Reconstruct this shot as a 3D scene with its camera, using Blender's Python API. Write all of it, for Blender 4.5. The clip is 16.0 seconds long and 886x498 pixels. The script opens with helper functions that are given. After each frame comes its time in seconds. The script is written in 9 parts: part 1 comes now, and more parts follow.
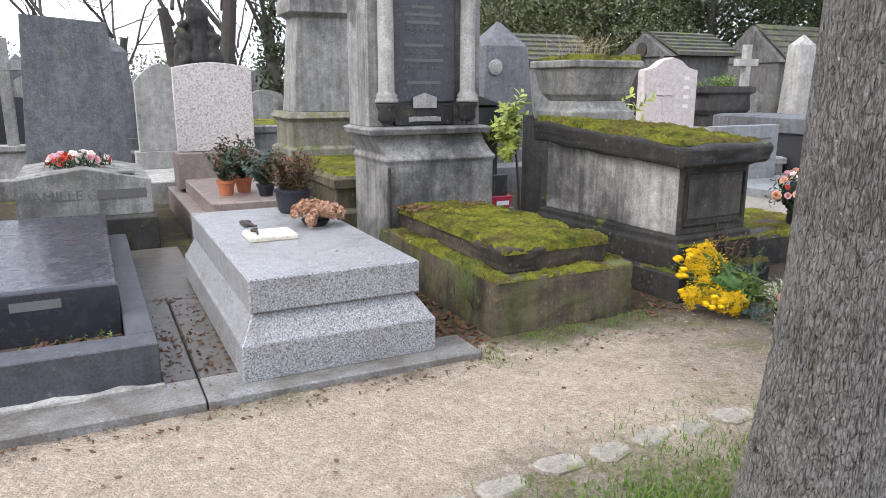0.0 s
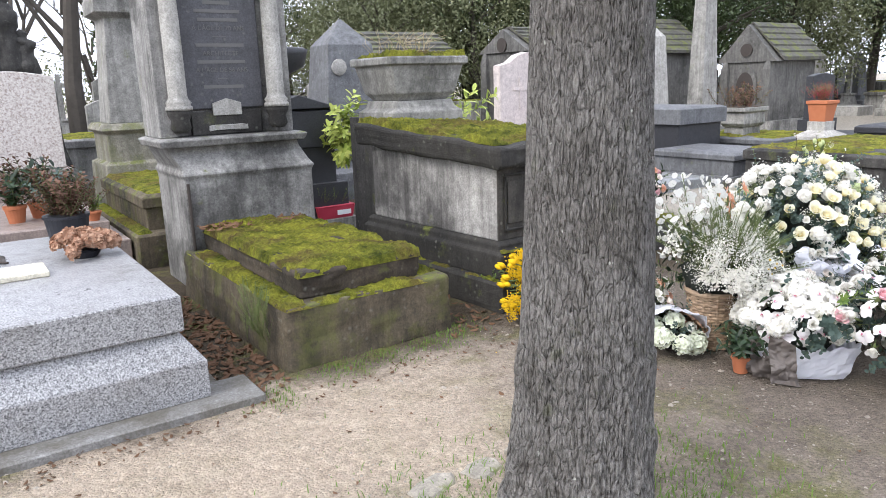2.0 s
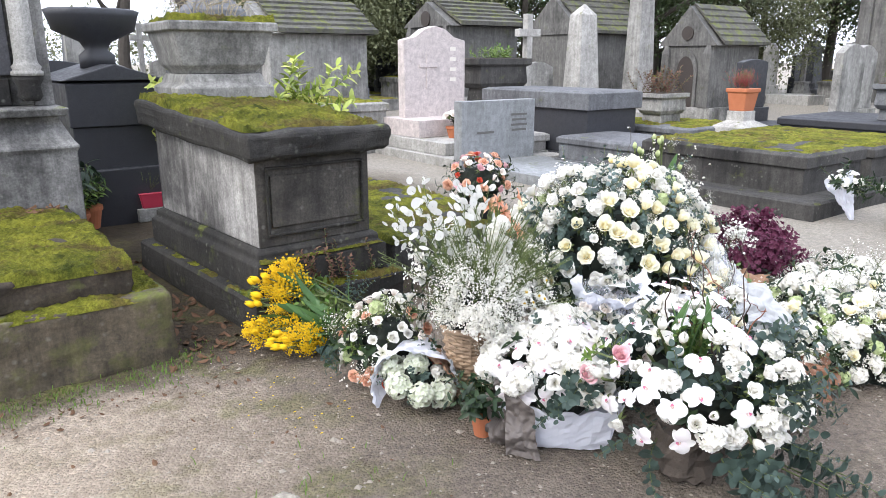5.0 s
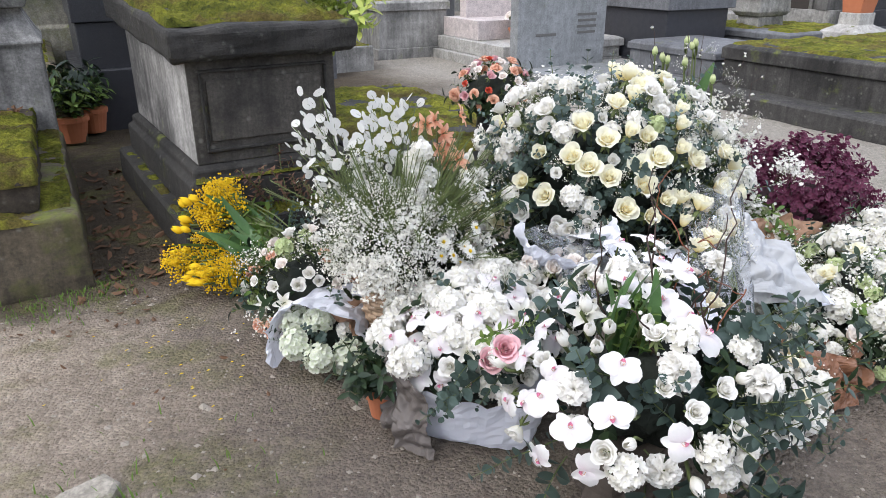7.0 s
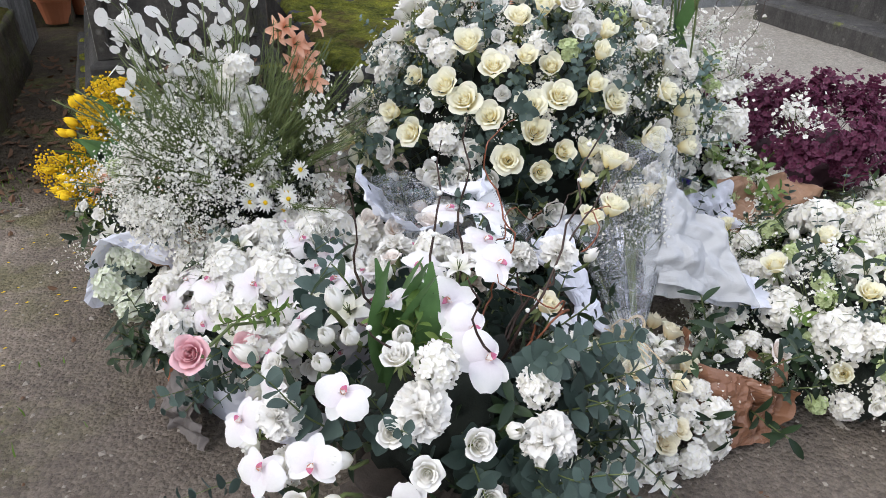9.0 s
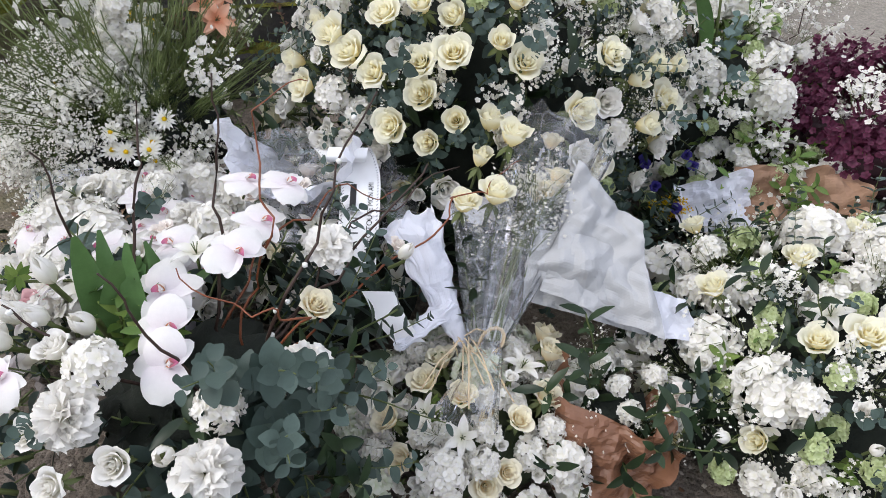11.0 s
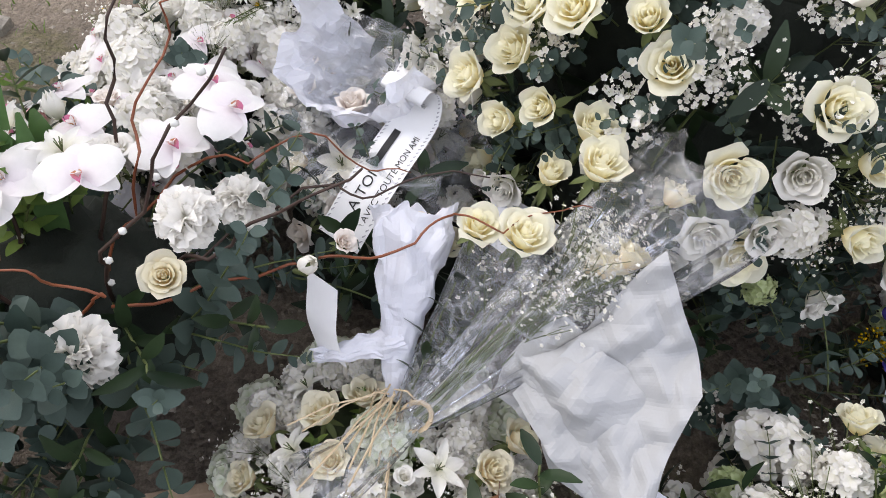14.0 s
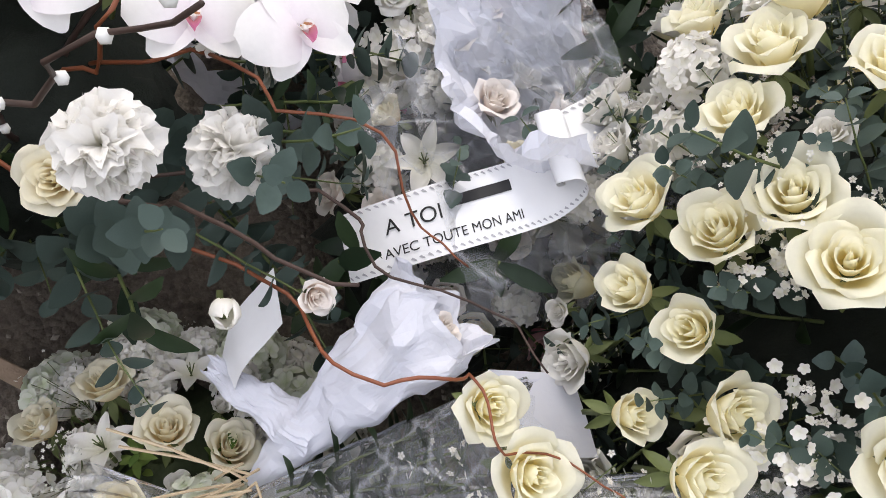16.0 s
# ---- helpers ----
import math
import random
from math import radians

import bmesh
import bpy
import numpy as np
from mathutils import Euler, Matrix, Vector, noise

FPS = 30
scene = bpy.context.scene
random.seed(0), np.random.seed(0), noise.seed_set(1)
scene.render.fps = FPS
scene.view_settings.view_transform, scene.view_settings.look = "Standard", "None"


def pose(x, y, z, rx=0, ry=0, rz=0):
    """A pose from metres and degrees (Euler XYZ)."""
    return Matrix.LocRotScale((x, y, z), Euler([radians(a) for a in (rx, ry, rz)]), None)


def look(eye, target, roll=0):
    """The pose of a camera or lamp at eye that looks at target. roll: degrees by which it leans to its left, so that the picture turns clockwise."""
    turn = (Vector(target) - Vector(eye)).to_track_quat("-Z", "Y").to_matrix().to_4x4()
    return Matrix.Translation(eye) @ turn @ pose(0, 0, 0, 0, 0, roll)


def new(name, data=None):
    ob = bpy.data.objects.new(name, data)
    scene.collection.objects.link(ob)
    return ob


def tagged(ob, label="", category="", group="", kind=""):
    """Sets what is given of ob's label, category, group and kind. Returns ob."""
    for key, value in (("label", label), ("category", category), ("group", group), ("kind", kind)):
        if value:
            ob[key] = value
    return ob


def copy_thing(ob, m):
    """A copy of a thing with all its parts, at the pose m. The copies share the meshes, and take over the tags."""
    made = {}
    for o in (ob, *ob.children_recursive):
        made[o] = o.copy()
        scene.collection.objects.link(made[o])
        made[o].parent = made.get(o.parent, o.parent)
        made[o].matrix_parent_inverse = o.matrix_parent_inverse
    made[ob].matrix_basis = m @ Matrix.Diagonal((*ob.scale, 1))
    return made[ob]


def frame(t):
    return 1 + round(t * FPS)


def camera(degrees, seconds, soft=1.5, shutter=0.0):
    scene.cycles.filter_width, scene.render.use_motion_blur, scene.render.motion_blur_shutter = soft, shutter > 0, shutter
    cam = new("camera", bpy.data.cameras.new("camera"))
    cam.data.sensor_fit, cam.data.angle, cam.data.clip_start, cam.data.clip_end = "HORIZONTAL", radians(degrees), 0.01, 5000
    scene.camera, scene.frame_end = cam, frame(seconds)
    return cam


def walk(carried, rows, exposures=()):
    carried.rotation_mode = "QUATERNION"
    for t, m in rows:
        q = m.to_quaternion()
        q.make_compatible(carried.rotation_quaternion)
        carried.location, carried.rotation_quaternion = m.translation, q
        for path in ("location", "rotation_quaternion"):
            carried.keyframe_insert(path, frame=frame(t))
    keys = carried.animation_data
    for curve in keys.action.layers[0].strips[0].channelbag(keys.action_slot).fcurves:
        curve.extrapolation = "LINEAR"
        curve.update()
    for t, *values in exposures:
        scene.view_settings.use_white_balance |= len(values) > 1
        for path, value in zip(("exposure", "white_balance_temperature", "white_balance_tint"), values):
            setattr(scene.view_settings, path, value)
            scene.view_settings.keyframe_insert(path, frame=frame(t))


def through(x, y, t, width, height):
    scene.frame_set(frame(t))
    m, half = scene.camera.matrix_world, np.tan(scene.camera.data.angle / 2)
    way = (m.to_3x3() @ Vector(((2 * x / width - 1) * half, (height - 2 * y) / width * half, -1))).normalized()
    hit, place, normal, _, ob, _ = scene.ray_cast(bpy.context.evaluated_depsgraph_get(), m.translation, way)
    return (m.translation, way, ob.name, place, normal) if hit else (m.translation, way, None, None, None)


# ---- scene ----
cam = camera(63.9, 16.0, soft=0.4)
METRES, EYE, TILT, LEAN, TURN = 6.35, 1.5, 0.0, 0.0, -26.4
EXPOSURES = [(0, 0.7, 6500, 10), (2.5, 0.9, 6450, 10), (4.5, 0.95, 6400, 10), (7, 0.5, 6400, 10), (9, 0.28, 6450, 10), (12, 0.2, 6650, 11), (14, 0.28, 6850, 12), (16, 0.26, 6950, 12)]
ROWS = [
    (0.0, 0.0, 0.0, 0.0, 0.01, -13.0, -0.05),
    (0.5, 0.0225, 0.009, 0.0008, -2.63, -13.05, -0.07),
    (1.0, 0.0446, 0.0287, -0.0008, -3.73, -12.65, 0.59),
    (1.5, 0.0693, 0.0531, 0.0003, -6.87, -12.14, 0.36),
    (2.0, 0.1011, 0.0693, -0.0017, -8.64, -13.12, 1.85),
    (2.5, 0.1457, 0.0831, -0.003, -9.38, -14.62, 0.62),
    (3.0, 0.1774, 0.1023, -0.0041, -11.6, -14.68, 1.3),
    (3.5, 0.2092, 0.1298, -0.0058, -12.65, -15.93, 1.43),
    (4.0, 0.2448, 0.1438, -0.0078, -11.8, -15.98, 1.77),
    (4.5, 0.2821, 0.1525, -0.0056, -11.54, -14.68, 0.83),
    (7.0, 0.4342, 0.2601, -0.0205, -1.85, -22.33, 0.16),
    (7.5, 0.4589, 0.2816, -0.0222, -0.09, -24.23, 1.47),
    (8.0, 0.4949, 0.2988, -0.0235, 3.5, -25.55, 1.0),
    (8.5, 0.5212, 0.314, -0.027, 4.28, -28.51, -0.87),
    (9.0, 0.5442, 0.3414, -0.0301, 6.32, -30.14, -1.59),
    (11.5, 0.6707, 0.4207, -0.0392, 26.03, -35.59, 1.22),
    (12.0, 0.6903, 0.435, -0.04, 30.14, -36.61, 2.12),
    (12.5, 0.6958, 0.4536, -0.0419, 32.37, -38.36, 3.99),
    (13.0, 0.6785, 0.4836, -0.0409, 36.63, -42.48, 3.21),
    (13.5, 0.6705, 0.5075, -0.0427, 44.83, -46.24, 1.23),
    (14.0, 0.6693, 0.5281, -0.0448, 58.67, -47.21, -2.99),
    (14.5, 0.662, 0.5358, -0.0489, 70.24, -49.63, -8.94),
    (15.0, 0.6443, 0.5458, -0.0534, 78.84, -54.05, -14.41),
    (15.5, 0.6234, 0.5536, -0.0589, 88.22, -59.35, -18.13),
    (16.0, 0.6099, 0.558, -0.0646, 95.86, -63.23, -21.35),
]
walk(cam, [(t, pose(0, 0, EYE, TILT, LEAN, TURN) @ pose(METRES * x, METRES * y, METRES * z, 90 + pitch, roll, yaw)) for t, x, y, z, yaw, pitch, roll in ROWS], EXPOSURES)

# ---- world and light: a bright overcast sky ----
world = bpy.data.worlds.new("sky_world")
scene.world = world
world.use_nodes = True
wn, wl = world.node_tree.nodes, world.node_tree.links
sky = wn.new("ShaderNodeTexSky")
sky.sky_type = "NISHITA"
sky.sun_disc = False
sky.sun_elevation, sky.sun_rotation = radians(46), radians(286)
sky.dust_density, sky.air_density = 4.0, 1.6
veil = wn.new("ShaderNodeMix")
veil.data_type = "RGBA"
veil.inputs[0].default_value = 0.78
veil.inputs[7].default_value = (9.1, 9.6, 11.3, 1)
wl.new(sky.outputs[0], veil.inputs[6])
wl.new(veil.outputs[2], wn["Background"].inputs[0])
wn["Background"].inputs[1].default_value = 0.15
sun = new("sun", bpy.data.lights.new("sun", "SUN"))
sun.data.energy, sun.data.angle, sun.data.color = 1.5, radians(26), (1.0, 0.98, 0.95)
sun.matrix_world = look((0, 0, 20), Vector((0, 0, 20)) - Vector((-0.7, -0.2, 0.75)))

# ---- helpers ----
rnd = random.Random(7)


def link(name, me, material, parent=None, m=None):
    if material is not None and not me.materials:
        me.materials.append(material)
    ob = new(name, me)
    ob.parent = parent
    if m is not None:
        ob.matrix_basis = m
    return ob


def mesh_of(name, bm, smooth=False):
    me = bpy.data.meshes.new(name)
    bm.normal_update()
    bm.to_mesh(me)
    bm.free()
    if smooth:
        me.polygons.foreach_set("use_smooth", [True] * len(me.polygons))
    return me


def pydata(name, verts, faces, smooth=False):
    me = bpy.data.meshes.new(name)
    me.from_pydata([tuple(v) for v in verts], [], faces)
    if smooth:
        me.polygons.foreach_set("use_smooth", [True] * len(me.polygons))
    me.update()
    return me


def part(name, bm, material, parent, label="", smooth=False, m=None):
    me = mesh_of(name, bm, smooth) if isinstance(bm, bmesh.types.BMesh) else bm
    ob = link(name, me, material, parent, m)
    if label:
        ob["label"] = label
    return ob


def thing(name, label, category, loc=(0, 0, 0), rz=0, group="", kind=""):
    ob = new(name)
    ob.empty_display_size = 0.1
    ob.matrix_basis = pose(*loc, 0, 0, rz)
    return tagged(ob, label, category, group, kind)


def single(name, bm, material, label, category, loc=(0, 0, 0), rz=0, group="", kind="", smooth=False):
    me = mesh_of(name, bm, smooth) if isinstance(bm, bmesh.types.BMesh) else bm
    ob = link(name, me, material, None, pose(*loc, 0, 0, rz))
    return tagged(ob, label, category, group, kind)


def stack(sections, bm=None, bevel=0.006, seg=1):
    """A body of rectangular courses: rows of z, x0, x1, y0, y1 from below upwards."""
    bm = bm or bmesh.new()
    old = set(bm.edges)
    rings = []
    for z, x0, x1, y0, y1 in sections:
        rings.append([bm.verts.new(p) for p in ((x0, y0, z), (x1, y0, z), (x1, y1, z), (x0, y1, z))])
    bm.faces.new(rings[0][::-1])
    bm.faces.new(rings[-1])
    for a, b in zip(rings, rings[1:]):
        for i in range(4):
            j = (i + 1) % 4
            bm.faces.new((a[i], a[j], b[j], b[i]))
    if bevel:
        edges = [e for e in bm.edges if e not in old]
        bmesh.ops.bevel(bm, geom=edges, offset=bevel, segments=seg, affect="EDGES", clamp_overlap=True)
    return bm


def box(x0, x1, y0, y1, z0, z1, bm=None, bevel=0.006):
    return stack([(z0, x0, x1, y0, y1), (z1, x0, x1, y0, y1)], bm, bevel)


def prism(outline, y0, y1, bm=None, bevel=0.006):
    """An upright outline of (x, z) carried through from y0 to y1."""
    bm = bm or bmesh.new()
    old = set(bm.edges)
    a = [bm.verts.new((x, y0, z)) for x, z in outline]
    b = [bm.verts.new((x, y1, z)) for x, z in outline]
    bm.faces.new(a)
    bm.faces.new(b[::-1])
    n = len(a)
    for i in range(n):
        bm.faces.new((a[i], b[i], b[(i + 1) % n], a[(i + 1) % n]))
    bmesh.ops.recalc_face_normals(bm, faces=bm.faces)
    if bevel:
        edges = [e for e in bm.edges if e not in old]
        bmesh.ops.bevel(bm, geom=edges, offset=bevel, segments=1, affect="EDGES", clamp_overlap=True)
    return bm


def lathe(profile, n=24, bm=None, at=(0, 0, 0), squash=1.0):
    """A turned body: rows of radius, z from below upwards."""
    bm = bm or bmesh.new()
    rings = []
    for r, z in profile:
        rings.append([bm.verts.new((at[0] + r * math.cos(2 * math.pi * i / n), at[1] + squash * r * math.sin(2 * math.pi * i / n), at[2] + z)) for i in range(n)])
    for a, b in zip(rings, rings[1:]):
        for i in range(n):
            bm.faces.new((a[i], a[(i + 1) % n], b[(i + 1) % n], b[i]))
    bm.faces.new(rings[0][::-1])
    bm.faces.new(rings[-1])
    return bm


def tube(points, radii, n=6, bm=None):
    bm = bm or bmesh.new()
    rings = []
    points = [Vector(p) for p in points]
    up = Vector((0.13, 0.2, 0.97))
    for i, p in enumerate(points):
        d = (points[min(i + 1, len(points) - 1)] - points[max(i - 1, 0)]).normalized()
        a = d.cross(up)
        if a.length < 1e-3:
            a = d.cross(Vector((1, 0, 0)))
        a.normalize()
        b = d.cross(a)
        r = radii[i] if hasattr(radii, "__len__") else radii
        rings.append([bm.verts.new(p + r * (math.cos(2 * math.pi * k / n) * a + math.sin(2 * math.pi * k / n) * b)) for k in range(n)])
    for a, b in zip(rings, rings[1:]):
        for k in range(n):
            bm.faces.new((a[k], a[(k + 1) % n], b[(k + 1) % n], b[k]))
    bm.faces.new(rings[0][::-1])
    bm.faces.new(rings[-1])
    return bm


def roughen(bm, amp, scale=6.0, cuts=0):
    """Worn stone: cut the body finer and push it in and out a little."""
    if cuts:
        bmesh.ops.subdivide_edges(bm, edges=[e for e in bm.edges if e.calc_length() > 0.05], cuts=cuts, use_grid_fill=True)
    bm.normal_update()
    for v in bm.verts:
        v.co += v.normal * amp * noise.noise(v.co * scale) + v.normal * amp * 0.5 * noise.noise(v.co * scale * 4)
    return bm


def moss_sheet(x0, x1, y0, y1, z, step=0.02, high=0.03, cover=0.1, seed=0, hang=0.0, slope=0.0):
    """Moss cushions on a stone's top: where the pattern is thin the sheet dips into the stone."""
    nx, ny = max(2, int((x1 - x0) / step)), max(2, int((y1 - y0) / step))
    verts, faces = [], []
    for j in range(ny + 1):
        for i in range(nx + 1):
            x, y = x0 + (x1 - x0) * i / nx, y0 + (y1 - y0) * j / ny
            p = Vector((x * 3 + seed, y * 3, seed * 1.7))
            h = noise.noise(p) * 0.6 + noise.noise(p * 3.1) * 0.3 + cover
            d = high * min(0.8, max(-0.3, h * 2.2)) + 0.5 * high * abs(noise.noise(p * 9)) * (h > 0) + 0.4 * high * noise.noise(p * 19) * (h > -0.1) + 0.3 * high * noise.noise(p * 43)
            edge = min(i, nx - i, j, ny - j)
            if edge == 0:
                d = -hang if hang else -0.008
            verts.append((x + 0.006 * noise.noise(p * 9), y + 0.006 * noise.noise(p * 9 + Vector((5, 5, 5))), z + d + slope * (y - y0)))
    for j in range(ny):
        for i in range(nx):
            a = j * (nx + 1) + i
            faces.append((a, a + 1, a + nx + 2, a + nx + 1))
    return pydata("moss", verts, faces, True)


def lettering(body, size, parent, m, material, align="CENTER", depth=0.0015, name="lettering"):
    cu = bpy.data.curves.new("letters", "FONT")
    cu.body, cu.size, cu.align_x, cu.align_y, cu.extrude = body, size, align, "CENTER", depth
    tmp = new("letters_source", cu)
    bpy.context.view_layer.update()
    me = bpy.data.meshes.new_from_object(tmp.evaluated_get(bpy.context.evaluated_depsgraph_get()))
    bpy.data.objects.remove(tmp)
    bpy.data.curves.remove(cu)
    return link(name, me, material, parent, m)


def bar(w, h, parent, m, material, name="engraved_line"):
    return part(name, box(-w / 2, w / 2, -h / 2, h / 2, -0.0015, 0.0015, bevel=0), material, parent, m=m)


# ---- materials ----
class Nodes:
    """Short hand for building a node material."""

    def __init__(self, name):
        self.mat = bpy.data.materials.new(name)
        self.mat.use_nodes = True
        self.n, self.l = self.mat.node_tree.nodes, self.mat.node_tree.links
        self.bsdf = self.n["Principled BSDF"]
        self.out = self.n["Material Output"]
        self.co = self.n.new("ShaderNodeTexCoord").outputs["Object"]

    def world_place(self):
        self.co = self.n.new("ShaderNodeNewGeometry").outputs["Position"]
        return self

    def scaled(self, sx, sy, sz):
        m = self.n.new("ShaderNodeMapping")
        m.inputs["Scale"].default_value = (sx, sy, sz)
        self.l.new(self.co, m.inputs[0])
        return m.outputs[0]

    def noise(self, scale, detail=5, rough=0.6, co=None):
        t = self.n.new("ShaderNodeTexNoise")
        t.inputs["Scale"].default_value, t.inputs["Detail"].default_value, t.inputs["Roughness"].default_value = scale, detail, rough
        self.l.new(co or self.co, t.inputs["Vector"])
        return t.outputs["Fac"]

    def cells(self, scale, co=None, out="Distance", feature="F1"):
        t = self.n.new("ShaderNodeTexVoronoi")
        t.feature = feature
        t.inputs["Scale"].default_value = scale
        self.l.new(co or self.co, t.inputs["Vector"])
        return t.outputs[out]

    def ramp(self, fac, *stops):
        r = self.n.new("ShaderNodeValToRGB")
        while len(r.color_ramp.elements) < len(stops):
            r.color_ramp.elements.new(0.5)
        for e, (p, c) in zip(r.color_ramp.elements, stops):
            e.position, e.color = p, (*c, 1) if len(c) == 3 else (c[0], c[0], c[0], 1)
        self.l.new(fac, r.inputs[0])
        return r.outputs[0]

    def mix(self, fac, a, b, mode="MIX"):
        m = self.n.new("ShaderNodeMix")
        m.data_type, m.blend_type = "RGBA", mode
        for sock, v in ((m.inputs[0], fac), (m.inputs[6], a), (m.inputs[7], b)):
            if isinstance(v, bpy.types.NodeSocket):
                self.l.new(v, sock)
            elif isinstance(v, (int, float)):
                sock.default_value = v
            else:
                sock.default_value = (*v, 1)
        return m.outputs[2]

    def math(self, op, a, b=0.0):
        m = self.n.new("ShaderNodeMath")
        m.operation = op
        for sock, v in zip(m.inputs, (a, b)):
            if isinstance(v, bpy.types.NodeSocket):
                self.l.new(v, sock)
            else:
                sock.default_value = v
        return m.outputs[0]

    def attr(self, name):
        a = self.n.new("ShaderNodeAttribute")
        a.attribute_name = name
        return a.outputs["Fac"]

    def axis(self, which, geo="Normal"):
        g = self.n.new("ShaderNodeNewGeometry")
        s = self.n.new("ShaderNodeSeparateXYZ")
        self.l.new(g.outputs[geo], s.inputs[0])
        return s.outputs[which]

    def random(self):
        return self.n.new("ShaderNodeObjectInfo").outputs["Random"]

    def island(self):
        return self.n.new("ShaderNodeNewGeometry").outputs["Random Per Island"]

    def bump(self, height, strength=0.4, distance=0.01):
        b = self.n.new("ShaderNodeBump")
        b.inputs["Strength"].default_value, b.inputs["Distance"].default_value = strength, distance
        self.l.new(height, b.inputs["Height"])
        self.l.new(b.outputs[0], self.bsdf.inputs["Normal"])
        return self

    def done(self, colour=None, rough=0.8, metal=0.0, spec=0.4, through=0.0):
        if isinstance(colour, bpy.types.NodeSocket):
            self.l.new(colour, self.bsdf.inputs["Base Color"])
        elif colour is not None:
            self.bsdf.inputs["Base Color"].default_value = (*colour, 1)
        if isinstance(rough, bpy.types.NodeSocket):
            self.l.new(rough, self.bsdf.inputs["Roughness"])
        else:
            self.bsdf.inputs["Roughness"].default_value = rough
        self.bsdf.inputs["Metallic"].default_value = metal
        self.bsdf.inputs["Specular IOR Level"].default_value = spec
        if through:
            t = self.n.new("ShaderNodeBsdfTranslucent")
            if isinstance(colour, bpy.types.NodeSocket):
                self.l.new(colour, t.inputs[0])
            else:
                t.inputs[0].default_value = (*colour, 1)
            mx = self.n.new("ShaderNodeMixShader")
            mx.inputs[0].default_value = through
            self.l.new(self.bsdf.outputs[0], mx.inputs[1])
            self.l.new(t.outputs[0], mx.inputs[2])
            self.l.new(mx.outputs[0], self.out.inputs[0])
        return self.mat


def stone(name, light, dark, streak=0.5, moss=0.0, rough=0.85, bump=0.5):
    """Weathered stone: two tones, rain streaks, lichen spots and some moss on upper faces."""
    k = Nodes(name)
    base = k.mix(k.ramp(k.noise(2.2, 8, 0.65), (0.32, (0,)), (0.68, (1,))), light, tuple(0.5 * (a + b) for a, b in zip(light, dark)))
    run = k.ramp(k.noise(1.0, 6, 0.6, k.scaled(7, 7, 0.7)), (0.45, (0,)), (0.7, (1,)))
    base = k.mix(k.math("MULTIPLY", k.math("MULTIPLY", run, k.ramp(k.noise(0.8, 4, 0.6), (0.4, (0.1,)), (0.62, (1,)))), streak), base, dark)
    base = k.mix(k.math("MULTIPLY", k.ramp(k.noise(0.9, 7, 0.7), (0.5, (0,)), (0.62, (1,))), 0.75 * streak), base, dark)
    grain = k.noise(70, 4, 0.7)
    thin = k.noise(1.0, 6, 0.7, k.scaled(20, 20, 1.3))
    base = k.mix(0.45 * streak, base, k.ramp(thin, (0.34, (0.4,)), (0.62, (1.4,))), "MULTIPLY")
    base = k.mix(0.6, base, k.ramp(k.noise(11, 8, 0.78), (0.32, (0.45,)), (0.66, (1.4,))), "MULTIPLY")
    base = k.mix(0.65, base, k.ramp(grain, (0.3, (0.45,)), (0.7, (1.35,))), "MULTIPLY")
    base = k.mix(k.math("MULTIPLY", k.math("MULTIPLY", k.ramp(k.cells(19), (0.1, (1,)), (0.3, (0,))), k.ramp(k.noise(6, 5, 0.7), (0.5, (0,)), (0.62, (1,)))), 0.22), base, (0.42, 0.42, 0.36))
    if moss:
        m = k.math("MULTIPLY", k.ramp(k.noise(5, 7, 0.7), (0.62 - 0.25 * moss, (0,)), (0.7 - 0.2 * moss, (1,))), k.math("ADD", 0.35, k.math("MULTIPLY", k.axis(2), 0.6)))
        green = k.mix(k.noise(30), (0.05, 0.07, 0.012), (0.16, 0.17, 0.03))
        base = k.mix(m, base, green)
    k.bump(k.math("ADD", k.noise(9, 8, 0.7), k.math("MULTIPLY", grain, 0.4)), bump, 0.012)
    return k.done(base, rough)


def granite(name, tones, polish=0.35, scale=230.0, dirt=0.15, lo=0.5):
    k = Nodes(name)
    g = k.ramp(k.cells(scale, out="Color"), *[(0.06 + 0.86 * i / (len(tones) - 1), t) for i, t in enumerate(tones)])
    g2 = k.ramp(k.noise(scale * 0.55, 3, 0.7), (0.38, tones[0]), (0.52, tones[len(tones) // 2]), (0.66, tones[-1]))
    base = k.mix(0.55, g, g2)
    base = k.mix(k.math("MULTIPLY", k.ramp(k.noise(3, 7, 0.7), (lo, (0,)), (lo + 0.25, (1,))), dirt), base, (0.075, 0.064, 0.045))
    k.bump(k.noise(60, 3), 0.05, 0.003)
    return k.done(base, k.ramp(k.noise(14), (0.3, (polish,)), (0.7, (min(1, polish + 0.25),))), spec=0.5)


def plain(name, a, b, scale=20.0, rough=0.6, bump=0.0, metal=0.0, through=0.0, spec=0.4, vary=0.0):
    """Two close tones in fine grain; vary shifts the tone from piece to piece."""
    k = Nodes(name)
    c = k.mix(k.noise(scale, 5, 0.65), a, b)
    if vary:
        c = k.mix(vary, c, k.ramp(k.random(), (0.0, (0.55,)), (1.0, (1.35,))), "MULTIPLY")
    if bump:
        k.bump(k.noise(scale * 2, 5, 0.7), bump, 0.006)
    return k.done(c, rough, metal, spec, through)


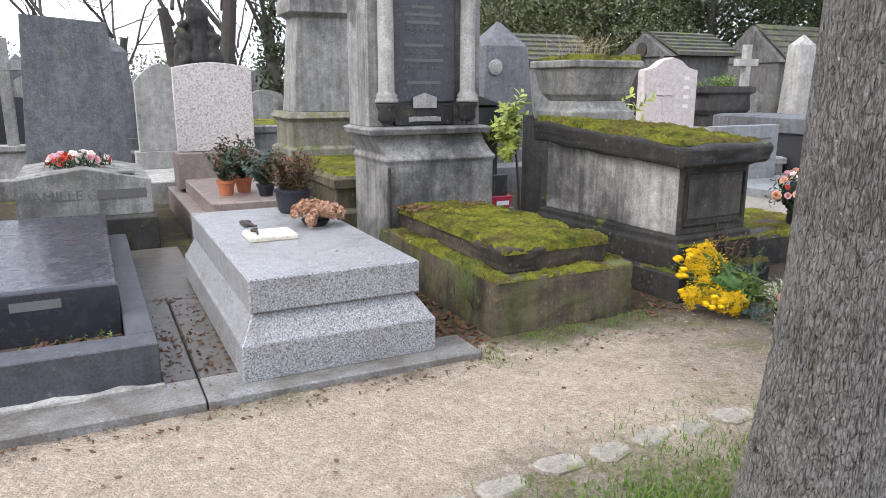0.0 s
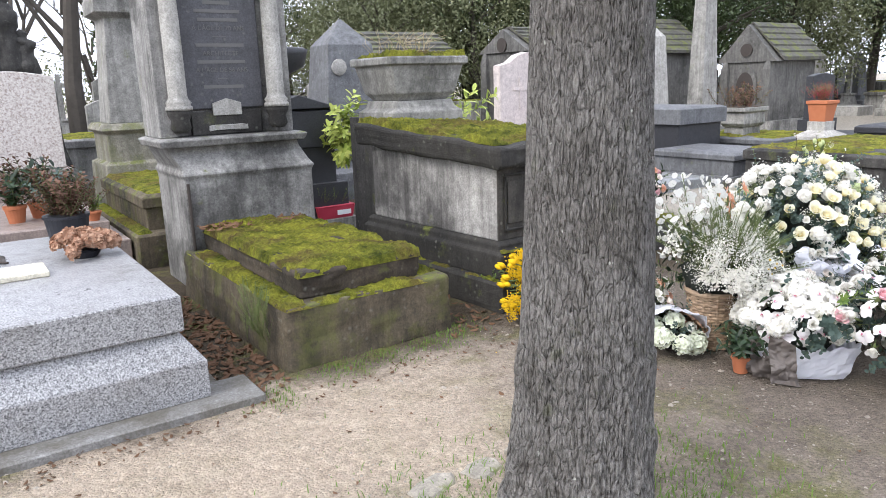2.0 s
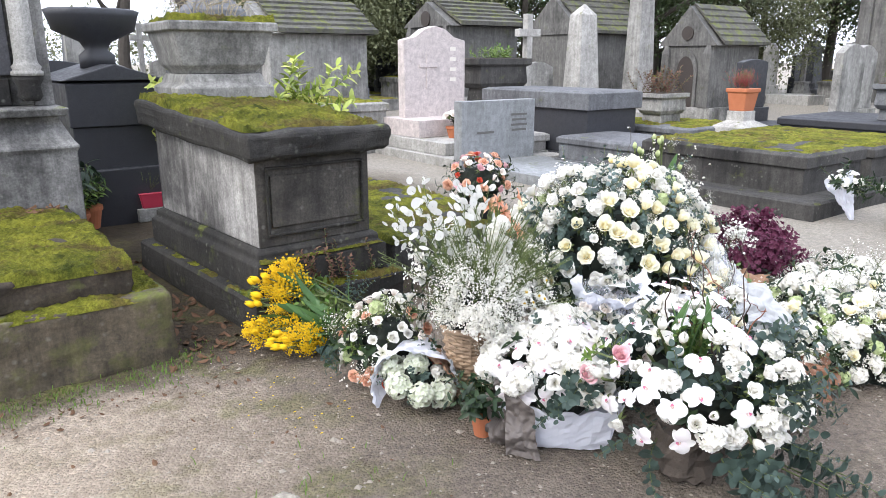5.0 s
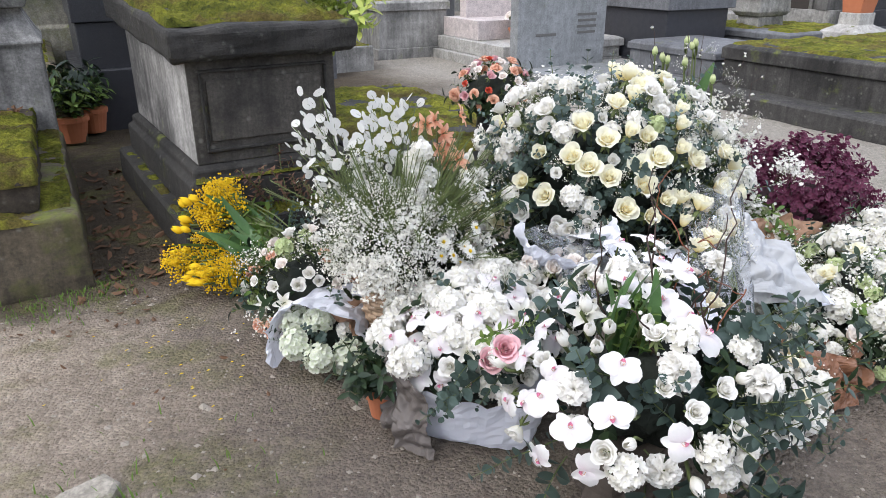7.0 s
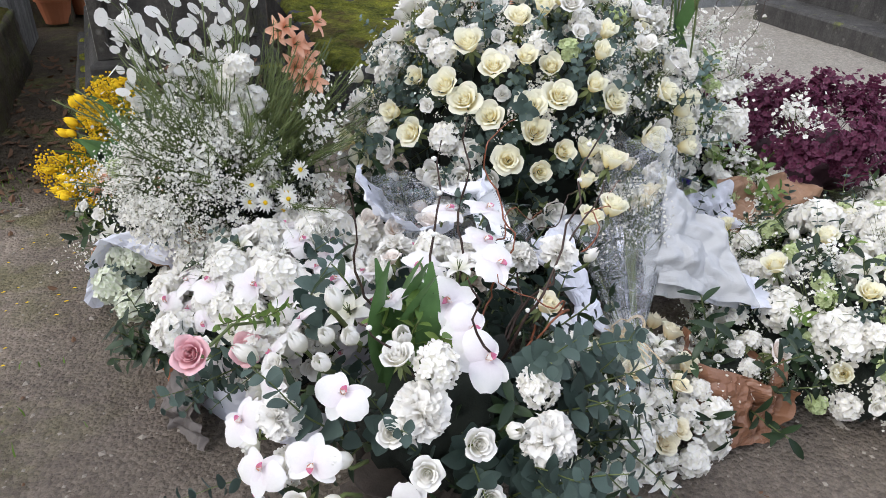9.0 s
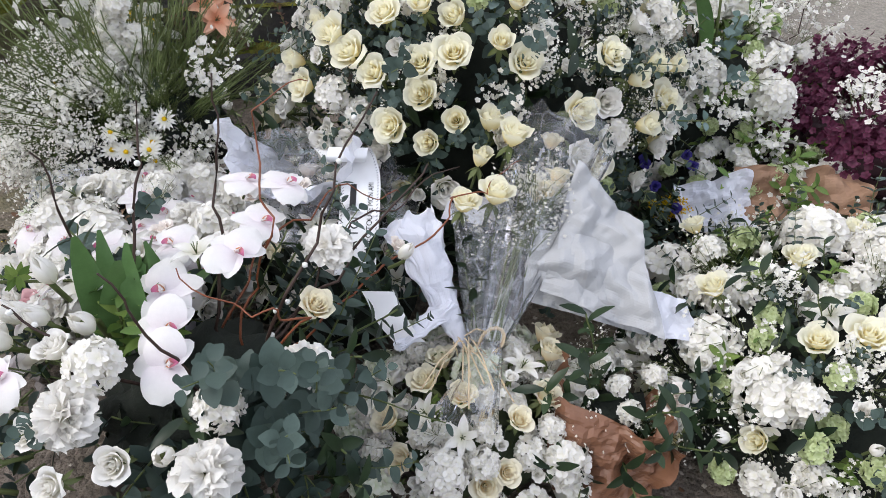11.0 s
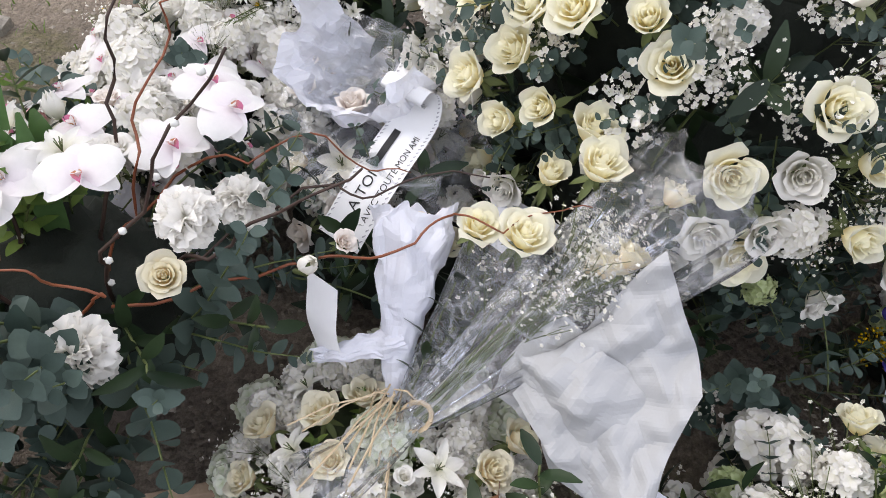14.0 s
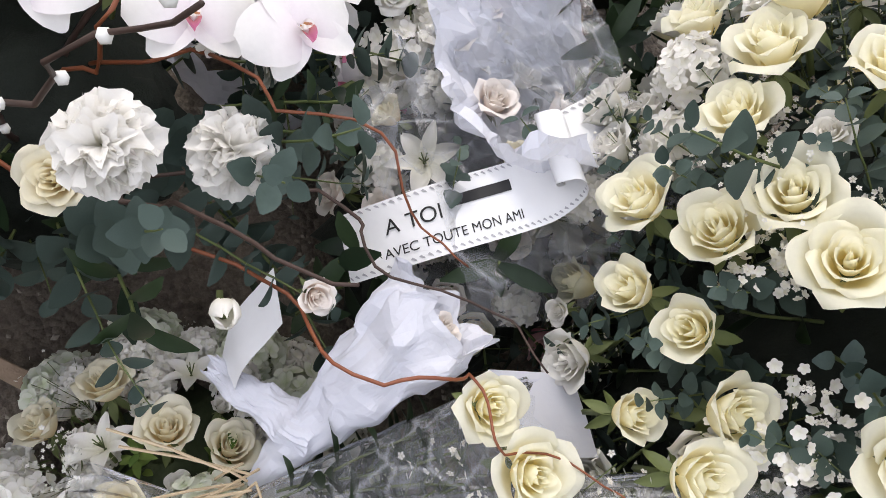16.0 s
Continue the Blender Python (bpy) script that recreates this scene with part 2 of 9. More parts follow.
GREY_STONE = stone("grey_weathered_stone", (0.36, 0.35, 0.325), (0.05, 0.048, 0.044), 0.8, 0.12)
DARK_STONE = stone("blackened_stone", (0.072, 0.068, 0.062), (0.014, 0.013, 0.012), 0.9, 0.12, bump=0.9)
LID_STONE = stone("black_crusted_stone", (0.04, 0.037, 0.032), (0.01, 0.0095, 0.009), 0.8, 0.1, bump=1.0)
CHEST_STONE = stone("rain_streaked_limestone", (0.42, 0.405, 0.38), (0.03, 0.028, 0.027), 1.0, 0.05, bump=0.7)
# crust plus the front's shade in one dark tone
SHADED_CRUST = stone("shaded_crusted_limestone", (0.088, 0.079, 0.066), (0.012, 0.011, 0.010), 1.0, 0.1, bump=1.0)
MONUMENT_STONE = stone("dark_streaked_monument_stone", (0.32, 0.312, 0.295), (0.035, 0.034, 0.032), 0.95, 0.1, bump=0.6)
SLATE_STONE = stone("blue_grey_stone", (0.16, 0.164, 0.172), (0.06, 0.06, 0.064), 0.5, 0.05)
PALE_STONE = stone("pale_limestone", (0.44, 0.425, 0.395), (0.15, 0.145, 0.13), 0.5, 0.08)
MOSSY_STONE = stone("mossy_damp_stone", (0.13, 0.104, 0.068), (0.018, 0.015, 0.011), 1.0, 0.5, bump=1.0)
BROWN_BLACK_STONE = stone("damp_brown_black_stone", (0.085, 0.066, 0.046), (0.012, 0.010, 0.007), 0.9, 0.12, bump=1.0)
PINK_STONE = stone("smooth_pink_white_stone", (0.55, 0.485, 0.46), (0.44, 0.385, 0.37), 0.15, 0.0, 0.5, 0.1)
BROWN_STONE = stone("brown_granite", (0.30, 0.24, 0.21), (0.16, 0.13, 0.115), 0.3, 0.05, 0.45, 0.15)
GREY_GRANITE = granite("light_grey_granite", [(0.02, 0.02, 0.023), (0.12, 0.12, 0.126), (0.33, 0.33, 0.335), (0.52, 0.52, 0.515)], 0.26, 200, 0.5)
WHITE_GRANITE = granite("white_pink_speckled_granite", [(0.24, 0.18, 0.16), (0.5, 0.44, 0.4), (0.6, 0.56, 0.52), (0.66, 0.63, 0.6)], 0.5, 75, 0.08)
BLACK_GRANITE = granite("polished_dark_granite", [(0.012, 0.013, 0.018), (0.02, 0.021, 0.027), (0.032, 0.034, 0.042), (0.06, 0.06, 0.07)], 0.12, 260, 0.1)
DARKGREY_GRANITE = granite("dark_grey_granite", [(0.014, 0.015, 0.018), (0.026, 0.027, 0.032), (0.046, 0.047, 0.054)], 0.4, 200, 0.12)
INK = plain("dark_engraving", (0.08, 0.077, 0.072), (0.15, 0.145, 0.135), 30, 0.9)
FAINT_INK = plain("worn_engraving", (0.11, 0.108, 0.106), (0.155, 0.152, 0.148), 30, 0.9)
GILT = plain("faded_gilding", (0.55, 0.5, 0.42), (0.75, 0.72, 0.66), 40, 0.5)
TERRACOTTA = plain("terracotta", (0.36, 0.115, 0.05), (0.47, 0.17, 0.08), 12, 0.8, 0.2)
BLACK_PLASTIC = plain("black_plastic", (0.012, 0.013, 0.017), (0.022, 0.023, 0.03), 18, 0.45)
SOIL = plain("dark_soil", (0.035, 0.024, 0.016), (0.08, 0.055, 0.036), 40, 0.95, 0.8)
DRY_LEAF = plain("brown_dead_leaf", (0.09, 0.045, 0.022), (0.2, 0.11, 0.06), 30, 0.8, 0.2, through=0.15, vary=0.6)
IRON = plain("rusty_iron", (0.025, 0.023, 0.022), (0.06, 0.045, 0.036), 40, 0.7)


def moss_material():
    k = Nodes("moss_cushions")
    c = k.mix(k.ramp(k.noise(4.5, 7, 0.75), (0.36, (0,)), (0.64, (1,))), (0.06, 0.075, 0.012), (0.32, 0.32, 0.04))
    c = k.mix(k.math("MULTIPLY", k.ramp(k.noise(2.3, 5, 0.7), (0.49, (0,)), (0.6, (1,))), 0.75), c, (0.115, 0.075, 0.035))
    c = k.mix(0.6, c, k.ramp(k.noise(28, 6, 0.8), (0.33, (0.35,)), (0.66, (1.6,))), "MULTIPLY")
    c = k.mix(0.6, c, k.ramp(k.noise(120, 4, 0.8), (0.32, (0.25,)), (0.68, (1.7,))), "MULTIPLY")
    k.bump(k.noise(110, 5, 0.85), 1.0, 0.03)
    return k.done(c, 0.95, spec=0.15)


MOSS = moss_material()


def bark_material():
    k = Nodes("grey_furrowed_bark")
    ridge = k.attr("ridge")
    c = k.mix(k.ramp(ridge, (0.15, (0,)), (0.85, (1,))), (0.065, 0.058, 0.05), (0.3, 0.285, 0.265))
    c = k.mix(k.math("MULTIPLY", k.ramp(k.noise(3, 6, 0.7), (0.48, (0,)), (0.66, (1,))), 0.55), c, (0.055, 0.048, 0.038))
    c = k.mix(k.math("MULTIPLY", k.ramp(k.noise(2.1, 4, 0.6), (0.5, (0,)), (0.68, (1,))), 0.3), c, (0.14, 0.118, 0.096))
    c = k.mix(k.math("MULTIPLY", k.ramp(k.noise(9, 5, 0.7), (0.6, (0,)), (0.68, (1,))), 0.45), c, (0.105, 0.115, 0.055))
    c = k.mix(k.ramp(k.noise(34, 2, 0.4), (0.765, (0,)), (0.78, (1,))), c, (0.5, 0.5, 0.45))
    c = k.mix(0.65, c, k.ramp(k.noise(1.0, 6, 0.8, k.scaled(85, 85, 48)), (0.35, (0.4,)), (0.65, (1.5,))), "MULTIPLY")
    bent = k.n.new("ShaderNodeVectorMath")
    bent.operation = "ADD"
    wave = k.n.new("ShaderNodeTexNoise")
    wave.inputs["Scale"].default_value, wave.inputs["Detail"].default_value = 1.0, 4
    plates = k.scaled(64, 64, 17)
    k.l.new(plates, wave.inputs["Vector"])
    k.l.new(plates, bent.inputs[0])
    k.l.new(wave.outputs["Color"], bent.inputs[1])
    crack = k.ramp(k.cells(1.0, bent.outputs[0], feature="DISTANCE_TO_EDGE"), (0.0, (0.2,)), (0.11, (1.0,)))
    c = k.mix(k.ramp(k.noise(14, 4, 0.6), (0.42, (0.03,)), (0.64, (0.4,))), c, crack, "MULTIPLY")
    k.bump(k.math("ADD", crack, k.noise(1.0, 6, 0.8, k.scaled(100, 100, 45))), 1.0, 0.02)
    return k.done(c, 0.92, spec=0.2)


BARK = bark_material()
FAR_BARK = plain("dark_bark", (0.045, 0.038, 0.032), (0.1, 0.088, 0.075), 8, 0.95, 0.5)


def ground_material():
    k = Nodes("sandy_gravel_and_earth").world_place()
    sep = k.n.new("ShaderNodeSeparateXYZ")
    k.l.new(k.co, sep.inputs[0])
    x, y = sep.outputs[0], sep.outputs[1]
    wob = k.math("MULTIPLY", k.math("SUBTRACT", k.noise(1.6, 6, 0.65), 0.5), 1.3)
    sand = k.mix(k.noise(7, 8, 0.7), (0.31, 0.24, 0.175), (0.53, 0.45, 0.355))
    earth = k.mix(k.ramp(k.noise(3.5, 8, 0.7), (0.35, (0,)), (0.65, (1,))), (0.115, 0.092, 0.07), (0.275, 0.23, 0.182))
    yw = k.math("ADD", y, wob)
    path = k.math("MULTIPLY", k.ramp(k.math("MULTIPLY", yw, 0.2), (0.36, (0,)), (0.46, (1,)), (0.62, (1,)), (0.69, (0,))), k.ramp(k.math("MULTIPLY", k.math("ADD", x, wob), 0.1), (0.23, (1,)), (0.36, (0,))))
    # earth darkened to the right: the heap's shade and dimmer exposure put in colour
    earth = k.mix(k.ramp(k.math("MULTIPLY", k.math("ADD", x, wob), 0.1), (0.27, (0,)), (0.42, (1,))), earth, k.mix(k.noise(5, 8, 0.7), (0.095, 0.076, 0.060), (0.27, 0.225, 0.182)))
    c = k.mix(path, earth, sand)
    far = k.ramp(k.math("MULTIPLY", k.math("ADD", x, wob), 0.1), (0.62, (0,)), (0.75, (1,)))
    c = k.mix(k.math("MULTIPLY", far, 0.8), c, (0.36, 0.33, 0.28))
    back = k.ramp(k.math("MULTIPLY", yw, 0.2), (0.66, (0,)), (0.74, (1,)))
    c = k.mix(k.math("MULTIPLY", back, k.math("SUBTRACT", 1.0, far)), c, k.mix(k.noise(9, 8, 0.7), (0.035, 0.026, 0.018), (0.11, 0.085, 0.055)))
    green = k.math("MULTIPLY", k.ramp(k.noise(2.7, 8, 0.72), (0.5, (0,)), (0.62, (1,))), k.math("SUBTRACT", 1.0, k.math("MULTIPLY", path, 0.85)))
    green = k.math("MULTIPLY", green, k.ramp(k.math("MULTIPLY", x, 0.1), (0.31, (0.8,)), (0.39, (0.08,))))
    c = k.mix(green, c, k.mix(k.noise(60, 4, 0.8), (0.075, 0.085, 0.02), (0.19, 0.18, 0.06)))
    stones = k.cells(85, out="Color")
    c = k.mix(0.5, c, k.ramp(k.noise(22, 8, 0.8), (0.3, (0.4,)), (0.7, (1.5,))), "MULTIPLY")
    c = k.mix(0.45, c, k.ramp(stones, (0.0, (0.5,)), (0.5, (1.0,)), (1.0, (1.6,))), "MULTIPLY")
    c = k.mix(0.5, c, k.ramp(k.noise(240, 3, 0.8), (0.3, (0.55,)), (0.7, (1.4,))), "MULTIPLY")
    k.bump(k.math("ADD", k.math("MULTIPLY", k.cells(85), -0.6), k.noise(35, 7, 0.75)), 1.0, 0.02)
    return k.done(c, 0.93, spec=0.25)


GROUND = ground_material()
GRASS = plain("grass_blades", (0.06, 0.13, 0.015), (0.16, 0.25, 0.04), 3, 0.7, through=0.25)
EVERGREEN = plain("evergreen_leaves", (0.018, 0.034, 0.011), (0.06, 0.085, 0.028), 0.8, 0.5, through=0.1)
# olive leaf tones lightened to paint in the haze of distance
HAZY_LAUREL = plain("hazy_olive_leaves", (0.06, 0.075, 0.03), (0.2, 0.21, 0.11), 0.7, 0.5, through=0.15)
PEBBLE = plain("pale_pebbles", (0.2, 0.17, 0.135), (0.4, 0.36, 0.3), 14, 0.9)

# ---- ground: one sheet to the horizon ----
def spread(lo, hi, step, far, grow=1.35):
    mid = [lo + i * step for i in range(int((hi - lo) / step) + 1)]
    out, d, p = [], step, mid[-1]
    while p < far:
        d *= grow
        p += d
        out.append(p)
    left, d, p = [], step, mid[0]
    while p > -far:
        d *= grow
        p -= d
        left.append(p)
    return left[::-1] + mid + out


def ground_height(x, y):
    p = Vector((x, y, 0.3))
    return 0.012 * noise.noise(p * 1.3) + 0.006 * noise.noise(p * 5) + 0.003 * noise.noise(p * 17) - 0.006


gx, gy = spread(-1.6, 8.0, 0.05, 260), spread(-0.8, 5.2, 0.05, 260)
verts = [(x, y, ground_height(x, y)) for y in gy for x in gx]
w = len(gx)
faces = [(j * w + i, j * w + i + 1, (j + 1) * w + i + 1, (j + 1) * w + i) for j in range(len(gy) - 1) for i in range(w - 1)]
tagged(link("ground", pydata("ground", verts, faces, True), GROUND), "sandy gravel path, bare damp earth shade-toned to the right, thin moss", "ground", kind="structure")


def chip(rr, size):
    """One small stone, as vertices round its middle."""
    s = [size * rr.uniform(0.6, 1.2) for _ in range(3)]
    return [Vector((sx * s[0], sy * s[1], sz * s[2] * 0.6)) for sx, sy, sz in ((1, 0, 0), (0, 1, 0), (-1, 0, 0), (0, -1, 0), (0.2, 0.1, 1), (0, 0, -0.6))]


def scatter_stones(name, n, area, sizes, material, label, seed):
    rr, vs, fs = random.Random(seed), [], []
    for _ in range(n):
        x, y = rr.uniform(area[0], area[1]), rr.uniform(area[2], area[3])
        rot, b = Matrix.Rotation(rr.uniform(0, 6.3), 3, "Z"), len(vs)
        for v in chip(rr, rr.uniform(*sizes)):
            v = rot @ v
            vs.append((v.x + x, v.y + y, v.z + ground_height(x, y)))
        for a, c in ((0, 1), (1, 2), (2, 3), (3, 0)):
            fs += [(b + a, b + c, b + 4), (b + c, b + a, b + 5)]
    tagged(link(name, pydata(name, vs, fs), material), label, "gravel", kind="stuff")


scatter_stones("gravel", 5200, (-1.0, 7.5, 0.6, 3.4), (0.003, 0.008), PEBBLE, "loose pale gravel lying on the path", 3)
scatter_stones("gravel", 260, (-0.8, 6.5, 1.0, 3.4), (0.008, 0.018), PEBBLE, "larger loose stones lying on the path", 4)


def leaf_litter(name, n, area, label, seed, size=(0.015, 0.035), lift=0.0):
    rr, vs, fs = random.Random(seed), [], []
    for _ in range(n):
        x, y = rr.uniform(area[0], area[1]), rr.uniform(area[2], area[3])
        s, b = rr.uniform(*size), len(vs)
        m = Matrix.Translation((x, y, ground_height(x, y) + lift + 0.006)) @ Euler((rr.gauss(0, 0.35), rr.gauss(0, 0.35), rr.uniform(0, 6.3))).to_matrix().to_4x4()
        for px, py, pz in ((-1, 0, 0.25), (-0.3, 0.5, 0), (0.5, 0.45, 0.05), (1.1, 0, 0.3), (0.5, -0.45, 0.05), (-0.3, -0.5, 0)):
            v = m @ Vector((px * s, py * s, pz * s))
            vs.append(tuple(v))
        fs += [(b, b + 1, b + 2, b + 3), (b, b + 3, b + 4, b + 5)]
    tagged(link(name, pydata(name, vs, fs), DRY_LEAF), label, "leaf litter", kind="stuff")


leaf_litter("leaf_litter", 520, (1.72, 2.08, 3.4, 5.4), "brown dead leaves lying on dark soil between graves", 5)
leaf_litter("leaf_litter", 260, (-0.4, 0.65, 4.9, 7.0), "brown dead leaves lying on paving behind the graves", 6)
leaf_litter("leaf_litter", 170, (-1.2, 0.6, 3.3, 3.58), "dead leaves and grit on the granite paving", 17, (0.006, 0.016), 0.036)
leaf_litter("leaf_litter", 240, (-1.2, 3.4, 3.1, 3.3), "dead leaves gathered along the foot of the graves", 18, (0.006, 0.018))
leaf_litter("leaf_litter", 260, (0.22, 0.6, 3.6, 5.2), "dead leaves on the paving between two graves", 19, (0.008, 0.022), 0.036)
leaf_litter("leaf_litter", 60, (-0.9, 4.2, 2.3, 3.4), "scattered dead leaves along the path's edge", 7, (0.008, 0.02))
leaf_litter("leaf_litter", 250, (3.1, 3.7, 3.4, 5.6), "dead leaves on damp earth beside the tomb", 8)
leaf_litter("leaf_litter", 110, (3.2, 7.5, 0.4, 2.6), "bits of dead leaf on bare earth", 9, (0.006, 0.014))


def grass(name, n, area, label, seed, tall=(0.03, 0.08), clumps=None):
    rr, vs, fs = random.Random(seed), [], []
    for _ in range(n):
        if clumps:
            cx, cy, cr = rr.choice(clumps)
            x, y = rr.gauss(cx, cr), rr.gauss(cy, cr)
        else:
            x, y = rr.uniform(area[0], area[1]), rr.uniform(area[2], area[3])
        h, a, b = rr.uniform(*tall), rr.uniform(0, 6.3), len(vs)
        dx, dy, lean = math.cos(a), math.sin(a), rr.uniform(0.2, 0.9) * h
        z = ground_height(x, y) - 0.003
        wd = 0.0022
        for t in (0, 0.55):
            ox, oy, oz = lean * t * t, lean * t * t, h * t
            vs += [(x + dx * ox - dy * wd, y + dy * oy + dx * wd, z + oz), (x + dx * ox + dy * wd, y + dy * oy - dx * wd, z + oz)]
        vs.append((x + dx * lean, y + dy * lean, z + h * 0.95))
        fs += [(b, b + 1, b + 3, b + 2), (b + 2, b + 3, b + 4)]
    tagged(link(name, pydata(name, vs, fs), GRASS), label, "grass", kind="stuff")


grass("grass", 7000, None, "short green grass in tufts round the tree's foot", 11, (0.012, 0.05), [(1.7, 1.5, 0.14), (1.62, 1.35, 0.14), (1.8, 1.62, 0.12), (1.62, 1.62, 0.16), (1.85, 1.75, 0.13), (2.35, 1.65, 0.2), (2.65, 1.5, 0.2), (2.1, 1.9, 0.25), (1.4, 1.75, 0.18), (2.9, 1.7, 0.3)])
grass("grass", 1300, None, "sparse weeds and grass along the mossy grave's foot", 12, (0.01, 0.035), [(2.35, 3.42, 0.1), (2.65, 3.4, 0.1), (3.0, 3.42, 0.1), (3.2, 3.55, 0.1), (1.95, 3.3, 0.08), (4.4, 3.45, 0.2), (5.0, 3.6, 0.3)])

# ---- row of flat kerb stones sunk in the ground ----
KERB = stone("pale_kerb_stone", (0.33, 0.30, 0.25), (0.15, 0.135, 0.105), 0.5, 0.25)
row = thing("kerb_stones", "row of flat pale stones sunk into the ground beside the path", "kerb", kind="structure")
rr = random.Random(21)
x = 0.95
while x < 3.0:
    ln = rr.uniform(0.18, 0.3)
    bm = bmesh.new()
    n = 7
    ring = [(0.5 * ln * math.copysign(abs(math.cos(a)) ** 0.6, math.cos(a)) * rr.uniform(0.85, 1.05), 0.07 * math.copysign(abs(math.sin(a)) ** 0.6, math.sin(a)) * rr.uniform(0.75, 1.1)) for a in [2 * math.pi * i / n for i in range(n)]]
    lo = [bm.verts.new((px, py, -0.03)) for px, py in ring]
    hi = [bm.verts.new((px, py, 0.008 + rr.uniform(0, 0.01))) for px, py in ring]
    top = [bm.verts.new((px * 0.86, py * 0.82, 0.018 + rr.uniform(0, 0.008))) for px, py in ring]
    for a, b in ((lo, hi), (hi, top)):
        for i in range(n):
            bm.faces.new((a[i], a[(i + 1) % n], b[(i + 1) % n], b[i]))
    bm.faces.new(top)
    part("stone", bm, KERB, row, m=pose(x + ln / 2, 2.0 + 0.14 * math.sin(1.15 * (x - 0.6)) + rr.uniform(-0.02, 0.02), rr.uniform(-0.018, -0.006), rr.uniform(-3, 3), rr.uniform(-3, 3), 7 + rr.uniform(-8, 8)))
    x += ln + rr.uniform(0.015, 0.06)


# ---- the tree beside the path ----
def trunk_mesh(name, rows, n=430, height=4.6, lean=(0, 0)):
    """A furrowed trunk; rows of height, radius."""
    zs, z = [], -0.05
    while z < height:
        zs.append(z)
        z += 0.008 if z < 1.95 else 0.06
    vs, fs, ridge = [], [], []
    for z in zs:
        r = np.interp(z, [q[0] for q in rows], [q[1] for q in rows])
        for i in range(n):
            a = 2 * math.pi * i / n
            c, s = math.cos(a), math.sin(a)
            warp = 0.3 * noise.noise(Vector((c * 3, s * 3, z * 6)))
            v = noise.noise(Vector(((c + 0.04 * warp) * 27, (s + 0.04 * warp) * 27, z * 17)))
            v2 = noise.noise(Vector((c * 55 + warp, s * 55, z * 42 + 9)))
            plate = 0.5 + 0.5 * noise.noise(Vector((c * 7, s * 7, z * 3.5 + 20)))
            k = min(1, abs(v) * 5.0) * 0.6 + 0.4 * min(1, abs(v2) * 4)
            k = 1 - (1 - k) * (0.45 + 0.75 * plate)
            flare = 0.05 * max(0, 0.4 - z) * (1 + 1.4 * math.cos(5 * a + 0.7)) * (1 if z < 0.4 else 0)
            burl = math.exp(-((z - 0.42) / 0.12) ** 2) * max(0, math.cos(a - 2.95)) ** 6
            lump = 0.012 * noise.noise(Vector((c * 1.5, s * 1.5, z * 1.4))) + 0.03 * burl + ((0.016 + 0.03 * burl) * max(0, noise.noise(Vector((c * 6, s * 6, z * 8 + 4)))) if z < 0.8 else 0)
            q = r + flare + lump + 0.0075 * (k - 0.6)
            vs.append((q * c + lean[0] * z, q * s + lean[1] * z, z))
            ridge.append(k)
    for j in range(len(zs) - 1):
        for i in range(n):
            a, b = j * n + i, j * n + (i + 1) % n
            fs.append((a, b, b + n, a + n))
    me = pydata(name, vs, fs, True)
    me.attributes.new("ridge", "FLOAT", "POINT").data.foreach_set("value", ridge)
    return me


tree = thing("tree", "leaning grey tree trunk with furrowed lichen-spotted bark beside the path", "tree", (2.05, 1.34, 0))
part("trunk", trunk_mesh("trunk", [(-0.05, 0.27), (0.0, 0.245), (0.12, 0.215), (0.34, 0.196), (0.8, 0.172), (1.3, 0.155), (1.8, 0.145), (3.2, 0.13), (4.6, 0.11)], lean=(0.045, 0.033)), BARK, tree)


def twigs(rr, bm, start, way, length, radius, depth, out=None):
    """A limb that divides into thinner ones."""
    pts, p, d = [start.copy()], start.copy(), way.normalized()
    steps = 5
    for _ in range(steps):
        d = (d + Vector((rr.gauss(0, 0.16), rr.gauss(0, 0.16), rr.gauss(0.03, 0.12)))).normalized()
        p = p + d * length / steps
        pts.append(p.copy())
    tube(pts, [radius * (1 - 0.6 * i / steps) for i in range(steps + 1)], 6 if radius > 0.04 else 4, bm)
    if out is not None and depth <= 1:
        out += pts[1:]
    if depth > 0:
        for i in range(rr.choice((3, 4))):
            k = rr.randint(2, steps)
            side = (d + Vector((rr.gauss(0, 0.65), rr.gauss(0, 0.65), rr.gauss(0.15, 0.4)))).normalized()
            twigs(rr, bm, pts[k], side, length * rr.uniform(0.55, 0.8), radius * 0.45, depth - 1, out)


bm = bmesh.new()
r0 = random.Random(31)
for a in (0.4, 2.4, 4.3):
    twigs(r0, bm, Vector((0.2, 0.145, 4.4)), Vector((math.cos(a) * 0.6, math.sin(a) * 0.6, 1)), 2.2, 0.08, 3)
part("bare_crown", bm, FAR_BARK, tree, "bare winter limbs")


# ---- paving of the front graves ----
paving = thing("paving", "worn light grey granite paving slabs round the front graves", "paving", kind="structure")
SLAB = granite("worn_grey_paving", [(0.13, 0.128, 0.125), (0.22, 0.22, 0.215), (0.34, 0.335, 0.325)], 0.6, 140, 0.85, 0.36)
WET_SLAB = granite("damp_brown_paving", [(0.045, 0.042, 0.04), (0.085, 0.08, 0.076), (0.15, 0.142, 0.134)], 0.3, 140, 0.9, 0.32)
